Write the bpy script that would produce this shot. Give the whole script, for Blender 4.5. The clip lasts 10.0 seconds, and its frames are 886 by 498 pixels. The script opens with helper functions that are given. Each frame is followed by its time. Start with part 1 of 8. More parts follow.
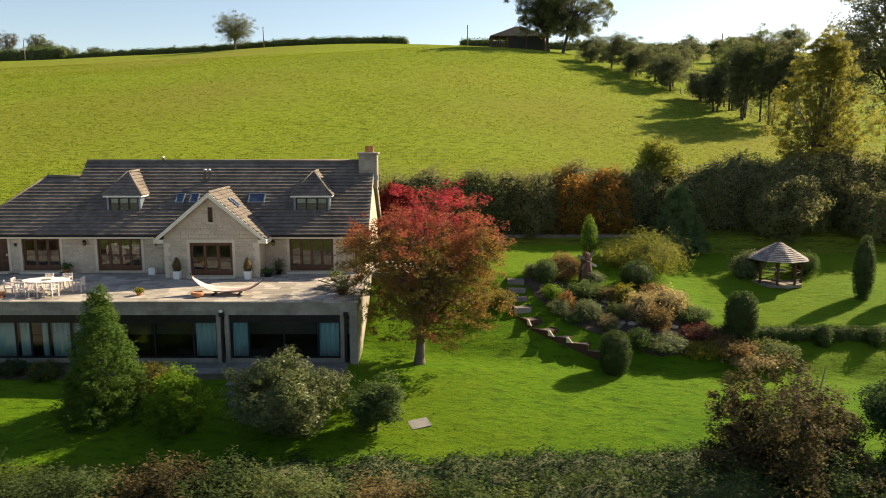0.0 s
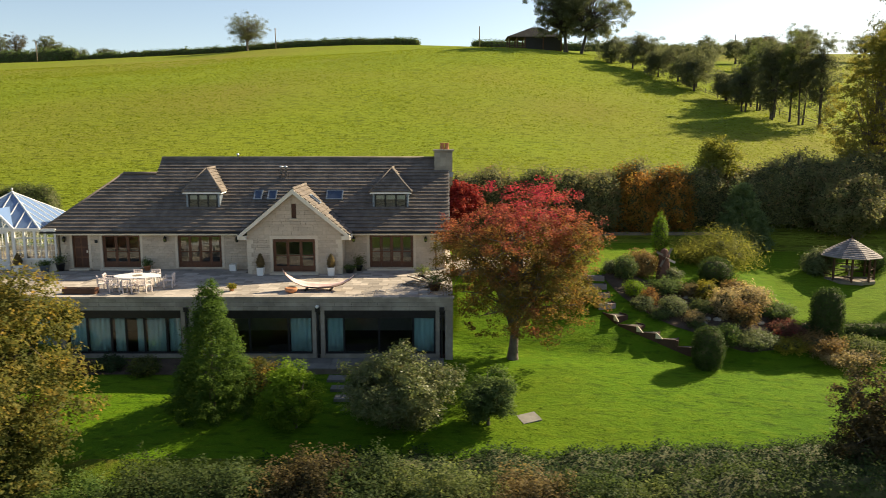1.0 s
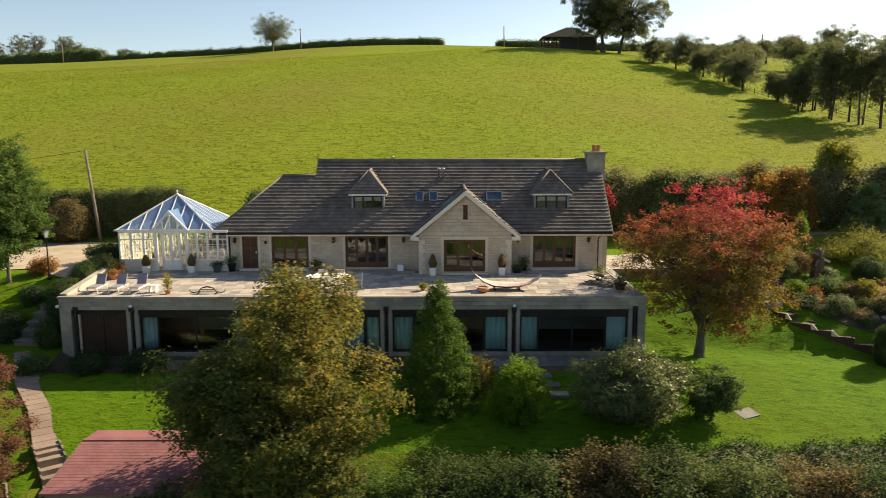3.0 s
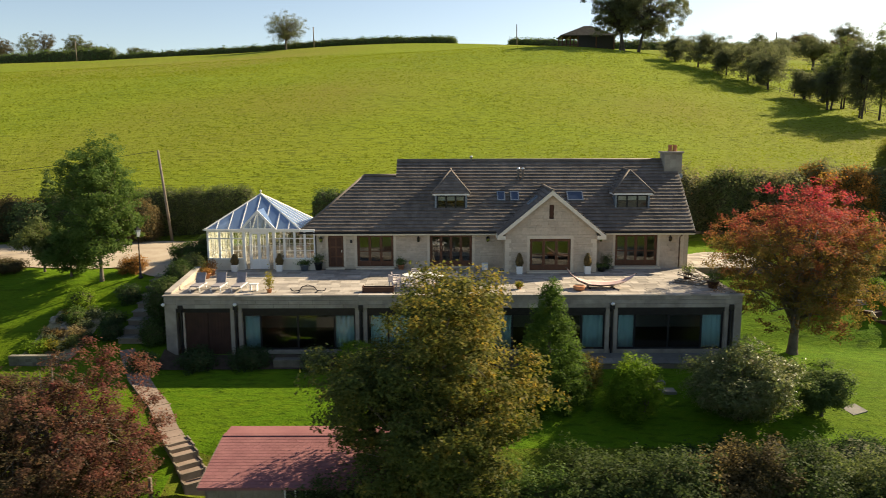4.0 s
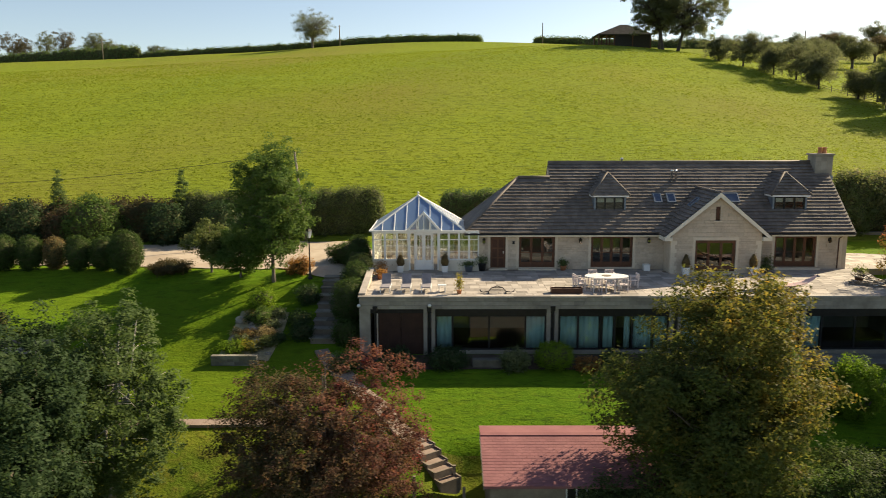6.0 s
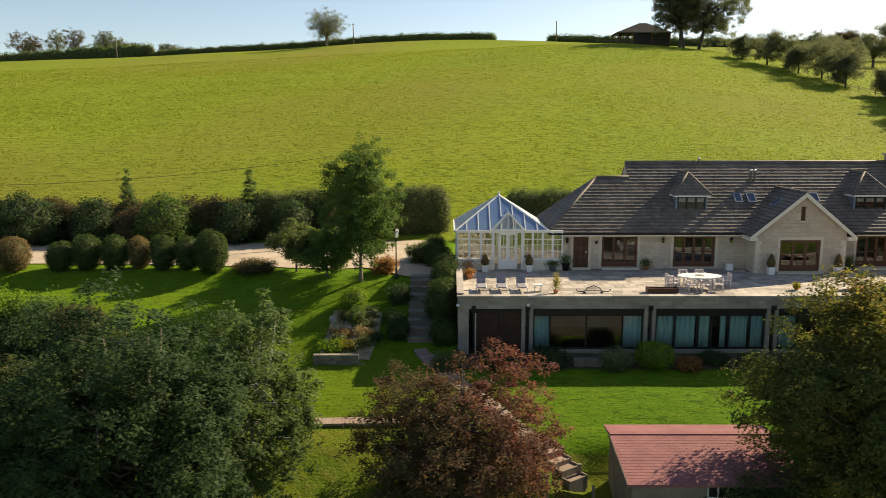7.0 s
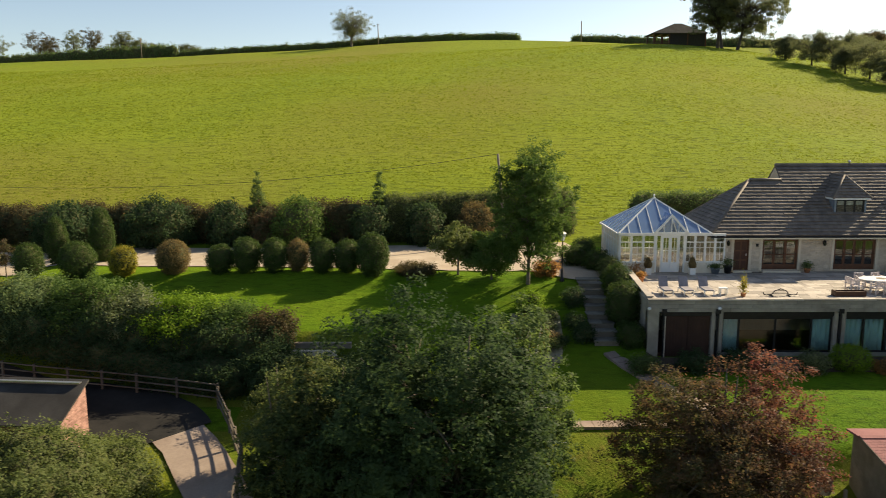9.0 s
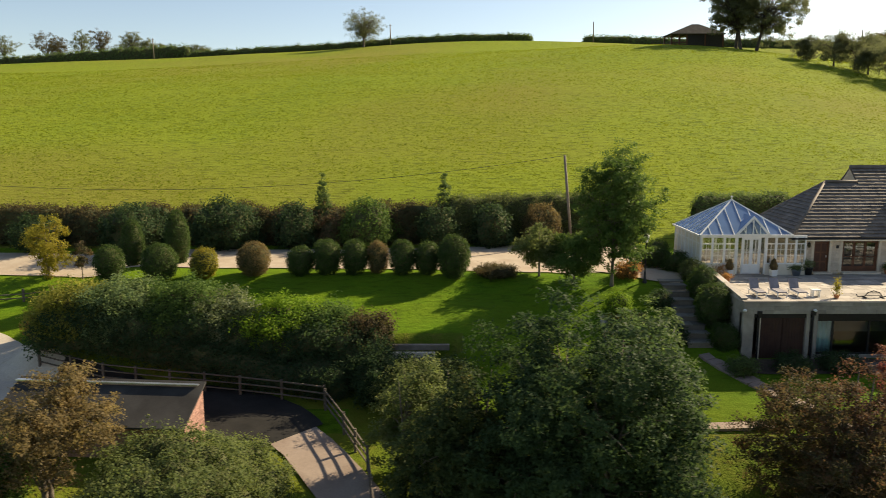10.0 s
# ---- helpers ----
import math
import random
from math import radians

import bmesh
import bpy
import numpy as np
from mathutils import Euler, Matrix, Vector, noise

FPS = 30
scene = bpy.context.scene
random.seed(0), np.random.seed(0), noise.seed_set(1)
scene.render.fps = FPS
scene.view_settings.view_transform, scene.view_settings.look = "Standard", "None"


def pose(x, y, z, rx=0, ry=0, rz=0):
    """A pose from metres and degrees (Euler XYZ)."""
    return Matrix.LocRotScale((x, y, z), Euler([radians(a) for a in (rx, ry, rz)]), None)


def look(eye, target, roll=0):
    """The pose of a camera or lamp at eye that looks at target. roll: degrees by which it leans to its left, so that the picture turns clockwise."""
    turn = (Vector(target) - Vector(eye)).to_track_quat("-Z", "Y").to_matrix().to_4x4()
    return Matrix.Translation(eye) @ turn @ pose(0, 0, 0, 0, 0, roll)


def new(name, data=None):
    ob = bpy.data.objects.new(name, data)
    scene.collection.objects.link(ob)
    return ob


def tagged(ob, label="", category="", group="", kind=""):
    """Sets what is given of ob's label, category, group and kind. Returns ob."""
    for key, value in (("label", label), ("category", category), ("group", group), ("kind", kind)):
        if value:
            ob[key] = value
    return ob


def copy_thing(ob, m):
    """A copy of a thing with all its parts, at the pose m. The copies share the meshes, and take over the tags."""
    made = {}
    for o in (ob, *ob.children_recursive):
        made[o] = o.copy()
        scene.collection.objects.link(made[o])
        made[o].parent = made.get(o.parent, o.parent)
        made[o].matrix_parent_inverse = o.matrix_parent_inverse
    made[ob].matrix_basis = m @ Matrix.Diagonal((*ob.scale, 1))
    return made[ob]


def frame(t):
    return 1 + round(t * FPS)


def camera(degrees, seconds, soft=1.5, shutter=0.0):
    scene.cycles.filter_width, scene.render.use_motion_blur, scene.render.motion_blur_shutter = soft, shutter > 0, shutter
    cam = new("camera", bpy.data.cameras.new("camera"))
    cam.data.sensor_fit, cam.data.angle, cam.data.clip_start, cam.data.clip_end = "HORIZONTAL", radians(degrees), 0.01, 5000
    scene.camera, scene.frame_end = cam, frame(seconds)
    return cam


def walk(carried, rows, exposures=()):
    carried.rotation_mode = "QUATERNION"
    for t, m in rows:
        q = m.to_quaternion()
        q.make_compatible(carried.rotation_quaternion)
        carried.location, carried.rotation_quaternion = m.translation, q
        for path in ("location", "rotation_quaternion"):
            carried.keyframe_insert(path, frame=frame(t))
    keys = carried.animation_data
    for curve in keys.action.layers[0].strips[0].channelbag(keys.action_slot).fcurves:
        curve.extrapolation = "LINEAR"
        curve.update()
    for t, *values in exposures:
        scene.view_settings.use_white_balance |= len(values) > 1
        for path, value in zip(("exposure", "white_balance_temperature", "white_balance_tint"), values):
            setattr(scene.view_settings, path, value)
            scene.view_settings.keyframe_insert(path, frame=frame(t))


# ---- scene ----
cam = camera(61.9, 10.0, soft=0.7, shutter=0.35)
METRES, EYE, TILT, LEAN, TURN = 54.0, 13.0, -9.0, 0.0, 0.0
ROWS = [
    (0.0, 0.0, 0.0, 0.0, 0.0, 0.0, -0.0),
    (0.5, -0.0449, 0.0005, -0.0037, 0.03, 0.06, 0.01),
    (1.0, -0.0947, -0.0009, -0.0063, 0.03, 0.14, 0.01),
    (1.5, -0.1415, -0.0041, -0.0069, 0.04, 0.17, 0.03),
    (2.0, -0.193, -0.0089, -0.0067, 0.06, 0.15, 0.06),
    (2.5, -0.2405, -0.0139, -0.0056, 0.09, 0.14, 0.09),
    (4.0, -0.3921, -0.0324, -0.0034, 0.17, -0.08, 0.15),
    (4.5, -0.4401, -0.0355, -0.0017, 0.19, -0.11, 0.15),
    (5.0, -0.492, -0.0381, -0.0004, 0.23, -0.17, 0.13),
    (6.5, -0.6416, -0.0469, 0.0023, 0.34, -0.33, 0.09),
    (7.0, -0.6938, -0.0494, 0.0036, 0.39, -0.42, 0.08),
    (7.5, -0.7417, -0.0512, 0.0051, 0.39, -0.46, 0.06),
    (8.0, -0.7937, -0.0528, 0.006, 0.41, -0.55, 0.07),
    (8.5, -0.8423, -0.0516, 0.0069, 0.42, -0.56, 0.1),
    (9.0, -0.8954, -0.052, 0.0076, 0.42, -0.43, 0.09),
    (9.5, -0.9445, -0.0528, 0.008, 0.42, -0.4, 0.09),
    (10.0, -0.9972, -0.0546, 0.0097, 0.41, -0.41, 0.1),
]
walk(cam, [(t, pose(0, 0, EYE, TILT, LEAN, TURN) @ pose(METRES * x, METRES * y, METRES * z, 90 + pitch, roll, yaw)) for t, x, y, z, yaw, pitch, roll in ROWS],
     exposures=[(0.0, 1.1, 7400, 10), (2.5, 1.04, 7400, 10), (5.0, 1.0, 7400, 10), (10.0, 0.97, 7400, 10)])

# ---- daylight ----
SUN_AZ = radians(56.0)          # clockwise from +y
SUN_EL = radians(30.8)
world = bpy.data.worlds.new("sky")
scene.world = world
world.use_nodes = True
wn = world.node_tree
sky = wn.nodes.new("ShaderNodeTexSky")
sky.sky_type = "NISHITA"
sky.sun_disc = False
sky.sun_elevation = SUN_EL
sky.sun_rotation = SUN_AZ
sky.altitude = 100
sky.air_density, sky.dust_density, sky.ozone_density = 0.8, 0.7, 0.9
wn.links.new(sky.outputs[0], wn.nodes["Background"].inputs[0])
wn.nodes["Background"].inputs[1].default_value = 0.084
sun_data = bpy.data.lights.new("sun", "SUN")
sun_data.energy, sun_data.angle, sun_data.color = 5.0, radians(0.6), (1.0, 0.89, 0.68)
sun = new("sun", sun_data)
sun_dir = Vector((math.sin(SUN_AZ) * math.cos(SUN_EL), math.cos(SUN_AZ) * math.cos(SUN_EL), math.sin(SUN_EL)))
sun.matrix_world = look(sun_dir * 300, (0, 0, 0))

# ---- materials ----
def material(name):
    m = bpy.data.materials.new(name)
    m.use_nodes = True
    t = m.node_tree
    return m, t, t.nodes["Principled BSDF"]


def add(t, kind, **props):
    n = t.nodes.new(kind)
    for key, value in props.items():
        if key in n.inputs:
            n.inputs[key].default_value = value
    return n


def noise_node(t, scale, detail=4.0, rough=0.6, coord="Object", stretch=None):
    c = t.nodes.new("ShaderNodeTexCoord")
    n = t.nodes.new("ShaderNodeTexNoise")
    n.inputs["Scale"].default_value, n.inputs["Detail"].default_value, n.inputs["Roughness"].default_value = scale, detail, rough
    if stretch:
        mp = t.nodes.new("ShaderNodeMapping")
        mp.inputs["Scale"].default_value = stretch
        t.links.new(c.outputs[coord], mp.inputs[0])
        t.links.new(mp.outputs[0], n.inputs["Vector"])
    else:
        t.links.new(c.outputs[coord], n.inputs["Vector"])
    return n


def ramp(t, source, stops):
    r = t.nodes.new("ShaderNodeValToRGB")
    el = r.color_ramp.elements
    while len(el) < len(stops):
        el.new(0.5)
    for e, (p, c) in zip(el, stops):
        e.position, e.color = p, (*c, 1)
    t.links.new(source, r.inputs[0])
    return r


def mixed(t, fac, a, b, blend="MIX"):
    m = t.nodes.new("ShaderNodeMix")
    m.data_type, m.blend_type = "RGBA", blend
    for sock, v in ((m.inputs[0], fac), (m.inputs[6], a), (m.inputs[7], b)):
        if hasattr(v, "is_linked"):
            t.links.new(v, sock)
        else:
            sock.default_value = v if isinstance(v, float) else (*v, 1)
    return m.outputs[2]


def bump(t, p, height, strength, distance):
    b = t.nodes.new("ShaderNodeBump")
    b.inputs["Strength"].default_value, b.inputs["Distance"].default_value = strength, distance
    t.links.new(height, b.inputs["Height"])
    t.links.new(b.outputs[0], p.inputs["Normal"])


def surface(name, a, b, scale=3.0, fine=40.0, rough=0.8, metal=0.0, bumpy=0.3, depth=0.01, piece=0.0, spec=0.3):
    """A mottled surface: two colours at one scale, grain at another; piece: how far single pieces differ."""
    m, t, p = material(name)
    n1, n2 = noise_node(t, scale), noise_node(t, fine)
    col = mixed(t, ramp(t, n1.outputs[0], [(0.35, (0, 0, 0)), (0.65, (1, 1, 1))]).outputs[0], a, b)
    col = mixed(t, 0.5, col, ramp(t, n2.outputs[0], [(0.3, (0.45,) * 3), (0.7, (0.62,) * 3)]).outputs[0], "OVERLAY")
    if piece:
        info = t.nodes.new("ShaderNodeNewGeometry")
        obj = t.nodes.new("ShaderNodeObjectInfo")
        s = t.nodes.new("ShaderNodeMath")
        s.operation = "ADD"
        fr = t.nodes.new("ShaderNodeMath")
        fr.operation = "FRACT"
        t.links.new(info.outputs["Random Per Island"], s.inputs[0])
        t.links.new(obj.outputs["Random"], s.inputs[1])
        t.links.new(s.outputs[0], fr.inputs[0])
        col = mixed(t, 1.0, col, ramp(t, fr.outputs[0], [(0.0, (1 - piece,) * 3), (1.0, (1 + piece,) * 3)]).outputs[0], "MULTIPLY")
    t.links.new(col, p.inputs["Base Color"])
    p.inputs["Roughness"].default_value, p.inputs["Metallic"].default_value = rough, metal
    p.inputs["Specular IOR Level"].default_value = spec
    if bumpy:
        bump(t, p, n2.outputs[0], bumpy, depth)
    return m


def leafy(name, stops, glow=0.5, spec=0.06, zone=None, rough=0.55):
    """Leaves: colour by the single leaf, with light shining through. zone: (from, to, colours, way) mixes in other colours along a way."""
    m, t, p = material(name)
    geo = t.nodes.new("ShaderNodeNewGeometry")
    sprig = t.nodes.new("ShaderNodeMapRange")
    sprig.inputs[1].default_value, sprig.inputs[2].default_value = 0.3, 0.7
    sprig.inputs[3].default_value, sprig.inputs[4].default_value = -0.1, 0.75
    t.links.new(noise_node(t, 1.7, 3).outputs[0], sprig.inputs[0])
    share = t.nodes.new("ShaderNodeMath")
    share.operation, share.use_clamp = "MULTIPLY_ADD", True
    share.inputs[1].default_value = 0.38
    t.links.new(geo.outputs["Random Per Island"], share.inputs[0])
    t.links.new(sprig.outputs[0], share.inputs[2])
    col = ramp(t, share.outputs[0], stops).outputs[0]
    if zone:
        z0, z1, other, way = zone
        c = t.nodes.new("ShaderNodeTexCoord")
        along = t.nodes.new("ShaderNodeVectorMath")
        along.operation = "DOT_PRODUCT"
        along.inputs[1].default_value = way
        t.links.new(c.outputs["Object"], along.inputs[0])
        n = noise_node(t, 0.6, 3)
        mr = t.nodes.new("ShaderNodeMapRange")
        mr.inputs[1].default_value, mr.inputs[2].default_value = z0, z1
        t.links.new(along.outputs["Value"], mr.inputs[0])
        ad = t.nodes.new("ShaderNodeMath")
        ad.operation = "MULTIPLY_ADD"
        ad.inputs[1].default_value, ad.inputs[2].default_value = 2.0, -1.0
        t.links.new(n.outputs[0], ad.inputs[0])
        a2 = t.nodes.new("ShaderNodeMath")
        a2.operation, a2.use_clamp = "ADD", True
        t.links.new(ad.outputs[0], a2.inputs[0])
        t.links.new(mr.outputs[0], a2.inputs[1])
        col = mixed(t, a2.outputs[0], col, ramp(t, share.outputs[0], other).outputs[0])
    n = noise_node(t, 0.9, 2)
    col = mixed(t, 0.5, col, ramp(t, n.outputs[0], [(0.3, (0.42,) * 3), (0.7, (0.6,) * 3)]).outputs[0], "OVERLAY")
    t.links.new(col, p.inputs["Base Color"])
    p.inputs["Roughness"].default_value = rough
    p.inputs["Specular IOR Level"].default_value = spec
    tr = t.nodes.new("ShaderNodeBsdfTranslucent")
    t.links.new(mixed(t, 1.0, col, (1.0, 1.0, 0.75), "MULTIPLY"), tr.inputs[0])
    mx = t.nodes.new("ShaderNodeMixShader")
    mx.inputs[0].default_value = glow
    t.links.new(p.outputs[0], mx.inputs[1])
    t.links.new(tr.outputs[0], mx.inputs[2])
    t.links.new(mx.outputs[0], t.nodes["Material Output"].inputs[0])
    return m


def grass(name, a, b, c, big, mid, fine, depth, stretch=None, tuft=2.0, tuftcol=(0.05, 0.085, 0.008), worn=(0.17, 0.17, 0.02), edge=(0.56, 0.7, 0.62), streak=(0.75, 1.2, 1), sheen=0.13):
    m, t, p = material(name)
    n1, n2, n3 = noise_node(t, big, 5), noise_node(t, mid, 6, 0.7, stretch=stretch), noise_node(t, fine, 3, 0.7)
    col = mixed(t, ramp(t, n1.outputs[0], [(0.35, (0, 0, 0)), (0.68, (1, 1, 1))]).outputs[0], a, b)
    col = mixed(t, ramp(t, n2.outputs[0], [(0.48, (0, 0, 0)), (0.72, (1, 1, 1))]).outputs[0], col, c)
    col = mixed(t, 0.6, col, ramp(t, n3.outputs[0], [(0.25, (0.38,) * 3), (0.75, (0.62,) * 3)]).outputs[0], "OVERLAY")
    n4 = noise_node(t, tuft, 4, 0.62, stretch=streak)
    col = mixed(t, ramp(t, n4.outputs[0], [(edge[0], (0, 0, 0)), (edge[1], (edge[2],) * 3)]).outputs[0], col, tuftcol)
    n5 = noise_node(t, big * 0.35, 3)
    col = mixed(t, ramp(t, n5.outputs[0], [(0.46, (0, 0, 0)), (0.66, (0.6,) * 3)]).outputs[0], col, worn)
    t.links.new(col, p.inputs["Base Color"])
    p.inputs["Roughness"].default_value = 0.9
    p.inputs["Specular IOR Level"].default_value = 0.04
    p.inputs["Sheen Weight"].default_value, p.inputs["Sheen Roughness"].default_value = sheen, 0.3
    p.inputs["Sheen Tint"].default_value = (0.66, 1.0, 0.07, 1)
    s = t.nodes.new("ShaderNodeMath")
    s.operation = "MULTIPLY_ADD"
    s.inputs[1].default_value = 0.35
    t.links.new(n3.outputs[0], s.inputs[0])
    t.links.new(n2.outputs[0], s.inputs[2])
    bump(t, p, s.outputs[0], 1.0, depth)
    return m


def glass(name, tint, rough=0.02, clear=0.5):
    """A pane: see-through with a mirror-like coat."""
    m, t, p = material(name)
    tr = add(t, "ShaderNodeBsdfTransparent")
    tr.inputs[0].default_value = (*tint, 1)
    gl = t.nodes.new("ShaderNodeBsdfGlossy")
    gl.inputs["Roughness"].default_value = rough
    fr = t.nodes.new("ShaderNodeFresnel")
    fr.inputs[0].default_value = 1.5
    sc = t.nodes.new("ShaderNodeMath")
    sc.operation, sc.use_clamp = "MULTIPLY_ADD", True
    sc.inputs[1].default_value, sc.inputs[2].default_value = 1.0, 1.0 - clear
    t.links.new(fr.outputs[0], sc.inputs[0])
    mx = t.nodes.new("ShaderNodeMixShader")
    t.links.new(sc.outputs[0], mx.inputs[0])
    t.links.new(tr.outputs[0], mx.inputs[1])
    t.links.new(gl.outputs[0], mx.inputs[2])
    t.links.new(mx.outputs[0], t.nodes["Material Output"].inputs[0])
    return m


LAWN = grass("lawn_grass", (0.061, 0.137, 0.0075), (0.082, 0.16, 0.0085), (0.105, 0.166, 0.0095), 0.15, 1.6, 9, 0.09, (0.6, 1.3, 1), 2.4, (0.03, 0.066, 0.006), (0.105, 0.135, 0.01), (0.52, 0.66, 0.75), (0.45, 1.3, 1), sheen=0.22)
FIELD = grass("field_grass", (0.19, 0.253, 0.023), (0.226, 0.273, 0.025), (0.142, 0.185, 0.02), 0.03, 1.6, 4.0, 0.45, (0.3, 1.5, 1), 2.1, (0.075, 0.1, 0.012), (0.225, 0.195, 0.045), (0.545, 0.61, 0.75), (0.33, 1.0, 1), sheen=0.0)
ROUGH = grass("rough_grass", (0.068, 0.11, 0.011), (0.09, 0.12, 0.013), (0.125, 0.108, 0.025), 0.4, 1.5, 8, 0.14)
GRAVEL = surface("gravel", (0.34, 0.27, 0.2), (0.42, 0.35, 0.27), 0.6, 9, 0.95, bumpy=0.5, depth=0.02)
# Near-black lane colour that holds the shade lying on the drive.
SHADELANE = surface("shade_dark_lane", (0.016, 0.0155, 0.015), (0.03, 0.028, 0.026), 0.5, 12, 0.95, bumpy=0.3, spec=0.15)
CONCRETE = surface("pale_concrete", (0.42, 0.36, 0.29), (0.5, 0.44, 0.36), 0.5, 8, 0.9)
LANE = surface("worn_lane", (0.22, 0.165, 0.13), (0.3, 0.235, 0.19), 0.5, 10, 0.9)
FLAG = surface("paving_stone", (0.29, 0.255, 0.22), (0.39, 0.345, 0.3), 0.8, 9, 0.75, bumpy=0.4, piece=0.32)
JOINT = surface("paving_joint", (0.16, 0.13, 0.1), (0.2, 0.17, 0.13), 2, 30, 0.95)
STONE = surface("cream_limestone", (0.46, 0.375, 0.285), (0.54, 0.455, 0.345), 0.9, 7, 0.9, bumpy=0.5, depth=0.02)
DRESSED = surface("dressed_pale_stone", (0.58, 0.49, 0.37), (0.64, 0.55, 0.43), 1.2, 12, 0.85, bumpy=0.2)
RETAIN = surface("weathered_stone", (0.23, 0.2, 0.165), (0.36, 0.32, 0.26), 0.7, 5, 0.9, bumpy=0.5, depth=0.02, piece=0.12)
TILE = surface("brown_roof_tile", (0.118, 0.098, 0.083), (0.19, 0.155, 0.13), 0.9, 14, 0.75, bumpy=0.3, depth=0.008, piece=0.16)
LEAD = surface("lead_flashing", (0.16, 0.2, 0.25), (0.22, 0.26, 0.31), 3, 20, 0.45, metal=0.4)
BROWNWOOD = surface("stained_brown_wood", (0.09, 0.035, 0.016), (0.13, 0.05, 0.022), 2, 30, 0.5, spec=0.4)
DARKWOOD = surface("dark_brown_wood", (0.06, 0.026, 0.015), (0.085, 0.035, 0.02), 2, 30, 0.5)
BEDGRIT = surface("stony_bed", (0.2, 0.17, 0.1), (0.34, 0.29, 0.17), 2.5, 12, 0.95, bumpy=0.7, depth=0.04)
UMBER = surface("umber_stained_wood", (0.042, 0.02, 0.014), (0.058, 0.027, 0.018), 2, 24, 0.6)
BLACK = surface("black_paint", (0.012, 0.012, 0.013), (0.02, 0.02, 0.021), 3, 30, 0.4)
WHITE = surface("white_paint", (0.74, 0.73, 0.69), (0.8, 0.79, 0.75), 2, 30, 0.45, bumpy=0.0)
CREAM = surface("cream_paint", (0.68, 0.62, 0.5), (0.74, 0.68, 0.56), 2, 30, 0.6, bumpy=0.0)
CURTAIN = surface("pale_green_curtain", (0.44, 0.68, 0.67), (0.52, 0.74, 0.73), 1.5, 20, 0.9, bumpy=0.1)
ROOM = surface("room_plaster", (0.3, 0.27, 0.24), (0.36, 0.33, 0.29), 1.0, 10, 0.9)
SHADEPANE = glass("shaded_window_glass", (0.8, 0.86, 0.86), 0.02, 0.995)
WINDOW = glass("window_glass", (0.8, 0.85, 0.85), 0.02, 0.97)
ROOFGLASS, rt, rp = material("sky_tinted_roof_glass")
# Blue base colour carries the sky's reflection as well as the glass tint.
rp.inputs["Base Color"].default_value = (0.2, 0.3, 0.48, 1)
rp.inputs["Roughness"].default_value = 0.12
rp.inputs["Specular IOR Level"].default_value = 0.9
rtr = rt.nodes.new("ShaderNodeBsdfTransparent")
rtr.inputs[0].default_value = (0.6, 0.72, 0.9, 1)
rmx = rt.nodes.new("ShaderNodeMixShader")
rmx.inputs[0].default_value = 0.6
rt.links.new(rtr.outputs[0], rmx.inputs[1])
rt.links.new(rp.outputs[0], rmx.inputs[2])
rt.links.new(rmx.outputs[0], rt.nodes["Material Output"].inputs[0])
CLEARGLASS = glass("conservatory_glass", (0.85, 0.88, 0.88), 0.02, 0.85)
BARK = surface("bark", (0.1, 0.08, 0.06), (0.17, 0.14, 0.11), 2, 14, 0.95, bumpy=0.8, depth=0.03)
DARKBARK = surface("dark_bark", (0.05, 0.042, 0.034), (0.085, 0.07, 0.056), 2, 10, 0.95, bumpy=0.8, depth=0.03)
PALEBARK = surface("pale_silvery_bark", (0.3, 0.28, 0.25), (0.42, 0.4, 0.36), 2, 10, 0.9, bumpy=0.5, depth=0.02)
GREYWOOD = surface("weathered_wood", (0.16, 0.13, 0.1), (0.24, 0.2, 0.16), 1.5, 18, 0.9)
FELT = surface("red_roof_felt", (0.2, 0.08, 0.084), (0.25, 0.108, 0.108), 0.8, 20, 0.9, piece=0.08)
DARKFELT = surface("dark_roof_felt", (0.034, 0.032, 0.03), (0.056, 0.053, 0.05), 0.7, 16, 0.9, spec=0.2)
BRICK = surface("red_brick", (0.25, 0.135, 0.11), (0.33, 0.19, 0.155), 3, 25, 0.9, piece=0.25)
SHINGLE = surface("weathered_grey_shingle", (0.2, 0.17, 0.16), (0.3, 0.26, 0.25), 2, 20, 0.8, piece=0.25)
METAL = surface("bright_steel", (0.6, 0.6, 0.6), (0.7, 0.7, 0.7), 4, 40, 0.3, metal=0.9, bumpy=0.0)
SOIL = surface("garden_soil", (0.05, 0.035, 0.025), (0.09, 0.065, 0.045), 1.5, 12, 0.95, bumpy=0.8, depth=0.05)
PINKSTONE = surface("pinkish_paving", (0.22, 0.16, 0.128), (0.285, 0.215, 0.176), 0.8, 12, 0.85, piece=0.06)
TERRACOTTA = surface("terracotta", (0.42, 0.17, 0.08), (0.5, 0.22, 0.11), 4, 30, 0.85)
WIRE = surface("cable_black", (0.02, 0.02, 0.02), (0.03, 0.03, 0.03), 3, 30, 0.6)

# Dark body inside bushes and hedges; its colour stands in for inner shade.
DARKCORE = surface("shade_dark_core", (0.06, 0.07, 0.028), (0.085, 0.085, 0.035), 2, 14, 0.95, bumpy=0.6, depth=0.05)
LEAF_GREEN = leafy("green_leaf", [(0.0, (0.07, 0.125, 0.032)), (0.5, (0.1, 0.165, 0.042)), (1.0, (0.145, 0.2, 0.055))])
LEAF_DARK = leafy("dark_green_leaf", [(0.0, (0.092, 0.14, 0.052)), (0.6, (0.12, 0.174, 0.063)), (1.0, (0.16, 0.21, 0.08))], 0.57)
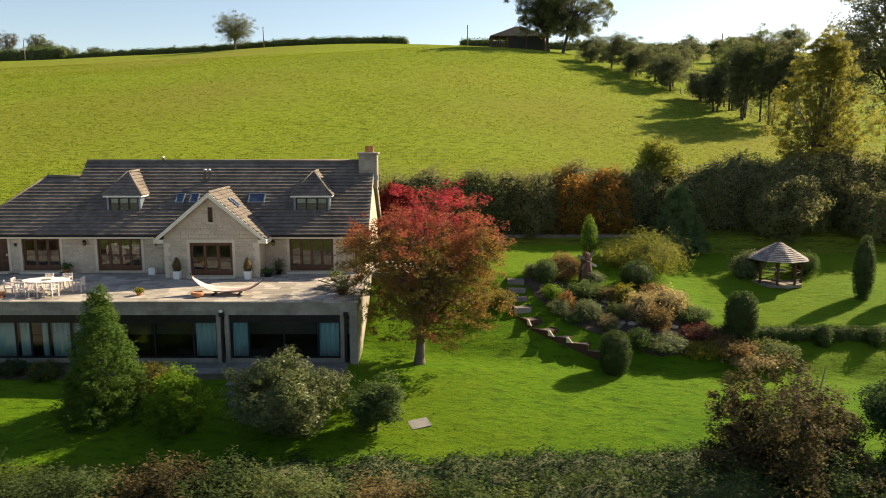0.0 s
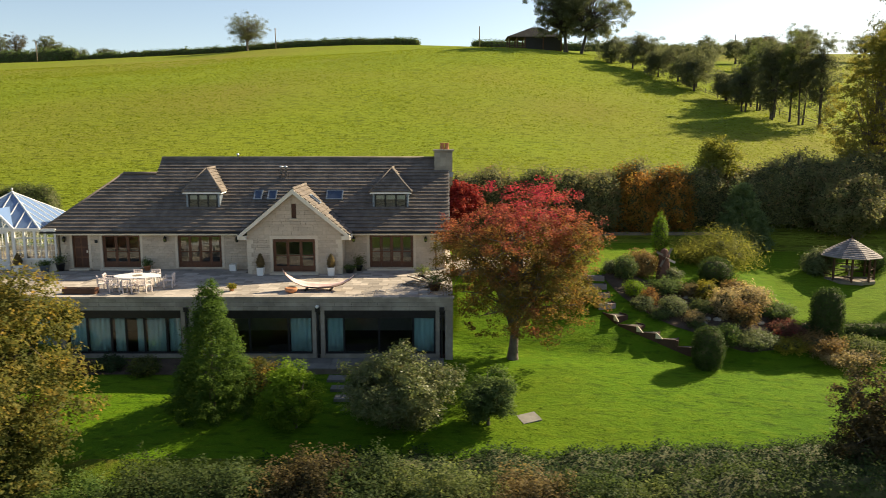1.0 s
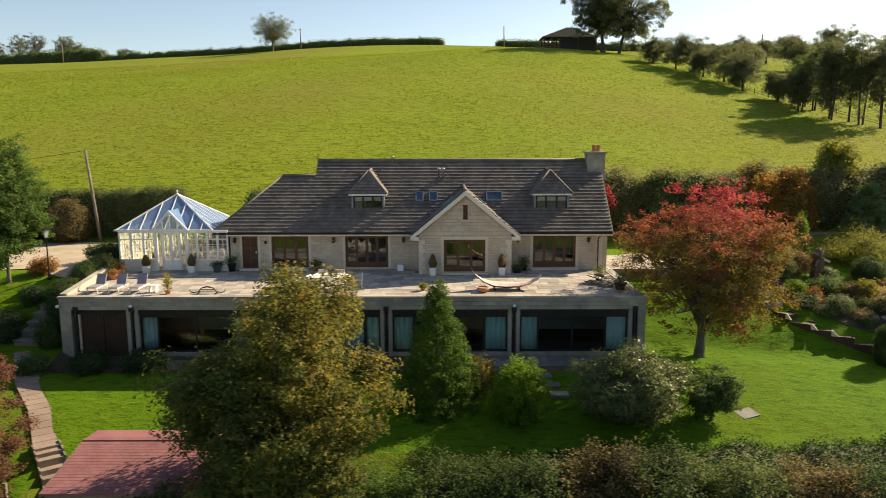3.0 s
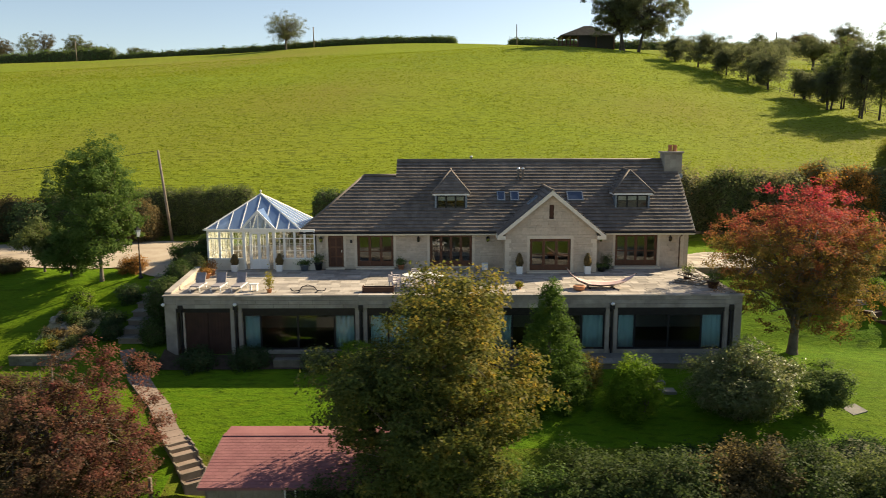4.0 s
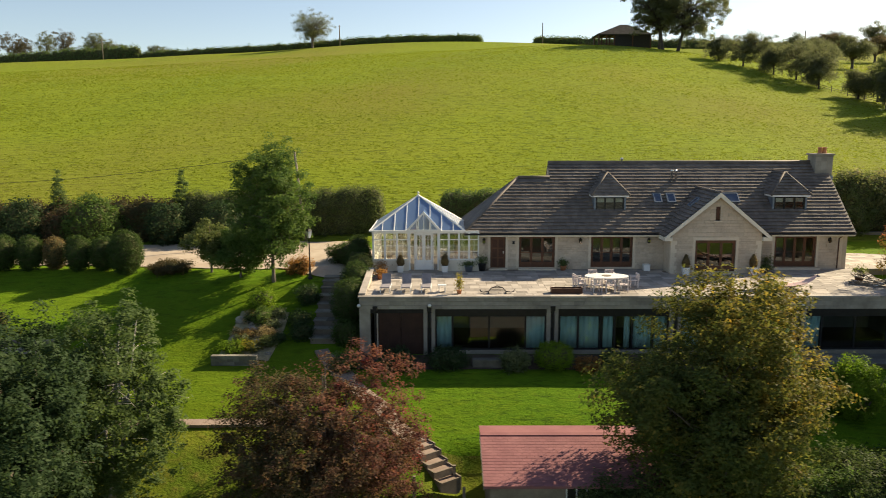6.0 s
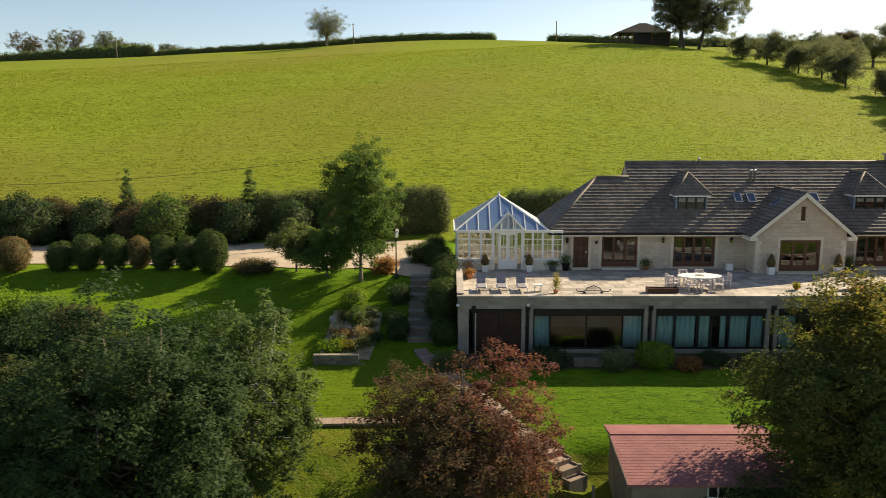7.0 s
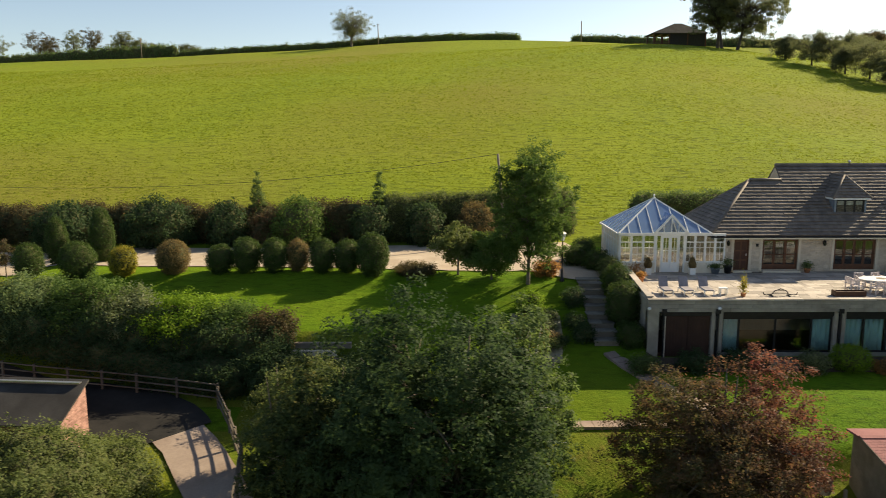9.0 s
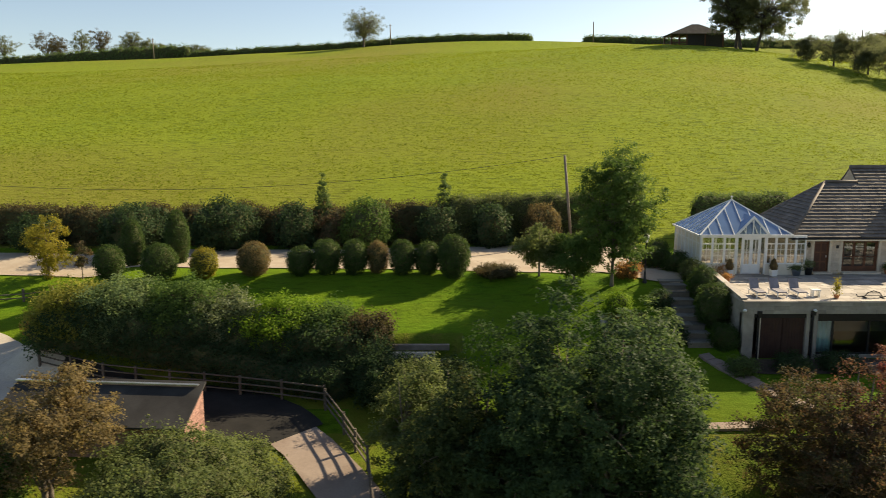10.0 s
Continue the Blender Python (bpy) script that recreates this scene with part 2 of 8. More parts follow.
LEAF_BRIGHT = leafy("fresh_green_leaf", [(0.0, (0.117, 0.208, 0.021)), (0.6, (0.169, 0.273, 0.026)), (1.0, (0.234, 0.312, 0.046))])
LEAF_CONIFER = leafy("conifer_spray", [(0.0, (0.075, 0.135, 0.03)), (0.6, (0.1, 0.172, 0.036)), (1.0, (0.135, 0.205, 0.045))], 0.58)
LEAF_YEW = leafy("clipped_yew", [(0.0, (0.046, 0.078, 0.024)), (0.6, (0.066, 0.106, 0.031)), (1.0, (0.105, 0.15, 0.048))], 0.5)
LEAF_MAPLE = leafy("maple_leaf", [(0.0, (0.13, 0.13, 0.038)), (0.5, (0.19, 0.15, 0.045)), (0.85, (0.28, 0.165, 0.05)), (1.0, (0.36, 0.17, 0.055))], 0.57,
                   zone=(6.6, 10.0, [(0.0, (0.34, 0.032, 0.06)), (0.6, (0.52, 0.048, 0.1)), (1.0, (0.5, 0.1, 0.09))], (0, 0, 1)))
# Gold gathers towards the sun side: partly autumn leaf, partly sunlight in the colour.
LEAF_GOLD = leafy("autumn_gold_sunside_leaf", [(0.0, (0.06, 0.09, 0.03)), (0.5, (0.095, 0.12, 0.036)), (0.85, (0.135, 0.145, 0.042)), (1.0, (0.25, 0.2, 0.055))], 0.53,
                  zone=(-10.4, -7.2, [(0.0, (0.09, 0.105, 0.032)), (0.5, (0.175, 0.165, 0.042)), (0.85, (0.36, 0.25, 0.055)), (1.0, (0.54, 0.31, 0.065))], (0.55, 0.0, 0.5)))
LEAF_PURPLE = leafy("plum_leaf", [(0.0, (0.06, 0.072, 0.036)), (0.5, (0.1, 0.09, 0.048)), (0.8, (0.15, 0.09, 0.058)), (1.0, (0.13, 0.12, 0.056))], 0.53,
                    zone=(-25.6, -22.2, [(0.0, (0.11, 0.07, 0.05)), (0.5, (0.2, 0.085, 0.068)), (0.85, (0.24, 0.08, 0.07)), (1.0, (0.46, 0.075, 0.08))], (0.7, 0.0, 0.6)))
LEAF_RUST = leafy("rust_leaf", [(0.0, (0.224, 0.135, 0.053)), (0.5, (0.329, 0.164, 0.06)), (1.0, (0.448, 0.254, 0.09))], 0.56)
LEAF_OLIVE = leafy("olive_green_leaf", [(0.0, (0.106, 0.139, 0.045)), (0.5, (0.15, 0.186, 0.068)), (1.0, (0.21, 0.225, 0.102))], 0.58)
LEAF_SILVER = leafy("grey_green_leaf", [(0.0, (0.105, 0.138, 0.062)), (0.5, (0.155, 0.188, 0.09)), (1.0, (0.235, 0.255, 0.14))], 0.54, spec=0.14, rough=0.45)
LEAF_YELLOW = leafy("yellow_leaf", [(0.0, (0.17, 0.17, 0.03)), (0.5, (0.28, 0.25, 0.04)), (1.0, (0.4, 0.32, 0.06))], 0.55)
LEAF_RED = leafy("red_leaf", [(0.0, (0.192, 0.024, 0.024)), (0.5, (0.336, 0.042, 0.042)), (1.0, (0.432, 0.096, 0.06))], 0.52)
LEAF_BROWN = leafy("brown_hedge_leaf", [(0.0, (0.15, 0.132, 0.068)), (0.5, (0.21, 0.155, 0.078)), (1.0, (0.271, 0.202, 0.09))], 0.58)
TUFT = leafy("grass_tuft", [(0.0, (0.136, 0.176, 0.019)), (0.5, (0.191, 0.233, 0.022)), (1.0, (0.236, 0.266, 0.027))], 0.62)
LAWNTUFT = leafy("lawn_tuft", [(0.0, (0.052, 0.122, 0.006)), (0.5, (0.074, 0.152, 0.007)), (1.0, (0.1, 0.17, 0.01))], 0.5)
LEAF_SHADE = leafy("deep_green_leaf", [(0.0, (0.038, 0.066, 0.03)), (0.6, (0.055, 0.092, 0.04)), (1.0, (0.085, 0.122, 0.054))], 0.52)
LEAF_FRONT = leafy("bank_shrub_leaf", [(0.0, (0.055, 0.085, 0.032)), (0.6, (0.08, 0.115, 0.04)), (1.0, (0.115, 0.14, 0.055))], 0.52)
LEAF_HOLM = leafy("dull_green_leaf", [(0.0, (0.036, 0.058, 0.024)), (0.55, (0.06, 0.085, 0.034)), (0.85, (0.1, 0.115, 0.04)), (1.0, (0.22, 0.19, 0.06))], 0.5)
LEAF_POPLAR = leafy("poplar_leaf", [(0.0, (0.19, 0.195, 0.05)), (0.5, (0.28, 0.26, 0.066)), (1.0, (0.4, 0.33, 0.08))], 0.66)
LEAF_WILD = leafy("wild_hedge_leaf", [(0.0, (0.16, 0.18, 0.085)), (0.45, (0.21, 0.22, 0.1)), (0.8, (0.26, 0.22, 0.115)), (1.0, (0.36, 0.23, 0.12))], 0.62)
LEAF_SPRAY = leafy("blue_green_spray", [(0.0, (0.13, 0.19, 0.085)), (0.6, (0.18, 0.24, 0.105)), (1.0, (0.24, 0.29, 0.13))], 0.6)
LEAF_FEATHER = leafy("feathery_leaf", [(0.0, (0.17, 0.19, 0.04)), (0.5, (0.25, 0.255, 0.055)), (1.0, (0.34, 0.31, 0.075))], 0.6)
LEAF_TAWNY = leafy("tawny_leaf", [(0.0, (0.17, 0.13, 0.06)), (0.5, (0.25, 0.165, 0.072)), (1.0, (0.35, 0.22, 0.09))], 0.57)
LEAF_SMOKE = leafy("glossy_grey_green_leaf", [(0.0, (0.12, 0.155, 0.06)), (0.5, (0.175, 0.21, 0.085)), (0.8, (0.23, 0.235, 0.105)), (1.0, (0.29, 0.25, 0.15))], 0.52, spec=0.27, rough=0.4)
LEAF_AUTUMN = leafy("orange_autumn_leaf", [(0.0, (0.2, 0.19, 0.05)), (0.5, (0.4, 0.21, 0.055)), (1.0, (0.58, 0.25, 0.06))], 0.64)
LEAF_DUSK = leafy("dull_brown_leaf", [(0.0, (0.073, 0.066, 0.037)), (0.6, (0.103, 0.085, 0.045)), (1.0, (0.155, 0.106, 0.054))], 0.55)
LEAF_STRAW = leafy("straw_grass_leaf", [(0.0, (0.288, 0.245, 0.129)), (0.5, (0.431, 0.331, 0.173)), (1.0, (0.575, 0.445, 0.273))], 0.55)
DULLFLAG = surface("dull_grey_paving", (0.14, 0.135, 0.12), (0.2, 0.19, 0.17), 0.8, 9, 0.85, bumpy=0.4, piece=0.15)
DARKSTONE = surface("dark_worn_stone", (0.13, 0.122, 0.1), (0.2, 0.185, 0.155), 1.5, 9, 0.95, bumpy=0.5, depth=0.02, piece=0.25)
FENCEWOOD = surface("dark_weathered_rail", (0.085, 0.068, 0.052), (0.14, 0.115, 0.09), 1.5, 18, 0.9)
PATHGRIT = surface("dark_path_grit", (0.1, 0.085, 0.07), (0.16, 0.138, 0.115), 1.2, 14, 0.95, bumpy=0.5)
PLASTIC = surface("pinkish_white_resin", (0.6, 0.52, 0.5), (0.66, 0.58, 0.55), 3, 30, 0.5, bumpy=0.0)
# Greyer, paler leaf green: distance haze put into the colour of far trees.
LEAF_HAZY = leafy("haze_grey_leaf", [(0.0, (0.12, 0.14, 0.08)), (0.5, (0.15, 0.165, 0.095)), (1.0, (0.18, 0.185, 0.1))], 0.66)

# ---- building tools ----
def part(name, bm, mat, parent=None, label="", smooth=False):
    """Links a bmesh or mesh as one object, under a thing or a part."""
    if isinstance(bm, bpy.types.Mesh):
        me = bm
    else:
        me = bpy.data.meshes.new(name)
        bmesh.ops.recalc_face_normals(bm, faces=bm.faces)
        bm.to_mesh(me)
        bm.free()
    if mat and not me.materials:
        me.materials.append(mat)
    if smooth:
        me.polygons.foreach_set("use_smooth", [True] * len(me.polygons))
    ob = new(name, me)
    if parent:
        ob.parent = parent
        ob.matrix_parent_inverse = Matrix.Translation(-parent.matrix_basis.translation) if not parent.parent else Matrix()
    if label:
        ob["label"] = label
    return ob


def thing(name, at, label, category, group="", kind=""):
    ob = new(name)
    ob.empty_display_size = 0.3
    ob.location = at
    ob.matrix_basis = Matrix.Translation(at)
    return tagged(ob, label, category, group, kind)


def box(bm, x0, x1, y0, y1, z0, z1, m=None):
    v = [bm.verts.new(p) for p in ((x0, y0, z0), (x1, y0, z0), (x1, y1, z0), (x0, y1, z0), (x0, y0, z1), (x1, y0, z1), (x1, y1, z1), (x0, y1, z1))]
    for f in ((0, 3, 2, 1), (4, 5, 6, 7), (0, 1, 5, 4), (1, 2, 6, 5), (2, 3, 7, 6), (3, 0, 4, 7)):
        bm.faces.new([v[i] for i in f])
    if m is not None:
        bmesh.ops.transform(bm, matrix=m, verts=v)
    return v


def boxes(*rows):
    bm = bmesh.new()
    for r in rows:
        box(bm, *r)
    return bm


def prism(bm, pts, axis, a, b):
    """A flat outline pushed along an axis from a to b; pts are the two other coordinates in order."""
    def place(p, q):
        return {"x": (q, p[0], p[1]), "y": (p[0], q, p[1]), "z": (p[0], p[1], q)}[axis]
    va, vb = [bm.verts.new(place(p, a)) for p in pts], [bm.verts.new(place(p, b)) for p in pts]
    n = len(pts)
    bm.faces.new(va)
    bm.faces.new(vb[::-1])
    for i in range(n):
        bm.faces.new((va[i], vb[i], vb[(i + 1) % n], va[(i + 1) % n]))


def tube(bm, pts, radii, sides=7):
    """A tapered tube through points."""
    rings = []
    pts = [Vector(p) for p in pts]
    for i, (p, r) in enumerate(zip(pts, radii)):
        d = (pts[min(i + 1, len(pts) - 1)] - pts[max(i - 1, 0)]).normalized()
        u = d.orthogonal().normalized() if abs(d.z) < 0.9 else Vector((1, 0, 0)).cross(d).normalized()
        w = d.cross(u)
        rings.append([bm.verts.new(p + (u * math.cos(k * math.tau / sides) + w * math.sin(k * math.tau / sides)) * r) for k in range(sides)])
    for a, b in zip(rings, rings[1:]):
        for k in range(sides):
            bm.faces.new((a[k], a[(k + 1) % sides], b[(k + 1) % sides], b[k]))
    bm.faces.new(rings[0][::-1])
    bm.faces.new(rings[-1])


def lathe(bm, at, profile, sides=12):
    rings = []
    for r, z in profile:
        rings.append([bm.verts.new((at[0] + r * math.cos(k * math.tau / sides), at[1] + r * math.sin(k * math.tau / sides), at[2] + z)) for k in range(sides)])
    for a, b in zip(rings, rings[1:]):
        for k in range(sides):
            bm.faces.new((a[k], a[(k + 1) % sides], b[(k + 1) % sides], b[k]))
    bm.faces.new(rings[0][::-1])
    bm.faces.new(rings[-1])


def holed_wall(bm, x0, x1, y0, y1, z0, z1, holes):
    """A wall along x with rectangular openings (x0, x1, z0, z1)."""
    xs = sorted({x0, x1, *[h[0] for h in holes], *[h[1] for h in holes]})
    for a, b in zip(xs, xs[1:]):
        mid, z = (a + b) / 2, z0
        for h in sorted([h for h in holes if h[0] < mid < h[1]], key=lambda h: h[2]):
            if h[2] > z + 1e-4:
                box(bm, a, b, y0, y1, z, h[2])
            z = h[3]
        if z < z1 - 1e-4:
            box(bm, a, b, y0, y1, z, z1)


def quads_mesh(name, v, *faces):
    """A mesh of vertices and one or more sets of faces, each set with one number of corners."""
    me = bpy.data.meshes.new(name)
    me.vertices.add(len(v))
    me.vertices.foreach_set("co", np.asarray(v, dtype=np.float32).ravel())
    sets = [np.asarray(f, dtype=np.int32) for f in faces]
    total, count = sum(f.size for f in sets), sum(len(f) for f in sets)
    me.loops.add(total)
    me.loops.foreach_set("vertex_index", np.concatenate([f.ravel() for f in sets]))
    me.polygons.add(count)
    starts = np.cumsum(np.concatenate([[0]] + [np.full(len(f), f.shape[1]) for f in sets]))[:-1]
    me.polygons.foreach_set("loop_start", starts.astype(np.int32))
    me.polygons.foreach_set("use_smooth", [False] * count)
    me.update(calc_edges=True)
    return me


def leaf_blades(rng, P, size, slim=0.55, out=None, loose=0.6):
    """Small pointed leaves at the points P: vertices and faces; out: the way each leaf's upper side tends to turn."""
    n = len(P)
    nrm = rng.normal(size=(n, 3))
    if out is not None:
        nrm = out + nrm * loose * 0.58
    nrm /= np.linalg.norm(nrm, axis=1)[:, None] + 1e-9
    a = np.cross(nrm, rng.normal(size=(n, 3)))
    a /= np.linalg.norm(a, axis=1)[:, None] + 1e-9
    b = np.cross(nrm, a)
    s = size * rng.uniform(0.65, 1.35, n)[:, None]
    V = np.stack([P - a * s * 0.5 - b * s * 0.5 * slim, P - a * s * 0.5 + b * s * 0.5 * slim, P + a * s * 0.5], axis=1).reshape(-1, 3)
    return V, np.arange(3 * n).reshape(-1, 3)


def unit(a):
    return a / (np.linalg.norm(a, axis=1)[:, None] + 1e-9)


def sphere_dirs(rng, n):
    d = rng.normal(size=(n, 3))
    return d / np.linalg.norm(d, axis=1)[:, None]


def crown_points(rng, centre, radii, blobs, leaves, shape="round", spread=0.62, clump=0.3, openness=0.35, per=28):
    """Leaf places in a crown: a set of lobes in an envelope, each a shell of clumps with gaps. Also gives the lobes."""
    c, R = np.array(centre, float), np.array(radii, float)
    lobes = []
    for i in range(blobs):
        d = sphere_dirs(rng, 1)[0]
        if shape == "cone":
            f = (i + 0.5) / blobs
            h = 1.9 * f ** 1.15 - 0.95
            w = 0.8 * (1 - f ** 1.15) ** 0.8 + 0.02
            off = np.array([math.cos(i * 2.4) * w, math.sin(i * 2.4) * w, h]) * np.array([rng.uniform(0.86, 1.06)] * 2 + [1])
            r = 0.13 + 0.17 * w
        else:
            k = spread * rng.uniform(0.7, 1.3)
            off = d * k
            if shape == "dome":
                off[2] = abs(off[2]) * 1.1 - 0.35
            if shape == "tall":
                off[:2] *= 1.0 - 0.35 * max(off[2], 0)
            r = rng.uniform(0.2, 0.36)
            if shape == "column":
                f = (i + 0.5) / blobs
                w = min(1.0, 2.6 * (1 - f)) ** 0.6 * min(1.0, 0.55 + f) * rng.uniform(0.25, 0.85)
                off = np.array([math.cos(i * 2.4) * w, math.sin(i * 2.4) * w, 1.8 * f - 0.92])
                r = np.array([0.14, 0.14, 0.12]) * rng.uniform(0.8, 1.4)
        lobes.append((c + off * R, R * r))
    if shape not in ("cone", "column"):
        lobes.append((c, R * 0.58))
    w = np.array([l[1].prod() ** (2 / 3) for l in lobes])
    pts, outs = [], []
    for (lc, lr), share in zip(lobes, w / w.sum()):
        m = max(3, int(leaves * share / per))
        dirs = sphere_dirs(rng, m)
        rad = rng.uniform(0.55, 1.08, m)[:, None]
        cc = lc + dirs * lr * rad
        keep = rng.uniform(size=m) > openness * 0.6
        cc = cc[keep]
        if len(cc) == 0:
            continue
        k = max(4, int(leaves * share / len(cc)))
        rr = clump * rng.uniform(0.6, 1.3, len(cc))
        local = np.clip(rng.normal(size=(len(cc), k, 3)), -1.5, 1.5) * (rr[:, None, None] * np.array([1, 1, 0.65]) * 0.55)
        p = cc[:, None, :] + local
        pts.append(p.reshape(-1, 3))
        o = unit(((cc - lc) / lr))[:, None, :] * 0.7 + local / rr[:, None, None] * 0.75 + unit((cc - c) / R)[:, None, :] * 0.35
        outs.append(unit(unit(o.reshape(-1, 3)) + np.array([0, 0, 0.55]) + rng.normal(size=(len(cc) * k, 3)) * 0.45))
    return np.concatenate(pts), lobes, np.concatenate(outs)


def tree(name, base, height, centre, radii, mat, label, blobs=16, leaves=16000, size=0.16, trunk=0.25, fork=0.3, seed=1, shape="round",
         clump=0.35, openness=0.35, bark=None, category="tree", slim=0.6, stems=1, lean=0.0, group="", per=28):
    rng = np.random.default_rng(seed)
    root = thing(name, base, label, category, group)
    base = Vector(base)
    P, lobes, out = crown_points(rng, centre, radii, blobs, leaves, shape, clump=clump, openness=openness, per=per)
    bm = bmesh.new()
    c = Vector(centre)
    for s in range(stems):
        off = Vector((rng.uniform(-1, 1), rng.uniform(-1, 1), 0)) * (0.4 if stems > 1 else 0)
        foot = base + off
        top = Vector((c.x + off.x * 3, c.y + off.y * 3, base.z + height * (0.86 if stems < 5 else 0.7)))
        f = foot.lerp(top, fork) + Vector((lean, 0, 0))
        tube(bm, [foot - Vector((0, 0, 0.3)), foot + Vector((0, 0, 0.15)), foot.lerp(f, 0.5), f, f.lerp(top, 0.5), top],
             [trunk * 1.45, trunk * 1.15, trunk * 0.95, trunk * 0.85, trunk * 0.45, trunk * 0.08])
        for i, (lc, lr) in enumerate(lobes):
            if i % stems != s or shape == "cone":
                continue
            start = f.lerp(top, rng.uniform(0.0, 0.5))
            end = Vector(lc)
            mid = start.lerp(end, 0.5) + Vector((rng.normal() * 0.15, rng.normal() * 0.15, 0.12 * (end - start).length))
            r = trunk * rng.uniform(0.28, 0.45)
            tube(bm, [start, mid, end], [r, r * 0.6, r * 0.15], 5)
            for k in range(3):
                q = mid.lerp(end, rng.uniform(0.1, 0.9))
                e = q + Vector(sphere_dirs(rng, 1)[0]) * float(lr.mean()) * 0.95
                tube(bm, [q, q.lerp(e, 0.5) + Vector((0, 0, 0.05)), e], [r * 0.35, r * 0.22, 0.008], 4)
    part("trunk", bm, bark or BARK, root, smooth=True)
    V, F = leaf_blades(rng, P, size, slim, out=out)
    me = quads_mesh("crown", V, F)
    part("crown", me, mat, root)
    return root


def lumpy(rng, at, radii, sub=3, rough=0.12, freq=1.3, flat_top=None, power=2.0):
    """Vertices and quads of an uneven closed blob; power above 2 makes it boxier."""
    n = 6 * 2 ** (sub - 1)
    th = np.linspace(0, math.tau, 2 * n, endpoint=False)
    ph = np.linspace(-math.pi / 2 + 0.05, math.pi / 2 - 0.05, n)
    T, Ph = np.meshgrid(th, ph)
    d = np.stack([np.cos(Ph) * np.cos(T), np.cos(Ph) * np.sin(T), np.sin(Ph)], -1).reshape(-1, 3)
    k = (np.abs(d) ** power).sum(1) ** (-1 / power)
    sx = rng.uniform(0, 50)
    w = np.array([1 + rough * noise.noise(Vector(q * freq * 1.6) + Vector((sx, 0, 0))) + rough * 0.9 * noise.noise(Vector(q * freq * 3.4) + Vector((0, sx, 0))) + rough * 0.4 * noise.noise(Vector(q * freq * 7) + Vector((0, 0, sx))) for q in d])
    V = np.array(at) + d * (k * w)[:, None] * np.array(radii)
    m = 2 * n
    F = []
    for i in range(n - 1):
        for j in range(m):
            F.append((i * m + j, i * m + (j + 1) % m, (i + 1) * m + (j + 1) % m, (i + 1) * m + j))
    return V, np.array(F)


def on_faces(rng, V, F, n):
    """Random places on quads."""
    a, b, c, d = (V[F[:, i]] for i in range(4))
    area = np.linalg.norm(np.cross(c - a, d - b), axis=1)
    i = rng.choice(len(F), n, p=area / area.sum())
    u, w = rng.uniform(size=(n, 1)), rng.uniform(size=(n, 1))
    return (a[i] * (1 - u) + b[i] * u) * (1 - w) + (d[i] * (1 - u) + c[i] * u) * w


def clumped(rng, P, per, spread):
    """Each place becomes a tuft of leaves."""
    return (P[:, None, :] + np.clip(rng.normal(size=(len(P), per, 3)), -1.6, 1.6) * spread).reshape(-1, 3)


def quad_area(V, F):
    a, b, c, d = (V[F[:, i]] for i in range(4))
    return float(np.linalg.norm(np.cross(c - a, d - b), axis=1).sum() / 2)


def leafy_body(root, V, F, rng, mat, size, fuzz, cover, slim, core, centre=None):
    """A solid core, coloured dark like the shade inside, with tufts of leaves all over it."""
    n = int(cover * quad_area(V, F) / (0.5 * slim * size * size))
    per = 7
    P = on_faces(rng, V, F, max(10, n // per))
    c = V.mean(0) if centre is None else np.array(centre)
    out = P - c
    out /= np.linalg.norm(out, axis=1)[:, None] + 1e-6
    P = P + out * (rng.normal(size=(len(P), 1)) * fuzz) + rng.normal(size=P.shape) * fuzz * 0.5
    Q = clumped(rng, P, per, size * 0.95)
    o = unit(np.repeat(unit((P - c) / np.ptp(V, axis=0)), per, axis=0) * 0.8 + (Q - np.repeat(P, per, axis=0)) / size * 0.45 + np.array([0, 0, 0.5]) + rng.normal(size=Q.shape) * 0.4)
    LV, LF = leaf_blades(rng, Q, size, slim, out=o)
    leaf_parts(root, core, F, LV, LF, mat)


def leaf_parts(root, core, F, LV, LF, mat):
    part("branchwork", quads_mesh("branchwork", core, F), DARKCORE, root, smooth=True)
    part("foliage", quads_mesh("foliage", LV, LF), mat, root)


def bush(name, base, radii, mat, label, leaves=0, size=0.11, seed=1, rough=0.2, power=2.0, fuzz=0.1, group="", category="shrub", sink=0.12, sub=2, slim=0.65, cover=1.5):
    """A bush: an uneven leafy body of dark core and foliage that stands on the ground at base."""
    rng = np.random.default_rng(seed)
    at = (base[0], base[1], base[2] + radii[2] * (1 - sink))
    V, F = lumpy(rng, at, radii, sub, rough, power=power)
    c = np.array(at)
    shrink = 0.93 - min(0.22, 1.6 * fuzz / max(0.3, min(radii)))
    root = thing(name, base, label, category, group)
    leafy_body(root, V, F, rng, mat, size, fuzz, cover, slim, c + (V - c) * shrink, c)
    return root


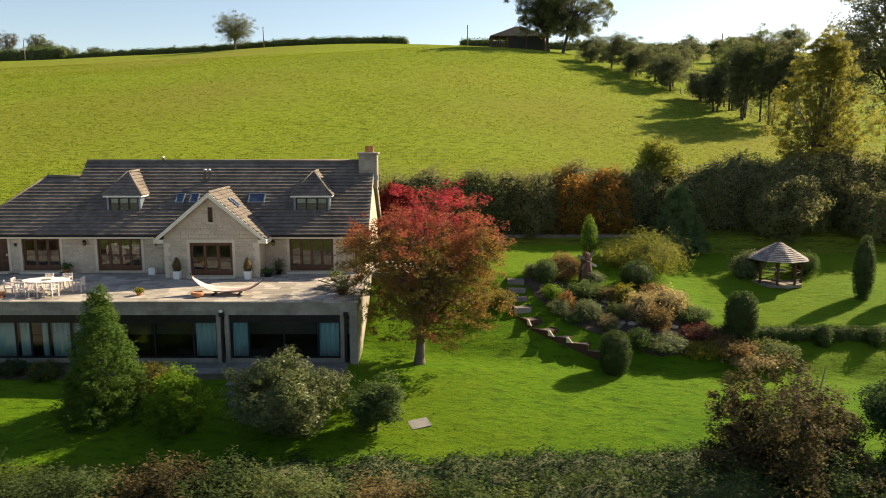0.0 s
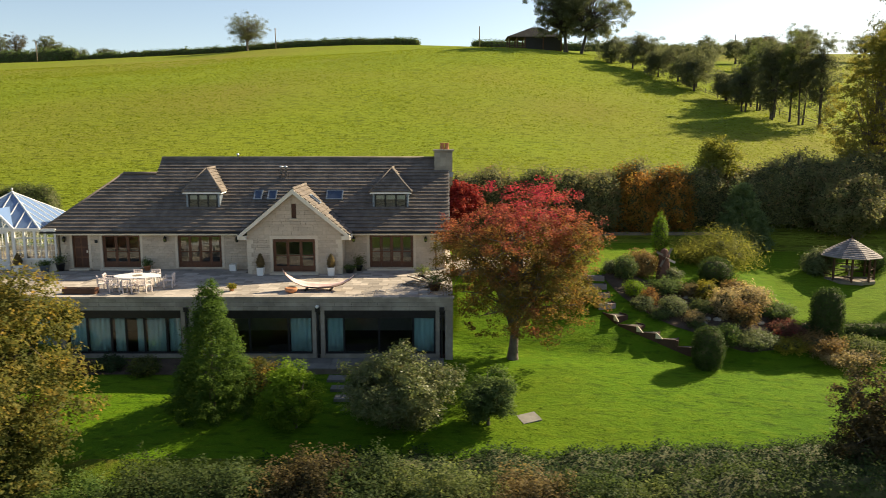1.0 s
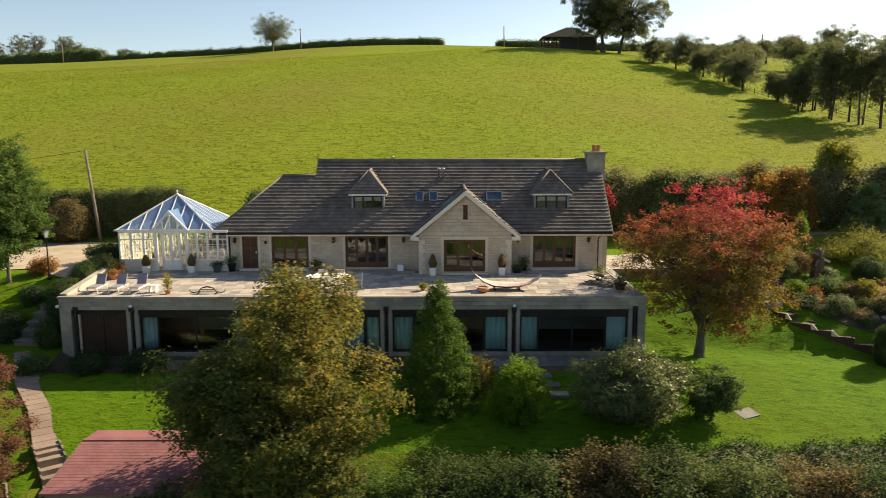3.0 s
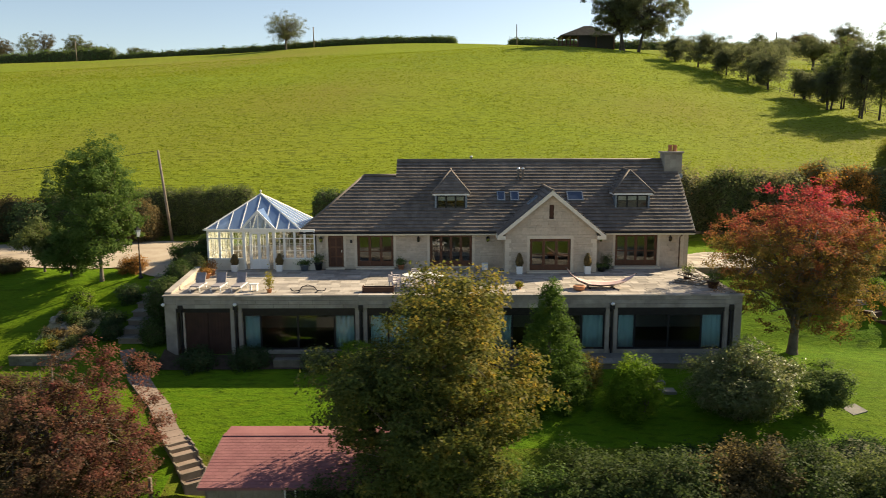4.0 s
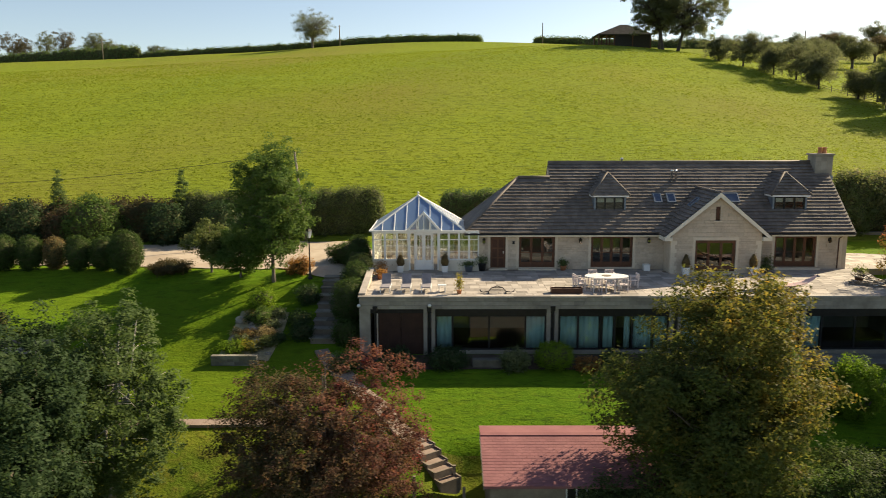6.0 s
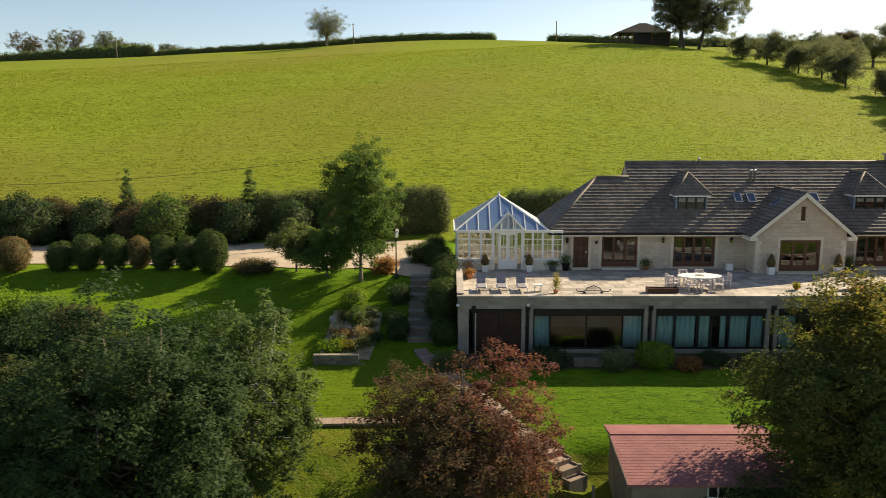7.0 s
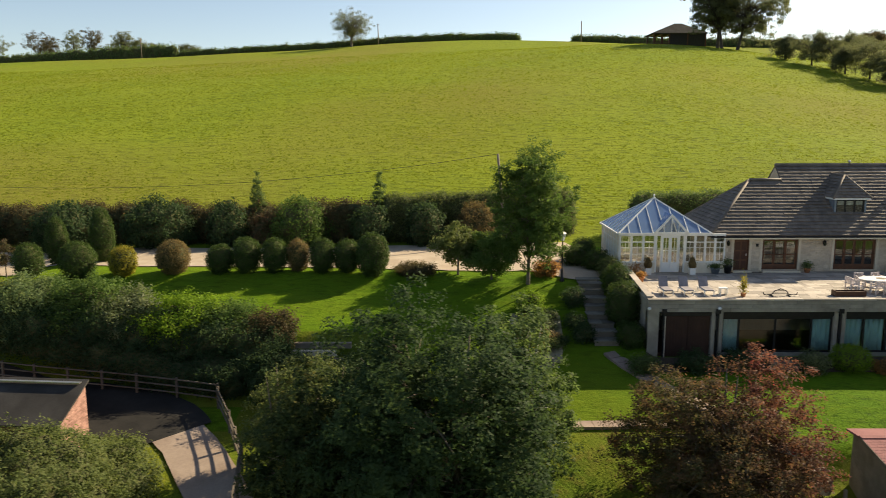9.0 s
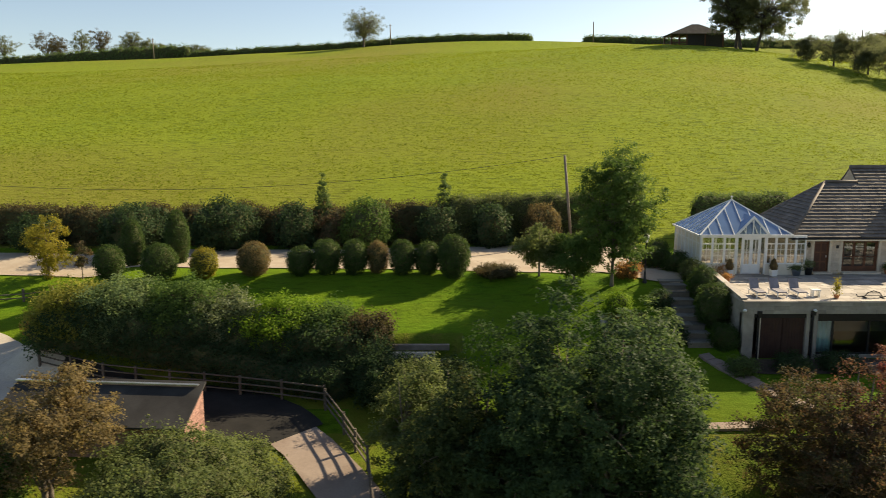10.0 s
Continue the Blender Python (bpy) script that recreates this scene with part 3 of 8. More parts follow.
def hedge(name, pts, width, height, mat, label, leaves_per_m=260, size=0.12, seed=1, rough=0.15, fuzz=0.1, kind="", sink=0.3, heights=None, cover=1.35):
    """A run of hedge along points of the plan: an uneven body with leaves all over, one mesh."""
    rng = np.random.default_rng(seed)
    pts = [Vector((p[0], p[1], 0)) for p in pts]
    length = sum((b - a).length for a, b in zip(pts, pts[1:]))
    n = max(4, int(length / (0.4 if length < 80 else 2.0)))
    mids = []
    cum = [0]
    for a, b in zip(pts, pts[1:]):
        cum.append(cum[-1] + (b - a).length)
    side = [(-0.5, 0), (-0.54, 0.35), (-0.52, 0.75), (-0.36, 0.97), (0, 1.03), (0.36, 0.97), (0.52, 0.75), (0.54, 0.35), (0.5, 0)]
    V = []
    for i in range(n + 1):
        s = length * i / n
        k = max(j for j in range(len(pts) - 1) if cum[j] <= s + 1e-6)
        f = min(1, (s - cum[k]) / (cum[k + 1] - cum[k]))
        p = pts[k].lerp(pts[k + 1], f)
        d = (pts[k + 1] - pts[k]).normalized()
        nrm = Vector((-d.y, d.x, 0))
        g = ground(p.x, p.y)
        hh = height if heights is None else float(np.interp(i / n, np.linspace(0, 1, len(heights)), heights))
        endf = 1.0 - 0.25 * (i in (0, n))
        mids.append((p.x, p.y, g + hh * 0.4))
        for sx, sz in side:
            q = Vector((p.x, p.y, 0)) + nrm * sx * width * endf
            wob = 1 + rough * noise.noise(Vector((q.x * 0.5 + seed * 7, q.y * 0.5, sz * 2))) + rough * 0.8 * noise.noise(Vector((q.x * 1.1, q.y * 1.1 + seed, sz * 2.2))) + rough * 0.4 * noise.noise(Vector((q.x * 2.6, q.y * 2.6 + seed, sz * 3)))
            q = Vector((p.x, p.y, 0)) + nrm * sx * width * endf * wob
            V.append((q.x, q.y, g - sink + (hh + sink) * sz * (wob if sz > 0.5 else 1) * endf))
    V = np.array(V)
    m = len(side)
    F = [(i * m + j, i * m + j + 1, (i + 1) * m + j + 1, (i + 1) * m + j) for i in range(n) for j in range(m - 1)]
    F += [(j, j + 1, m - 2 - j, m - 1 - j) for j in range(m // 2)] + [(n * m + j, n * m + j + 1, n * m + m - 2 - j, n * m + m - 1 - j) for j in range(m // 2)]
    F = np.array(F)
    mid = np.repeat(np.array(mids), m, axis=0)
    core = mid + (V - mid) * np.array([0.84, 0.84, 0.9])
    n_leaf = cover * quad_area(V, F) / (0.35 * size * size)
    P = on_faces(rng, V, F, int(n_leaf / 7)) + np.clip(rng.normal(size=(int(n_leaf / 7), 3)), -1.5, 1.5) * fuzz
    ma = np.array(mids)
    near = ma[np.array([np.argmin(((ma[:, :2] - p[:2]) ** 2).sum(1)) for p in P])] if len(P) < 30000 else ma[np.clip(np.searchsorted(np.sort(ma[:, 0]), P[:, 0]), 0, len(ma) - 1)]
    Q = clumped(rng, P, 7, size * 0.95)
    lump = np.repeat(rng.normal(size=(len(P), 3)) * 0.3, 7, axis=0)
    o = unit(np.repeat(unit(P - near), 7, axis=0) * 0.8 + (Q - np.repeat(P, 7, axis=0)) / size * 0.45 + lump + np.array([0, 0, 0.5]) + rng.normal(size=Q.shape) * 0.3)
    LV, LF = leaf_blades(rng, Q, size, 0.7, out=o)
    root = thing(name, tuple(mids[len(mids) // 2]), label, "hedge", "", kind)
    leaf_parts(root, core, F, LV, LF, mat)
    return root


def tiled(org, U, V, N, length, bounds, gauge=0.31, width=0.3, thick=0.075, seed=1):
    """Overlapping tiles on a roof slope: vertices and quads. bounds(v) gives the two ends of the course at v metres up the slope."""
    rng = random.Random(seed)
    org, U, V, N = Vector(org), Vector(U), Vector(V), Vector(N)
    vs, fs = [], []
    rows = int(math.ceil(length / gauge))
    for i in range(rows):
        v0, v1 = i * gauge, min((i + 1) * gauge + 0.06, length)
        a, b = bounds(min(v0 + gauge * 0.5, length))
        if b - a < 0.05:
            continue
        u = a - (width * 0.5 if i % 2 else 0)
        while u < b:
            u0, u1 = max(u, a), min(u + width - 0.008, b)
            u += width
            if u1 - u0 < 0.03:
                continue
            lift = thick * rng.uniform(0.92, 1.12)
            k = len(vs)
            for (uu, vv, h) in ((u0, v0, lift), (u1, v0, lift), (u1, v1, 0.006), (u0, v1, 0.006), (u0, v0, -0.01), (u1, v0, -0.01)):
                vs.append(org + U * uu + V * (vv + rng.uniform(-0.008, 0.008)) + N * h)
            fs += [(k, k + 1, k + 2, k + 3), (k + 4, k + 5, k + 1, k), (k, k + 3, k + 3 - 3, k + 4)][:2]
    return [tuple(p) for p in vs], fs


def tile_part(name, slopes, mat, parent, label=""):
    vs, fs = [], []
    for v, f in slopes:
        k = len(vs)
        vs += v
        fs += [tuple(i + k for i in q) for q in f]
    return part(name, quads_mesh(name, vs, fs), mat, parent, label)

# ---- the lie of the land ----
def smooth(a, b, v):
    t = min(1.0, max(0.0, (v - a) / (b - a)))
    return t * t * (3 - 2 * t)


def lerp(a, b, f):
    return a + (b - a) * f


def ground(x, y):
    """Height of the ground at a place of the plan."""
    low = float(np.interp(y, [-60, 14, 22, 26, 29.5, 31, 33, 36, 38.5, 41], [-9, -4.2, -3.1, -2.1, -0.95, -0.7, -0.25, 0.3, 0.62, 0.7]))
    low -= 1.0 * smooth(-33, -31.2, x) * (1 - smooth(-22, -20, x)) * (1 - smooth(28.6, 30.2, y)) * smooth(15, 20, y)
    lowleft = float(np.interp(y, [-60, 14, 22, 27, 33, 36.3], [-8, -3.0, -1.7, -1.0, -0.5, 0.0]))
    if y < 60:
        if x < -36.6:
            steep = float(np.interp(y, [37.0, 38.0, 44.5, 46.5, 58], [0.5, 0.75, 3.65, 4.0, 4.2]))
            banked = float(np.interp(y, [36.2, 38.2, 41, 44.2, 46.2, 47.2, 58], [0.0, 2.15, 2.6, 3.15, 3.8, 4.0, 4.2]))
            gentle = float(np.interp(y, [30, 38, 50, 58], [-0.6, 0.3, 3.2, 4.0]))
            up = lerp(lerp(steep, banked, smooth(-47, -53, x)), gentle, smooth(-76, -81, x))
            dn = lerp(low, lowleft, smooth(-47, -56, x))
            edge = lerp(37.0, 36.2, smooth(-47, -53, x))
            z = dn if y < edge - 1 else lerp(dn, up, smooth(edge - 1, edge + 0.6, y))
            z = lerp(z, gentle, smooth(-77, -82, x)) if y > 30 else z
        elif x < -4.9:
            z = lerp(low, 3.85, smooth(45.4, 46.2, y))
        else:
            tilt = -0.055 * (min(x, 24) + 5)
            dn = low + tilt * smooth(26, 31, y)
            c = float(np.interp(y, [40.5, 43, 47.5, 60], [0.66, 1.75, 3.9, 4.2]))
            d = float(np.interp(y, [40.0, 42.8, 43.7, 51, 60], [-0.3, 0.5, 1.25, 2.4, 3.6]))
            r = float(np.interp(y, [39.8, 42, 46.5, 51, 60], [0.0, 1.3, 3.0, 3.7, 4.2]))
            up = lerp(lerp(c, r, smooth(5.5, 9, x)), d, smooth(12, 18, x))
            z = lerp(dn, up, smooth(39.5, 41.5, y))
    else:
        z = 4.2
    if y > 56:
        p = float(np.interp(y, [56, 62, 68, 80, 111, 137, 170, 204, 236, 290, 335, 365, 420, 600, 2600], [4.15, 4.9, 6.2, 8.9, 15.5, 21.2, 26.8, 31.2, 36.2, 44.2, 51.4, 53.2, 53.5, 62, 90]))
        d = x + 30
        if d < 0:
            p -= (4.2 * (1 - math.exp(-d * d / 7200)) * smooth(75, 140, y) + 4.0 * smooth(130, 350, -x)) * (1 - smooth(405, 460, y))
        else:
            p -= (7.0 * (1 - math.exp(-d * d / 5400))) * smooth(65, 105, y) * (1 - 0.45 * smooth(150, 205, y))
        p -= 2.8 * smooth(20, 210, -x) * smooth(190, 330, y) * (1 - smooth(460, 560, y))
        p += 5.2 * math.exp(-((x - 14) / 46) ** 2 - ((y - 206) / 42) ** 2)
        p += 0.5 * noise.noise(Vector((x * 0.02, y * 0.02, 3.3))) * smooth(70, 110, y)
        z = lerp(z, p, smooth(57, 63, y))
    if y < 60:
        z += 0.05 * noise.noise(Vector((x * 0.35, y * 0.35, 0)))
    return z


def spaced(lo, a, b, hi, step, grow):
    mid = list(np.arange(a, b + 1e-6, step))
    left, right, s = [], [], step
    v = a
    while v > lo:
        s *= grow
        v -= s
        left.append(v)
    v, s = b, step
    while v < hi:
        s *= grow
        v += s
        right.append(v)
    return left[::-1] + mid + right


XS = spaced(-2200, -86, 34, 2200, 0.5, 1.06)
YS = spaced(-60, 18, 62, 64, 0.5, 1.15) + list(np.arange(66, 420, 3.0)) + list(np.geomspace(424, 2600, 24))
gv = [(x, y, ground(x, y)) for y in YS for x in XS]
nx = len(XS)
gf = [(j * nx + i, j * nx + i + 1, (j + 1) * nx + i + 1, (j + 1) * nx + i) for j in range(len(YS) - 1) for i in range(nx - 1)]
gm = quads_mesh("ground", gv, gf)
for m in (LAWN, FIELD, ROUGH):
    gm.materials.append(m)
slot = []
for j in range(len(YS) - 1):
    for i in range(nx - 1):
        x, y = (XS[i] + XS[i + 1]) / 2, (YS[j] + YS[j + 1]) / 2
        slot.append(1 if y > 58 else 2 if (y < 29.3 and x > -33) or (y < 31.1 and x < -34.5) or y < 20 or (33.4 < y < 38.4 and -78 < x < -57.5) or (36 < y < 38.4 and -58 < x < -53) or (29 < y < 34 and -59 < x < -56) else 0)
gm.polygons.foreach_set("material_index", slot)
gm.polygons.foreach_set("use_smooth", [True] * len(slot))
tagged(new("ground", gm), "green lawns and grazed grass field rising behind the garden", "ground", kind="structure")


def ribbon(name, pts, width, mat, label, category, lift=0.03, across=4, step=0.6, widths=None):
    """A strip of paving or gravel that follows the ground."""
    pts = [Vector((p[0], p[1], 0)) for p in pts]
    cum = [0]
    for a, b in zip(pts, pts[1:]):
        cum.append(cum[-1] + (b - a).length)
    n = max(2, int(cum[-1] / step))
    vs, fs = [], []
    for i in range(n + 1):
        s = cum[-1] * i / n
        x = float(np.interp(s, cum, [p.x for p in pts]))
        y = float(np.interp(s, cum, [p.y for p in pts]))
        e = 0.8
        d = Vector((float(np.interp(s + e, cum, [p.x for p in pts])) - float(np.interp(s - e, cum, [p.x for p in pts])),
                    float(np.interp(s + e, cum, [p.y for p in pts])) - float(np.interp(s - e, cum, [p.y for p in pts])), 0)).normalized()
        w = width if widths is None else float(np.interp(i / n, np.linspace(0, 1, len(widths)), widths))
        for k in range(across + 1):
            o = (k / across - 0.5) * w * (1 + 0.04 * noise.noise(Vector((x, y, k))))
            px, py = x - d.y * o, y + d.x * o
            vs.append((px, py, ground(px, py) + lift))
    m = across + 1
    fs = [(i * m + k, i * m + k + 1, (i + 1) * m + k + 1, (i + 1) * m + k) for i in range(n) for k in range(across)]
    ob = part(name, quads_mesh(name, vs, fs), mat)
    return tagged(ob, label, category, kind="structure")

# ---- terrace over the lower storey ----
TX0, TX1, TY0, TZ = -36.9, -4.6, 38.5, 4.02
terrace = thing("terrace", (-20, 42, 0), "stone-faced lower storey with a paved roof terrace in front of the house", "terrace", kind="structure")
part("slab", boxes((TX0 + 0.002, TX1 - 0.002, TY0 + 0.25, 46.88, 3.32, TZ - 0.03)), JOINT, terrace)
# stone band along the front, in courses of blocks
rng = random.Random(4)
bm = bmesh.new()
for row in range(3):
    x, z0 = TX0, 3.32 + row * 0.225
    while x < TX1 - 0.01:
        w = rng.uniform(0.45, 0.95)
        x1 = min(x + w, TX1)
        x1 = TX1 if TX1 - x1 < 0.25 else x1
        o = rng.uniform(0, 0.012)
        box(bm, x + 0.004, x1 - 0.004, TY0 - o, TY0 + 0.25, z0 + 0.004, z0 + 0.221)
        x = x1
part("stone_band", bm, RETAIN, terrace, "weathered coursed stone band")
bm = bmesh.new()
x = TX0 - 0.06
while x < TX1 + 0.05:
    x1 = min(x + rng.uniform(0.85, 1.1), TX1 + 0.06)
    box(bm, x + 0.003, x1 - 0.003, TY0 - 0.07, TY0 + 0.36, 3.99, 4.075 + rng.uniform(0, 0.008))
    x = x1
y = TY0 + 0.36
while y < 46.3:
    y1 = min(y + rng.uniform(0.85, 1.1), 46.4)
    box(bm, TX0 - 0.06, TX0 + 0.34, y + 0.003, y1 - 0.003, 3.99, 4.075)
    y = y1
part("coping", bm, FLAG, terrace, "pale flat stone coping")
bm = bmesh.new()
prism(bm, [(TY0 + 0.37, 4.078), (TY0 + 0.37, 4.12), (43.95, 4.62), (43.95, 4.078)], "x", TX0 + 0.01, TX0 + 0.29)
part("parapet", bm, STONE, terrace, "low sloping stone parapet")
for k in range(5):
    a, b = lerp(TY0 + 0.3, 44.0, k / 5) + 0.004, lerp(TY0 + 0.3, 44.0, (k + 1) / 5) - 0.004
    za, zb = lerp(4.115, 4.625, k / 5), lerp(4.115, 4.625, (k + 1) / 5)
    bm = bmesh.new()
    prism(bm, [(a, za), (a, za + 0.07), (b, zb + 0.07), (b, zb)], "x", TX0 - 0.05, TX0 + 0.34)
    part("coping_stone", bm, FLAG, terrace)
part("side_wall", boxes((TX0, TX0 + 0.4, TY0 + 0.26, 46.4, -0.2, 3.98)), RETAIN, terrace)
part("side_wall", boxes((TX1 - 0.4, TX1, TY0 + 0.26, 47.2, -0.2, 3.98)), RETAIN, terrace)
part("back_wall", boxes((TX0 + 0.4, TX1 - 0.4, 43.6, 43.8, 0.3, 3.31)), ROOM, terrace)
part("room_floor", boxes((TX0 + 0.4, TX1 - 0.4, 38.75, 43.6, 0.4, 0.84)), DARKWOOD, terrace)
part("soffit_beam", boxes((TX0 + 0.4, TX1 - 0.4, 38.62, 38.95, 3.06, 3.318)), BLACK, terrace, "black fascia beam over the glazing")
part("corner_pier", boxes((TX0, TX0 + 0.62, TY0 + 0.02, TY0 + 0.55, -0.1, 3.316)), RETAIN, terrace)
part("corner_pier", boxes((TX1 - 0.42, TX1, TY0 + 0.02, TY0 + 0.25, -0.1, 3.316)), RETAIN, terrace)
COLS = [-32.92, -25.9, -18.9, -11.85, -5.2]
for cx in COLS:
    part("stone_post", boxes((cx - 0.33, cx - 0.11, TY0 + 0.06, TY0 + 0.4, 0.3, 3.31)), RETAIN, terrace, "narrow stone post")
    if cx < -6:
        part("stone_post", boxes((cx + 0.11, cx + 0.33, TY0 + 0.06, TY0 + 0.4, 0.3, 3.31)), RETAIN, terrace, "narrow stone post")
for cx in COLS + [-36.0]:
    bm = bmesh.new()
    tube(bm, [(cx, TY0 + 0.02, 0.5), (cx, TY0 + 0.02, 3.25)], [0.055, 0.055], 8)
    box(bm, cx - 0.13, cx + 0.13, TY0 - 0.1, TY0 + 0.08, 3.25, 3.5)
    part("downpipe", bm, BLACK, terrace, "black downpipe with a square hopper head")
part("stone_post", boxes((-36.0 + 0.08, -35.86, TY0 + 0.08, TY0 + 0.4, 0.3, 3.05)), DRESSED, terrace)
part("plinth", boxes((-32.6, -5.53, 38.66, 38.86, 0.3, 0.86)), RETAIN, terrace, "low stone wall under the glazing")


def bay_window(x0, x1, mullions, curtains):
    """One glazed bay of the lower storey: black frame, panes and the curtains that hang behind."""
    w = thing("window", ((x0 + x1) / 2, 38.8, 0.8), "wide black-framed window of the lower storey with pale green curtains", "window", "lower storey windows", "structure")
    z0, z1, y = 0.86, 3.06, 38.78
    xs = [x0] + mullions + [x1]
    bm = bmesh.new()
    box(bm, x0, x1, y - 0.04, y + 0.05, z0, z0 + 0.1)
    box(bm, x0, x1, y - 0.04, y + 0.05, z1 - 0.22, z1 - 0.001)
    for k, x in enumerate(xs):
        a = 0.05 if 0 < k < len(xs) - 1 else 0.09
        box(bm, x - (a if k else 0), x + (a if k < len(xs) - 1 else 0), y - 0.035, y + 0.045, z0 + 0.1, z1 - 0.22)
    part("window_frame", bm, BLACK, w)
    for a, b in zip(xs, xs[1:]):
        ob = part("pane", boxes((a + 0.04, b - 0.04, y, y + 0.008, z0 + 0.09, z1 - 0.21)), SHADEPANE, w)
        ob.visible_shadow = False
    for a, b in curtains:
        n = max(6, int((b - a) / 0.05))
        vs = []
        for k in range(n + 1):
            x = a + (b - a) * k / n
            yy = y + 0.13 + 0.035 * math.sin(k * 1.1) + 0.012 * math.sin(k * 2.7)
            vs += [(x, yy, z0 + 0.06), (x, yy, z1 - 0.2), (x, yy + 0.02, z1 - 0.2), (x, yy + 0.02, z0 + 0.06)]
        fs = [(4 * k + i, 4 * k + 4 + i, 4 * k + 4 + (i + 1) % 4, 4 * k + (i + 1) % 4) for k in range(n) for i in range(4)]
        part("curtain", quads_mesh("curtain", vs, fs), CURTAIN, w, "pale green hanging curtain", smooth=True)


bay_window(-32.58, -26.24, [-31.6, -29.5, -27.42], [(-32.5, -31.6), (-27.38, -26.3)])
bay_window(-25.56, -19.24, [-24.4, -23.1, -22.3, -21.3, -20.1], [(-25.4, -24.45), (-24.35, -23.2), (-22.95, -22.4), (-21.75, -21.4), (-21.2, -20.2), (-20.0, -19.3)])
bay_window(-18.56, -12.19, [-17.4, -15.6, -13.5], [(-18.5, -17.45), (-13.4, -12.25)])
bay_window(-11.51, -5.54, [-10.5, -8.6, -6.75], [(-11.4, -10.55), (-6.7, -5.6)])

gdoor = thing("garage_door", (-34.55, 38.8, 0.5), "dark brown wooden double door into the lower storey", "door", kind="structure")
for x0, x1 in ((-35.84, -34.56), (-34.54, -33.27)):
    leaf = part("door_leaf", boxes((x0, x1, 38.72, 38.78, 0.5, 3.05)), UMBER, gdoor)
    bm = bmesh.new()
    for k in range(7):
        a = x0 + 0.04 + k * (x1 - x0 - 0.08) / 7
        box(bm, a + 0.006, a + (x1 - x0 - 0.08) / 7 - 0.006, 38.7, 38.72, 0.56, 3.0)
    part("boards", bm, UMBER, leaf)

# ---- paving of the terrace ----
paving = thing("paving", (-20, 43, TZ), "uneven pale stone flags laid in courses on the terrace", "paving", kind="structure")
rng = random.Random(11)
flag_mesh = {}
far_v, far_f, count = [], [], 0
BAY = (-17.35, -11.4)


def flag(x0, x1, y0, y1, z):
    global count
    w, d = round((x1 - x0) / 0.15) * 0.15, round((y1 - y0) / 0.05) * 0.05
    if count < 300 and -26 < x0 < -6.5:
        count += 1
        if (w, d) not in flag_mesh:
            b = boxes((-w / 2 + 0.008, w / 2 - 0.008, -d / 2 + 0.008, d / 2 - 0.008, -0.04, 0))
            me = bpy.data.meshes.new("flag")
            b.to_mesh(me)
            b.free()
            me.materials.append(FLAG)
            flag_mesh[(w, d)] = me
        ob = new("flagstone", flag_mesh[(w, d)])
        ob.parent = paving
        ob.matrix_parent_inverse = Matrix.Translation(-paving.location)
        ob.location = ((x0 + x1) / 2, (y0 + y1) / 2, z)
        ob.rotation_euler = (rng.uniform(-0.004, 0.004), rng.uniform(-0.004, 0.004), 0)
    else:
        k = len(far_v)
        for zz in (z - 0.04, z):
            far_v.extend([(x0 + 0.008, y0 + 0.008, zz), (x1 - 0.008, y0 + 0.008, zz), (x1 - 0.008, y1 - 0.008, zz), (x0 + 0.008, y1 - 0.008, zz)])
        far_f.extend([(k + 4, k + 5, k + 6, k + 7), (k, k + 1, k + 5, k + 4), (k + 1, k + 2, k + 6, k + 5), (k + 2, k + 3, k + 7, k + 6), (k + 3, k, k + 4, k + 7)])


def lay(x0, x1, y0, y1):
    y = y0
    while y < y1 - 0.1:
        d = rng.choice((0.45, 0.6, 0.75))
        d = y1 - y if y1 - y - d < 0.3 else d
        x = x0
        while x < x1 - 0.05:
            w = rng.choice((0.45, 0.6, 0.6, 0.75, 0.9))
            w = x1 - x if x1 - x - w < 0.3 else w
            cx, cy = x + w / 2, y + d / 2
            if not (BAY[0] < cx < BAY[1] and cy > 45.4):
                flag(x, x + w, y, y + d, TZ + rng.uniform(0, 0.008))
            x += w
        y += d


lay(-26.0, -6.5, TY0 + 0.37, 46.85)
lay(TX0 + 0.35, -26.0, TY0 + 0.37, 46.35)
lay(-6.5, TX1 - 0.02, TY0 + 0.37, 46.85)
part("patio_bed", boxes((-5.28, 1.2, 46.9, 55.4, 3.4, TZ - 0.03)), JOINT, paving)
lay(-5.26, 1.2, 46.9, 55.4)
rest = part("flagstones", quads_mesh("flagstones", far_v, far_f), FLAG, paving)
tagged(rest, kind="stuff")

# ---- the house ----
house = thing("house", (-18, 50, 4), "long cream limestone house with brown tiled roof and gabled bay", "house")
WZ = 6.5
win_holes = [(-28.98, -27.95, 4.1, 6.3), (-27.05, -24.62, 4.16, 6.3), (-22.2, -19.38, 4.16, 6.3), (-9.86, -7.05, 4.16, 6.3)]
EY, EZ, RY, RZ = 46.42, 6.55, 51.45, 11.0     # eaves and ridge
slope = math.atan2(RZ - EZ, RY - EY)
HX0, HX1, RX0 = -30.75, -4.75, -24.6            # roof ends; start of the high ridge
LRZ = 10.0
LRY = EY + (LRZ - EZ) / math.tan(slope)
HIP = HX0 + (LRY - EY)


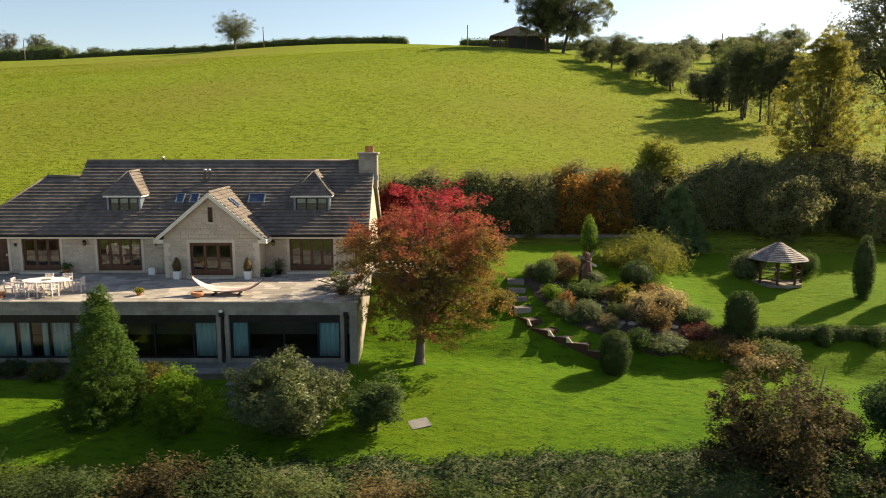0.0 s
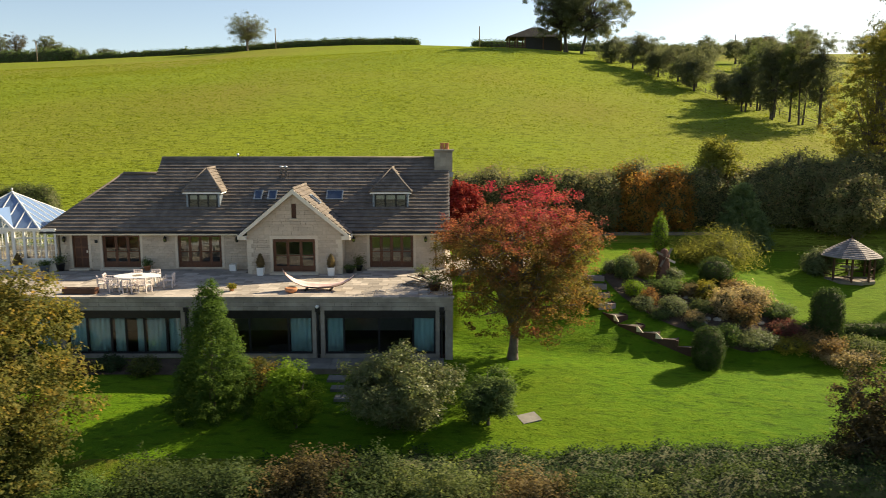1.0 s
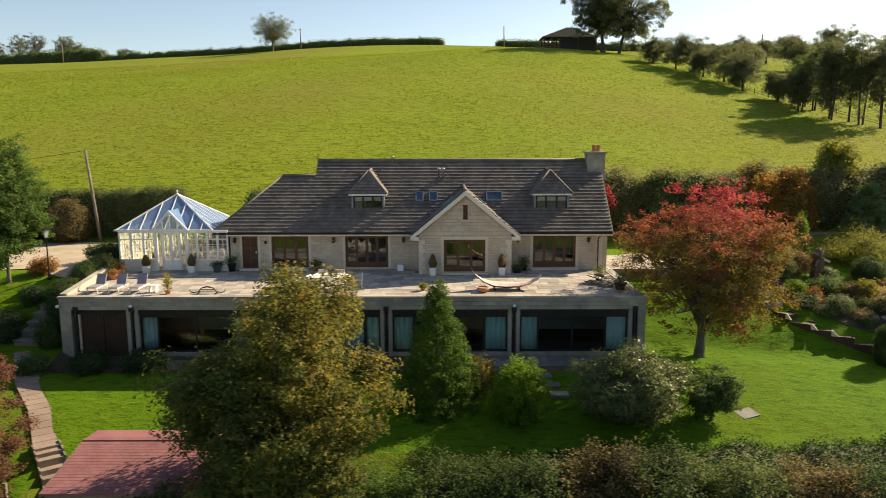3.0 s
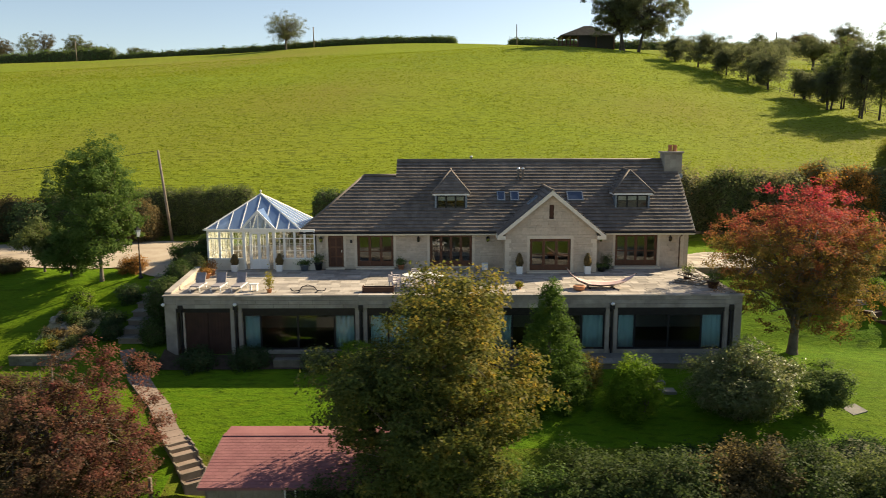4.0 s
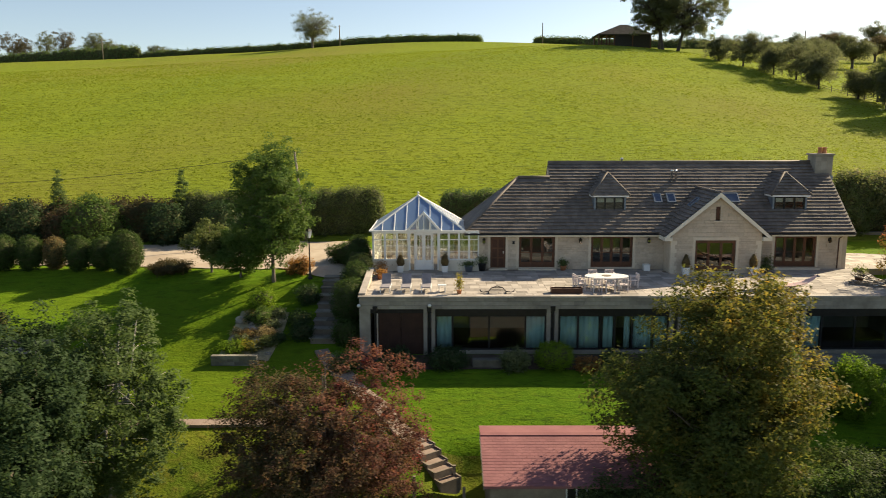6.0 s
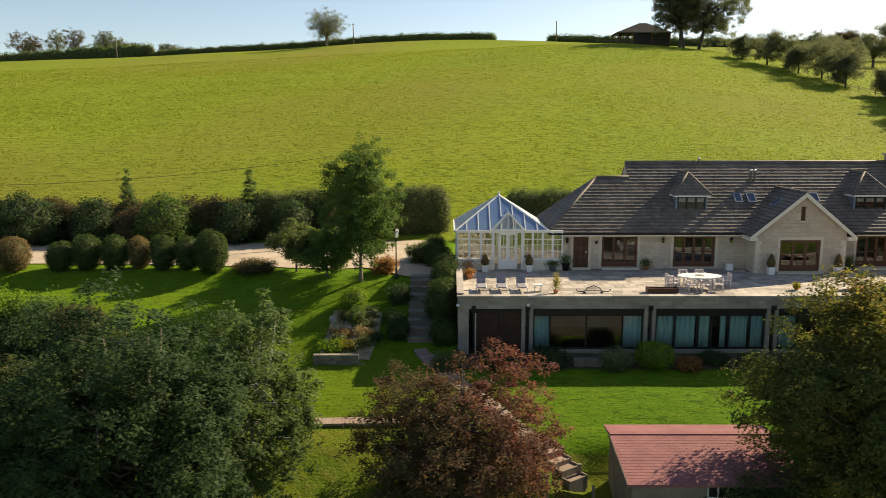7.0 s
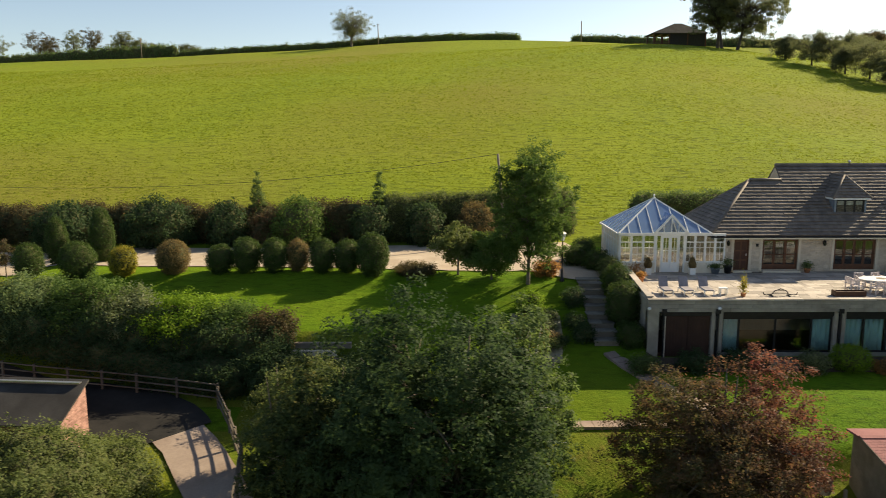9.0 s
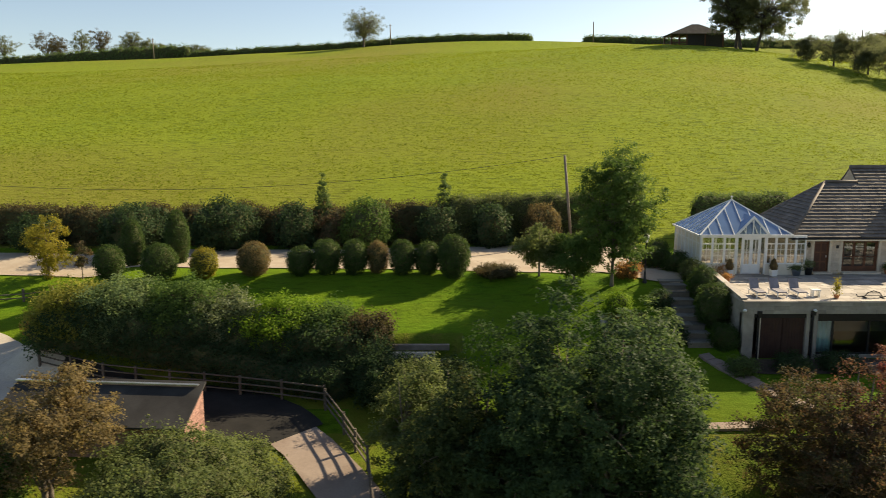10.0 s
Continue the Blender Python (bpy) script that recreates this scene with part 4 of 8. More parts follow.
# coursed stone: blocks of varied length on the face of the walls
def stone_face(bm, x0, x1, z0, z1, y, holes, rnd, top=None, each=None):
    z = z0
    while z < z1 - 0.02:
        h = rnd.choice((0.15, 0.2, 0.24))
        h = z1 - z if z1 - z - h < 0.1 else h
        x = x0
        while x < x1 - 0.01:
            w = rnd.uniform(0.3, 0.7)
            w = x1 - x if x1 - x - w < 0.2 else w
            a, b = x, x + w
            x += w
            for hx0, hx1, hz0, hz1 in holes:
                if z + h > hz0 + 0.02 and z < hz1 - 0.02:
                    if a >= hx0 and b <= hx1:
                        a = b
                    elif a < hx0 < b:
                        b = hx0
                    elif a < hx1 < b:
                        a = hx1
            if top:
                lim = top(z + h)
                a, b = max(a, lim[0]), min(b, lim[1])
            if b - a > 0.04:
                o = rnd.uniform(0, 0.012)
                if each:
                    bm = bmesh.new()
                v = [bm.verts.new(p) for p in ((a + 0.005, y - o, z + 0.005), (b - 0.005, y - o, z + 0.005), (b - 0.005, y - o, z + h - 0.005), (a + 0.005, y - o, z + h - 0.005),
                                               (a, y + 0.012, z), (b, y + 0.012, z), (b, y + 0.012, z + h), (a, y + 0.012, z + h))]
                for f in ((0, 1, 2, 3), (0, 4, 5, 1), (1, 5, 6, 2), (2, 6, 7, 3), (3, 7, 4, 0)):
                    bm.faces.new([v[i] for i in f])
                if each:
                    part("stone", bm, STONEBLOCK, each)
        z += h


STONEBLOCK = surface("limestone_block", (0.46, 0.375, 0.285), (0.54, 0.45, 0.345), 0.9, 7, 0.9, bumpy=0.5, depth=0.015, piece=0.09)
rnd = random.Random(5)
bm = bmesh.new()
holed_wall(bm, -29.72, -5.3, 46.9, 47.2, 3.9, WZ, win_holes + [(-16.9, -11.8, 3.9, 6.3)])
front = part("wall", bm, STONE, house)
stone_face(None, -11.7, -5.3, 4.0, WZ, 46.89, win_holes, rnd, each=front)
bm = bmesh.new()
stone_face(bm, -29.72, -17.05, 4.0, WZ, 46.89, win_holes, rnd)
tagged(part("stone_facing", bm, STONEBLOCK, house, "coursed cream limestone blocks"), kind="stuff")
bm = bmesh.new()
prism(bm, [(46.9, 3.9), (56.05, 3.9), (56.05, 6.5), (RY, RZ - 0.14), (46.9, 6.82)], "x", -5.3, -5.0)
part("wall", bm, STONE, house)
part("wall", boxes((-29.9, -5.3, 55.75, 56.05, 3.9, WZ)), STONE, house)
part("wall", boxes((-30.2, -29.9, 46.9, 56.05, 3.9, WZ)), STONE, house)
bm = bmesh.new()
prism(bm, [(49.4, 9.2), (53.1, 9.2), (RY, RZ - 0.14)], "x", RX0 + 0.02, RX0 + 0.2)
part("wall", bm, STONE, house)
part("ground_floor", boxes((-29.7, -5.3, 47.2, 55.75, 3.9, 4.1)), DARKWOOD, house)
part("inner_ceiling", boxes((-29.7, -5.3, 47.2, 55.75, WZ, WZ + 0.1)), ROOM, house)
part("inner_wall", boxes((-29.7, -5.3, 51.2, 51.35, 4.1, WZ)), ROOM, house)

# gabled bay
BX0, BX1, BY, GX = -17.3, -11.42, 45.3, -14.35
GEZ, GTZ, GHW = 6.5, 9.32, 3.42
gs = (GTZ - GEZ) / GHW
bay_holes = [(-15.72, -13.08, 4.16, 6.22), (-14.5, -14.2, 7.5, 8.42)]
bm = bmesh.new()
holed_wall(bm, BX0, BX1, BY, BY + 0.3, 3.9, 6.7, bay_holes[:1])
for a, b, z0 in ((BX0, -14.5, 6.7), (-14.2, BX1, 6.7)):
    edge = lambda x: GTZ - 0.08 - abs(x - GX) * gs
    prism(bm, [(a, z0), (b, z0), (b, edge(b)), (a, edge(a))] if abs(edge(a) - z0) > 0.02 else [(a, z0), (b, z0), (b, edge(b))], "y", BY, BY + 0.3)
box(bm, -14.5, -14.2, BY, BY + 0.3, 6.7, 7.5)
prism(bm, [(-14.5, 8.42), (-14.2, 8.42), (-14.2, GTZ - 0.08 - 0.15 * gs), (GX, GTZ - 0.08), (-14.5, GTZ - 0.08 - 0.15 * gs)], "y", BY, BY + 0.3)
bay_front = part("bay_wall", bm, STONE, house)
stone_face(None, BX0, BX1, 4.0, 9.1, BY - 0.01, bay_holes, rnd, top=lambda z: (max(BX0, GX - (GTZ - 0.1 - z) / gs), min(BX1, GX + (GTZ - 0.1 - z) / gs)), each=bay_front)
part("bay_wall", boxes((BX0, BX0 + 0.3, BY + 0.3, 46.9, 3.9, 6.62)), STONE, house)
part("bay_wall", boxes((BX1 - 0.3, BX1, BY + 0.3, 46.9, 3.9, 6.62)), STONE, house)
part("bay_ceiling", boxes((BX0 + 0.3, BX1 - 0.3, BY + 0.3, 46.9, 6.5, 6.6)), ROOM, house)
part("bay_floor", boxes((BX0 + 0.3, BX1 - 0.3, BY + 0.3, 47.2, 3.9, 4.1)), DARKWOOD, house)
slit = part("slit_window", boxes((-14.5, -14.2, BY + 0.1, BY + 0.14, 7.5, 8.42)), DARKWOOD, house, "narrow dark slit window")
part("slit_sill", boxes((-14.62, -14.08, BY - 0.06, BY + 0.1, 7.42, 7.5)), DRESSED, slit)

# quoins and surrounds
def surround(x0, x1, y, z0, z1, w=0.16, lintel=0.2):
    part("surround", boxes((x0 - w, x0, y - 0.022, y + 0.05, z0 - 0.06, z1 + lintel), (x1, x1 + w, y - 0.022, y + 0.05, z0 - 0.06, z1 + lintel),
                           (x0, x1, y - 0.02, y + 0.05, z1, z1 + lintel - 0.003)), DRESSED, house, "pale dressed stone surround")


for h in win_holes:
    surround(h[0], h[1], 46.88, h[2], h[3], 0.17, 0.17)
surround(*bay_holes[0][:2], BY - 0.01, bay_holes[0][2], bay_holes[0][3], 0.17, 0.2)
for x0, y in ((BX0, BY), (BX1 - 0.36, BY), (-5.68, 46.9), (-29.74, 46.9)):
    z, k = 4.0, 0
    while z < 6.2:
        bm = bmesh.new()
        w = 0.36 if k % 2 else 0.24
        off = 0 if x0 in (BX0, -29.74) else 0.36 - w
        box(bm, x0 + off - 0.012, x0 + off + w + 0.012, y - 0.03, y + 0.25, z + 0.005, z + 0.27)
        part("quoin", bm, DRESSED, house)
        z += 0.275
        k += 1


def french_window(x0, x1, y, z0, z1, leaves, label):
    w = thing("window", ((x0 + x1) / 2, y, z0), label, "window", "terrace doors of the house", "structure")
    bm = boxes((x0, x0 + 0.08, y + 0.08, y + 0.18, z0, z1), (x1 - 0.08, x1, y + 0.08, y + 0.18, z0, z1), (x0 + 0.08, x1 - 0.08, y + 0.08, y + 0.18, z1 - 0.09, z1), (x0 + 0.08, x1 - 0.08, y + 0.06, y + 0.2, z0, z0 + 0.05))
    part("window_frame", bm, BROWNWOOD, w)
    n = leaves
    lw = (x1 - x0 - 0.16) / n
    for k in range(n):
        a, b = x0 + 0.08 + k * lw + 0.004, x0 + 0.08 + (k + 1) * lw - 0.004
        za, zb = z0 + 0.055, z1 - 0.095
        leaf = part("door_leaf", boxes((a, a + 0.085, y + 0.1, y + 0.155, za, zb), (b - 0.085, b, y + 0.1, y + 0.155, za, zb), (a + 0.085, b - 0.085, y + 0.1, y + 0.155, za, za + 0.3),
                                       (a + 0.085, b - 0.085, y + 0.1, y + 0.155, zb - 0.09, zb), (a + 0.085, b - 0.085, y + 0.105, y + 0.15, za + 0.92, za + 0.97)), BROWNWOOD, w)
        part("pane", boxes((a + 0.08, b - 0.08, y + 0.122, y + 0.13, za + 0.29, zb - 0.08)), WINDOW, leaf).visible_shadow = False
        part("handle", boxes((b - 0.06, b - 0.03, y + 0.06, y + 0.1, za + 0.95, za + 1.08)), BLACK, leaf)


french_window(*win_holes[1][:2], 46.9, *win_holes[1][2:], 3, "brown wooden three-leaf glazed doors in a pale stone surround")
french_window(*win_holes[2][:2], 46.9, *win_holes[2][2:], 4, "wide brown wooden four-leaf glazed doors in a stone surround")
french_window(*win_holes[3][:2], 46.9, *win_holes[3][2:], 4, "wide brown wooden four-leaf glazed doors in a stone surround")
french_window(*bay_holes[0][:2], BY, *bay_holes[0][2:], 3, "brown wooden three-leaf glazed doors of the gabled bay")
door = thing("door", (-28.45, 46.95, 4.1), "plain brown panelled wooden side door, closed", "door", kind="structure")
part("door_frame", boxes((-28.98, -28.91, 46.95, 47.1, 4.1, 6.3), (-28.02, -27.95, 46.95, 47.1, 4.1, 6.3), (-28.91, -28.02, 46.95, 47.1, 6.22, 6.3)), BROWNWOOD, door)
leaf = part("door_leaf", boxes((-28.905, -28.025, 47.0, 47.05, 4.1, 6.215)), BROWNWOOD, door)
part("panels", boxes(*[(a, a + 0.32, 46.985, 47.0, z, z + 0.55) for a in (-28.84, -28.41) for z in (4.2, 4.85, 5.5)]), DARKWOOD, leaf)
part("handle", boxes((-28.12, -28.07, 46.94, 47.0, 5.1, 5.25)), METAL, leaf)
for x0, x1 in ((-29.1, -27.85), (-27.1, -24.55), (-10.0, -6.9)):
    tagged(part("doorstep", boxes((x0, x1, 46.45, 46.86, TZ, TZ + 0.12)), DRESSED), "low pale stone step below the doors", "step", kind="structure")
tagged(part("doorstep", boxes((-15.9, -12.9, 44.95, 45.27, TZ, TZ + 0.1)), DRESSED), "low pale stone step below the doors", "step", kind="structure")

# main roof
sv, sn = Vector((0, math.cos(slope), math.sin(slope))), Vector((0, -math.sin(slope), math.cos(slope)))
sl = (RZ - EZ) / math.sin(slope)
llow = (LRZ - EZ) / math.sin(slope)


def main_bounds(v):
    left = HX0 + v * math.cos(slope) if v < llow - 0.1 else RX0
    return left - HX0, HX1 - HX0


bm = bmesh.new()
deck = [(HX0, EY, EZ), (HX1, EY, EZ), (HX1, RY, RZ), (RX0, RY, RZ), (RX0, LRY, LRZ), (HIP, LRY, LRZ)]
for loop in (deck, [(HX0, EY, EZ), (HIP, LRY, LRZ), (HX0, 2 * LRY - EY, EZ)],
             [(HX0, 2 * LRY - EY, EZ), (HIP, LRY, LRZ), (RX0, LRY, LRZ), (RX0, 2 * LRY - EY, EZ)],
             [(RX0, 2 * RY - EY, EZ), (RX0, RY, RZ), (HX1, RY, RZ), (HX1, 2 * RY - EY, EZ)]):
    vs = [bm.verts.new(Vector(p) - Vector((0, 0, 0.03))) for p in loop]
    f = bm.faces.new(vs)
    r = bmesh.ops.extrude_face_region(bm, geom=[f])
    bmesh.ops.translate(bm, verts=[e for e in r["geom"] if isinstance(e, bmesh.types.BMVert)], vec=(0, 0, -0.1))
roof = part("roof", bm, TILE, house, "brown plain-tiled pitched roof")
ll = Vector((math.cos(slope), 0, math.sin(slope)))
side_n = Vector((-math.sin(slope), 0, math.cos(slope)))
hip_len = llow
w2 = 2 * (LRY - EY)
tile_part("tiles", [tiled((HX0, EY, EZ), (1, 0, 0), sv, sn, sl, main_bounds, seed=1)], TILE, roof)
tile_part("tiles", [tiled((HX0, 2 * LRY - EY, EZ), (0, -1, 0), ll, side_n, hip_len, lambda v: (v * math.cos(slope), w2 - v * math.cos(slope)), seed=2)], TILE, roof)
bm = bmesh.new()
tube(bm, [(RX0, RY, RZ + 0.02), (HX1, RY, RZ + 0.02)], [0.11, 0.11], 8)
part("ridge_tiles", bm, TILE, roof, smooth=True)
bm = bmesh.new()
tube(bm, [(HIP, LRY, LRZ + 0.02), (RX0, LRY, LRZ + 0.02)], [0.11, 0.11], 8)
a, b = Vector((HX0, EY, EZ + 0.03)), Vector((HIP, LRY, LRZ))
part("ridge_tiles", bm, TILE, roof, smooth=True)
bm = bmesh.new()
tube(bm, [a, b], [0.1, 0.1], 8)
part("hip_tiles", bm, TILE, roof, smooth=True)
bm = bmesh.new()
tube(bm, [Vector((HX0, 2 * LRY - EY, EZ + 0.03)), b], [0.1, 0.1], 8)
part("hip_tiles", bm, TILE, roof, smooth=True)
for x0, x1 in ((HX0, BX0 - 0.5), (BX1 + 0.5, HX1)):
    part("fascia", boxes((x0, x1, EY + 0.04, EY + 0.08, EZ - 0.24, EZ - 0.06)), CREAM, roof, "cream painted fascia")
    part("soffit", boxes((x0, x1, EY + 0.081, 46.88, EZ - 0.26, EZ - 0.22)), CREAM, roof, "cream painted soffit")
for x0, x1 in ((HX0, BX0 - 0.55), (BX1 + 0.55, HX1 + 0.03)):
    bm = bmesh.new()
    tube(bm, [(x0, EY - 0.03, EZ - 0.08), (x1, EY - 0.03, EZ - 0.08)], [0.06, 0.06], 8)
    part("gutter", bm, BLACK, roof)
bm = bmesh.new()
tube(bm, [(-5.45, EY - 0.02, EZ - 0.1), (-5.52, 46.6, EZ - 0.3), (-5.6, 46.8, EZ - 0.45), (-5.6, 46.82, 4.05)], [0.04] * 4, 8)
part("downpipe", bm, DARKWOOD, house)
bm = bmesh.new()
prism(bm, [(EY - 0.02, EZ - 0.2), (EY - 0.02, EZ + 0.01), (RY, RZ + 0.01), (2 * RY - EY, EZ + 0.01), (2 * RY - EY, EZ - 0.2), (RY, RZ - 0.2)], "x", HX1 - 0.03, HX1 + 0.03)
part("verge", bm, CREAM, roof)

# roof of the bay
gl = math.hypot(GHW, GTZ - GEZ)
gu, gz = GHW / gl, (GTZ - GEZ) / gl
y_front = BY - 0.28


def meets(z):
    return EY + (z - EZ) / math.tan(slope)


bay_roof = part("bay_roof", boxes((GX - 0.02, GX + 0.02, y_front + 0.1, meets(GTZ) - 0.1, GTZ - 0.1, GTZ - 0.05)), TILE, house, "steep tiled roof of the gabled bay")
for sgn in (-1, 1):
    up, nn = Vector((-sgn * gu, 0, gz)), Vector((sgn * gz, 0, gu))
    org = Vector((GX + sgn * GHW, y_front, GEZ))
    bm = bmesh.new()
    vs = [org, org + Vector((0, meets(GEZ) - y_front + 0.2, 0)), Vector((GX, meets(GTZ) + 0.2, GTZ)), Vector((GX, y_front, GTZ))]
    f = bm.faces.new([bm.verts.new(v - nn * 0.01) for v in vs])
    r = bmesh.ops.extrude_face_region(bm, geom=[f])
    bmesh.ops.translate(bm, verts=[e for e in r["geom"] if isinstance(e, bmesh.types.BMVert)], vec=-nn * 0.1)
    part("roof_deck", bm, TILE, bay_roof)
    U = (0, 1, 0)
    tile_part("tiles", [tiled(org, U, up, nn, gl, lambda v: (0.0, meets(GEZ + v * gz) - y_front + 0.05), seed=5 + sgn)], TILE, bay_roof)
    bm = bmesh.new()
    lo, hi = (GX + sgn * (GHW + 0.05), GEZ - 0.04), (GX, GTZ + 0.03)
    prism(bm, [lo, hi, (GX, GTZ - 0.27), (GX + sgn * (GHW + 0.05), GEZ - 0.3)], "y", y_front - 0.05, y_front + 0.02)
    prism(bm, [(GX + sgn * (GHW + 0.05), GEZ - 0.3), (GX + sgn * (GHW + 0.05), GEZ - 0.06), (BX1 if sgn > 0 else BX0, GEZ - 0.06), (BX1 if sgn > 0 else BX0, GEZ - 0.3)], "y", y_front + 0.022, 46.4)
    part("bargeboard", bm, CREAM, bay_roof, "cream painted bargeboard")
bm = bmesh.new()
y = y_front
while y < meets(GTZ):
    tube(bm, [(GX, y, GTZ + 0.02), (GX, y + 0.42, GTZ + 0.02)], [0.11, 0.115], 8)
    y += 0.43
part("ridge_tiles", bm, TILE, bay_roof, smooth=True)


def rooflight(at, ang_axis, w, h, label):
    """A small roof window lying in a slope; at: middle, ang_axis: the slope's two directions."""
    U, V = ang_axis
    N = U.cross(V)
    m = Matrix.Translation(at) @ Matrix((U, V, N)).transposed().to_4x4()
    rl = part("rooflight", boxes(*[]), LEAD, roof, label)
    bm = bmesh.new()
    for r in ((-w / 2, w / 2, -h / 2, -h / 2 + 0.07, 0, 0.12), (-w / 2, w / 2, h / 2 - 0.07, h / 2, 0, 0.12), (-w / 2, -w / 2 + 0.07, -h / 2 + 0.07, h / 2 - 0.07, 0, 0.12), (w / 2 - 0.07, w / 2, -h / 2 + 0.07, h / 2 - 0.07, 0, 0.12)):
        box(bm, *r, m=m)
    bm.to_mesh(rl.data)
    bm.free()
    bm = bmesh.new()
    box(bm, -w / 2 + 0.06, w / 2 - 0.06, -h / 2 + 0.06, h / 2 - 0.06, 0.05, 0.09, m=m)
    part("rooflight_pane", bm, SKYPANE, rl)


SKYPANE = surface("dark_blue_roof_pane", (0.03, 0.05, 0.09), (0.05, 0.07, 0.12), 2, 20, 0.08, bumpy=0.0, spec=0.8)
ax = (Vector((1, 0, 0)), sv)
for x, w in ((-17.35, 0.55), (-16.42, 0.6), (-12.3, 1.1)):
    y = meets(8.62)
    rooflight(Vector((x, y, 8.62)) + sn * 0.02, ax, w, 0.85, "small dark roof window")
rooflight(Vector((GX + 1.0, 47.0, GTZ - 1.0 * gs)) + Vector((gz, 0, gu)) * 0.02, (Vector((0, 1, 0)), Vector((-gu, 0, gz))), 0.6, 0.85, "small dark roof window")
rooflight(Vector((GX - 1.0, 47.0, GTZ - 1.0 * gs)) + Vector((-gz, 0, gu)) * 0.02, (Vector((0, -1, 0)), Vector((gu, 0, gz))), 0.6, 0.85, "small dark roof window")

# dormers
def dormer(cx, hw):
    d = thing("dormer", (cx, 48, 7.6), "hipped dormer with a dark three-light window, tiled roof and white fascia", "dormer", "dormers on the main roof", "structure")
    y0, z0, z1 = 47.95, 7.78, 8.82
    yb = meets(z1 + 0.1)
    ww = hw - 0.28
    part("cheek", boxes((cx - ww - 0.12, cx - ww, y0, yb + 0.3, z0 - 0.2, z1)), LEAD, d, "lead-clad dormer cheek")
    part("cheek", boxes((cx + ww, cx + ww + 0.12, y0, yb + 0.3, z0 - 0.2, z1)), LEAD, d, "lead-clad dormer cheek")
    part("apron", boxes((cx - ww - 0.12, cx + ww + 0.12, y0 - 0.12, y0 + 0.1, z0 - 0.14, z0)), LEAD, d)
    part("room_back", boxes((cx - ww, cx + ww, yb + 0.9, yb + 1.0, z0 - 0.1, z1 + 0.5)), ROOM, d)
    part("dormer_floor", boxes((cx - ww, cx + ww, y0 + 0.1, yb + 0.9, z0 - 0.1, z0)), ROOM, d)
    win = part("window_frame", boxes((cx - ww, cx + ww, y0 + 0.02, y0 + 0.1, z0, z0 + 0.09), (cx - ww, cx + ww, y0 + 0.02, y0 + 0.1, z1 - 0.1, z1),
                                     *[(x - 0.05, x + 0.05, y0 + 0.02, y0 + 0.1, z0 + 0.09, z1 - 0.1) for x in (cx - ww + 0.05, cx - ww / 3, cx + ww / 3, cx + ww - 0.05)]), BLACK, d, "black window frame")
    for k in range(3):
        a = cx - ww + 2 * ww * k / 3
        part("pane", boxes((a + 0.04, a + 2 * ww / 3 - 0.04, y0 + 0.05, y0 + 0.06, z0 + 0.08, z1 - 0.09)), WINDOW, win).visible_shadow = False
        part("blind", boxes((a + 0.06, a + 2 * ww / 3 - 0.06, y0 + 0.14, y0 + 0.15, z1 - 0.38, z1 - 0.1)), CREAM, win, "cream roller blind")
    part("fascia", boxes((cx - hw, cx + hw, y0 - 0.22, y0 - 0.18, z1 + 0.0, z1 + 0.13), (cx + hw - 0.04, cx + hw, y0 - 0.18, meets(z1), z1 + 0.0, z1 + 0.13), (cx - hw, cx - hw + 0.04, y0 - 0.18, meets(z1), z1 + 0.0, z1 + 0.13)), WHITE, d, "white fascia board")
    ez, ey = z1 + 0.12, y0 - 0.24
    az, ay = 10.42, 49.0
    dr = part("dormer_roof", boxes((cx - 0.02, cx + 0.02, ay + 0.05, ay + 0.2, az - 0.2, az - 0.12)), TILE, d)
    bm = bmesh.new()
    pts = {"l": (cx - hw - 0.04, ey, ez), "r": (cx + hw + 0.04, ey, ez), "a": (cx, ay, az), "b": (cx, meets(az) + 0.1, az), "lb": (cx - hw - 0.04, meets(ez) + 0.1, ez), "rb": (cx + hw + 0.04, meets(ez) + 0.1, ez)}
    q = {k: bm.verts.new(v) for k, v in pts.items()}
    bm.faces.new((q["l"], q["r"], q["a"]))
    bm.faces.new((q["r"], q["rb"], q["b"], q["a"]))
    bm.faces.new((q["lb"], q["l"], q["a"], q["b"]))
    bm.faces.new((q["r"], q["l"], q["lb"], q["rb"]))
    part("roof_deck", bm, TILE, dr)
    fl = math.hypot(ay - ey, az - ez)
    fv = Vector((0, (ay - ey) / fl, (az - ez) / fl))
    fn = Vector((0, -fv.z, fv.y))
    tile_part("tiles", [tiled((cx - hw, ey, ez), (1, 0, 0), fv, fn, fl, lambda v: (hw * v / fl, 2 * hw - hw * v / fl), gauge=0.26, width=0.26, seed=31)], TILE, dr)
    for sgn in (-1, 1):
        sll = math.hypot(hw, az - ez)
        up = Vector((-sgn * hw / sll, 0, (az - ez) / sll))
        nn = Vector((sgn * up.z, 0, hw / sll))
        tile_part("tiles", [tiled((cx + sgn * hw, ey, ez), (0, 1, 0), up, nn, sll, lambda v: ((ay - ey) * v / sll, meets(ez + v * up.z) - ey + 0.05), gauge=0.26, width=0.26, seed=33 + sgn)], TILE, dr)
    bm = bmesh.new()
    for e in ("l", "r"):
        a, b = Vector(pts[e]), Vector(pts["a"])
        tube(bm, [a, b], [0.08, 0.08], 6)
    tube(bm, [pts["a"], pts["b"]], [0.09, 0.09], 6)
    part("hip_tiles", bm, TILE, dr, smooth=True)


dormer(-20.78, 1.25)
dormer(-8.55, 1.33)

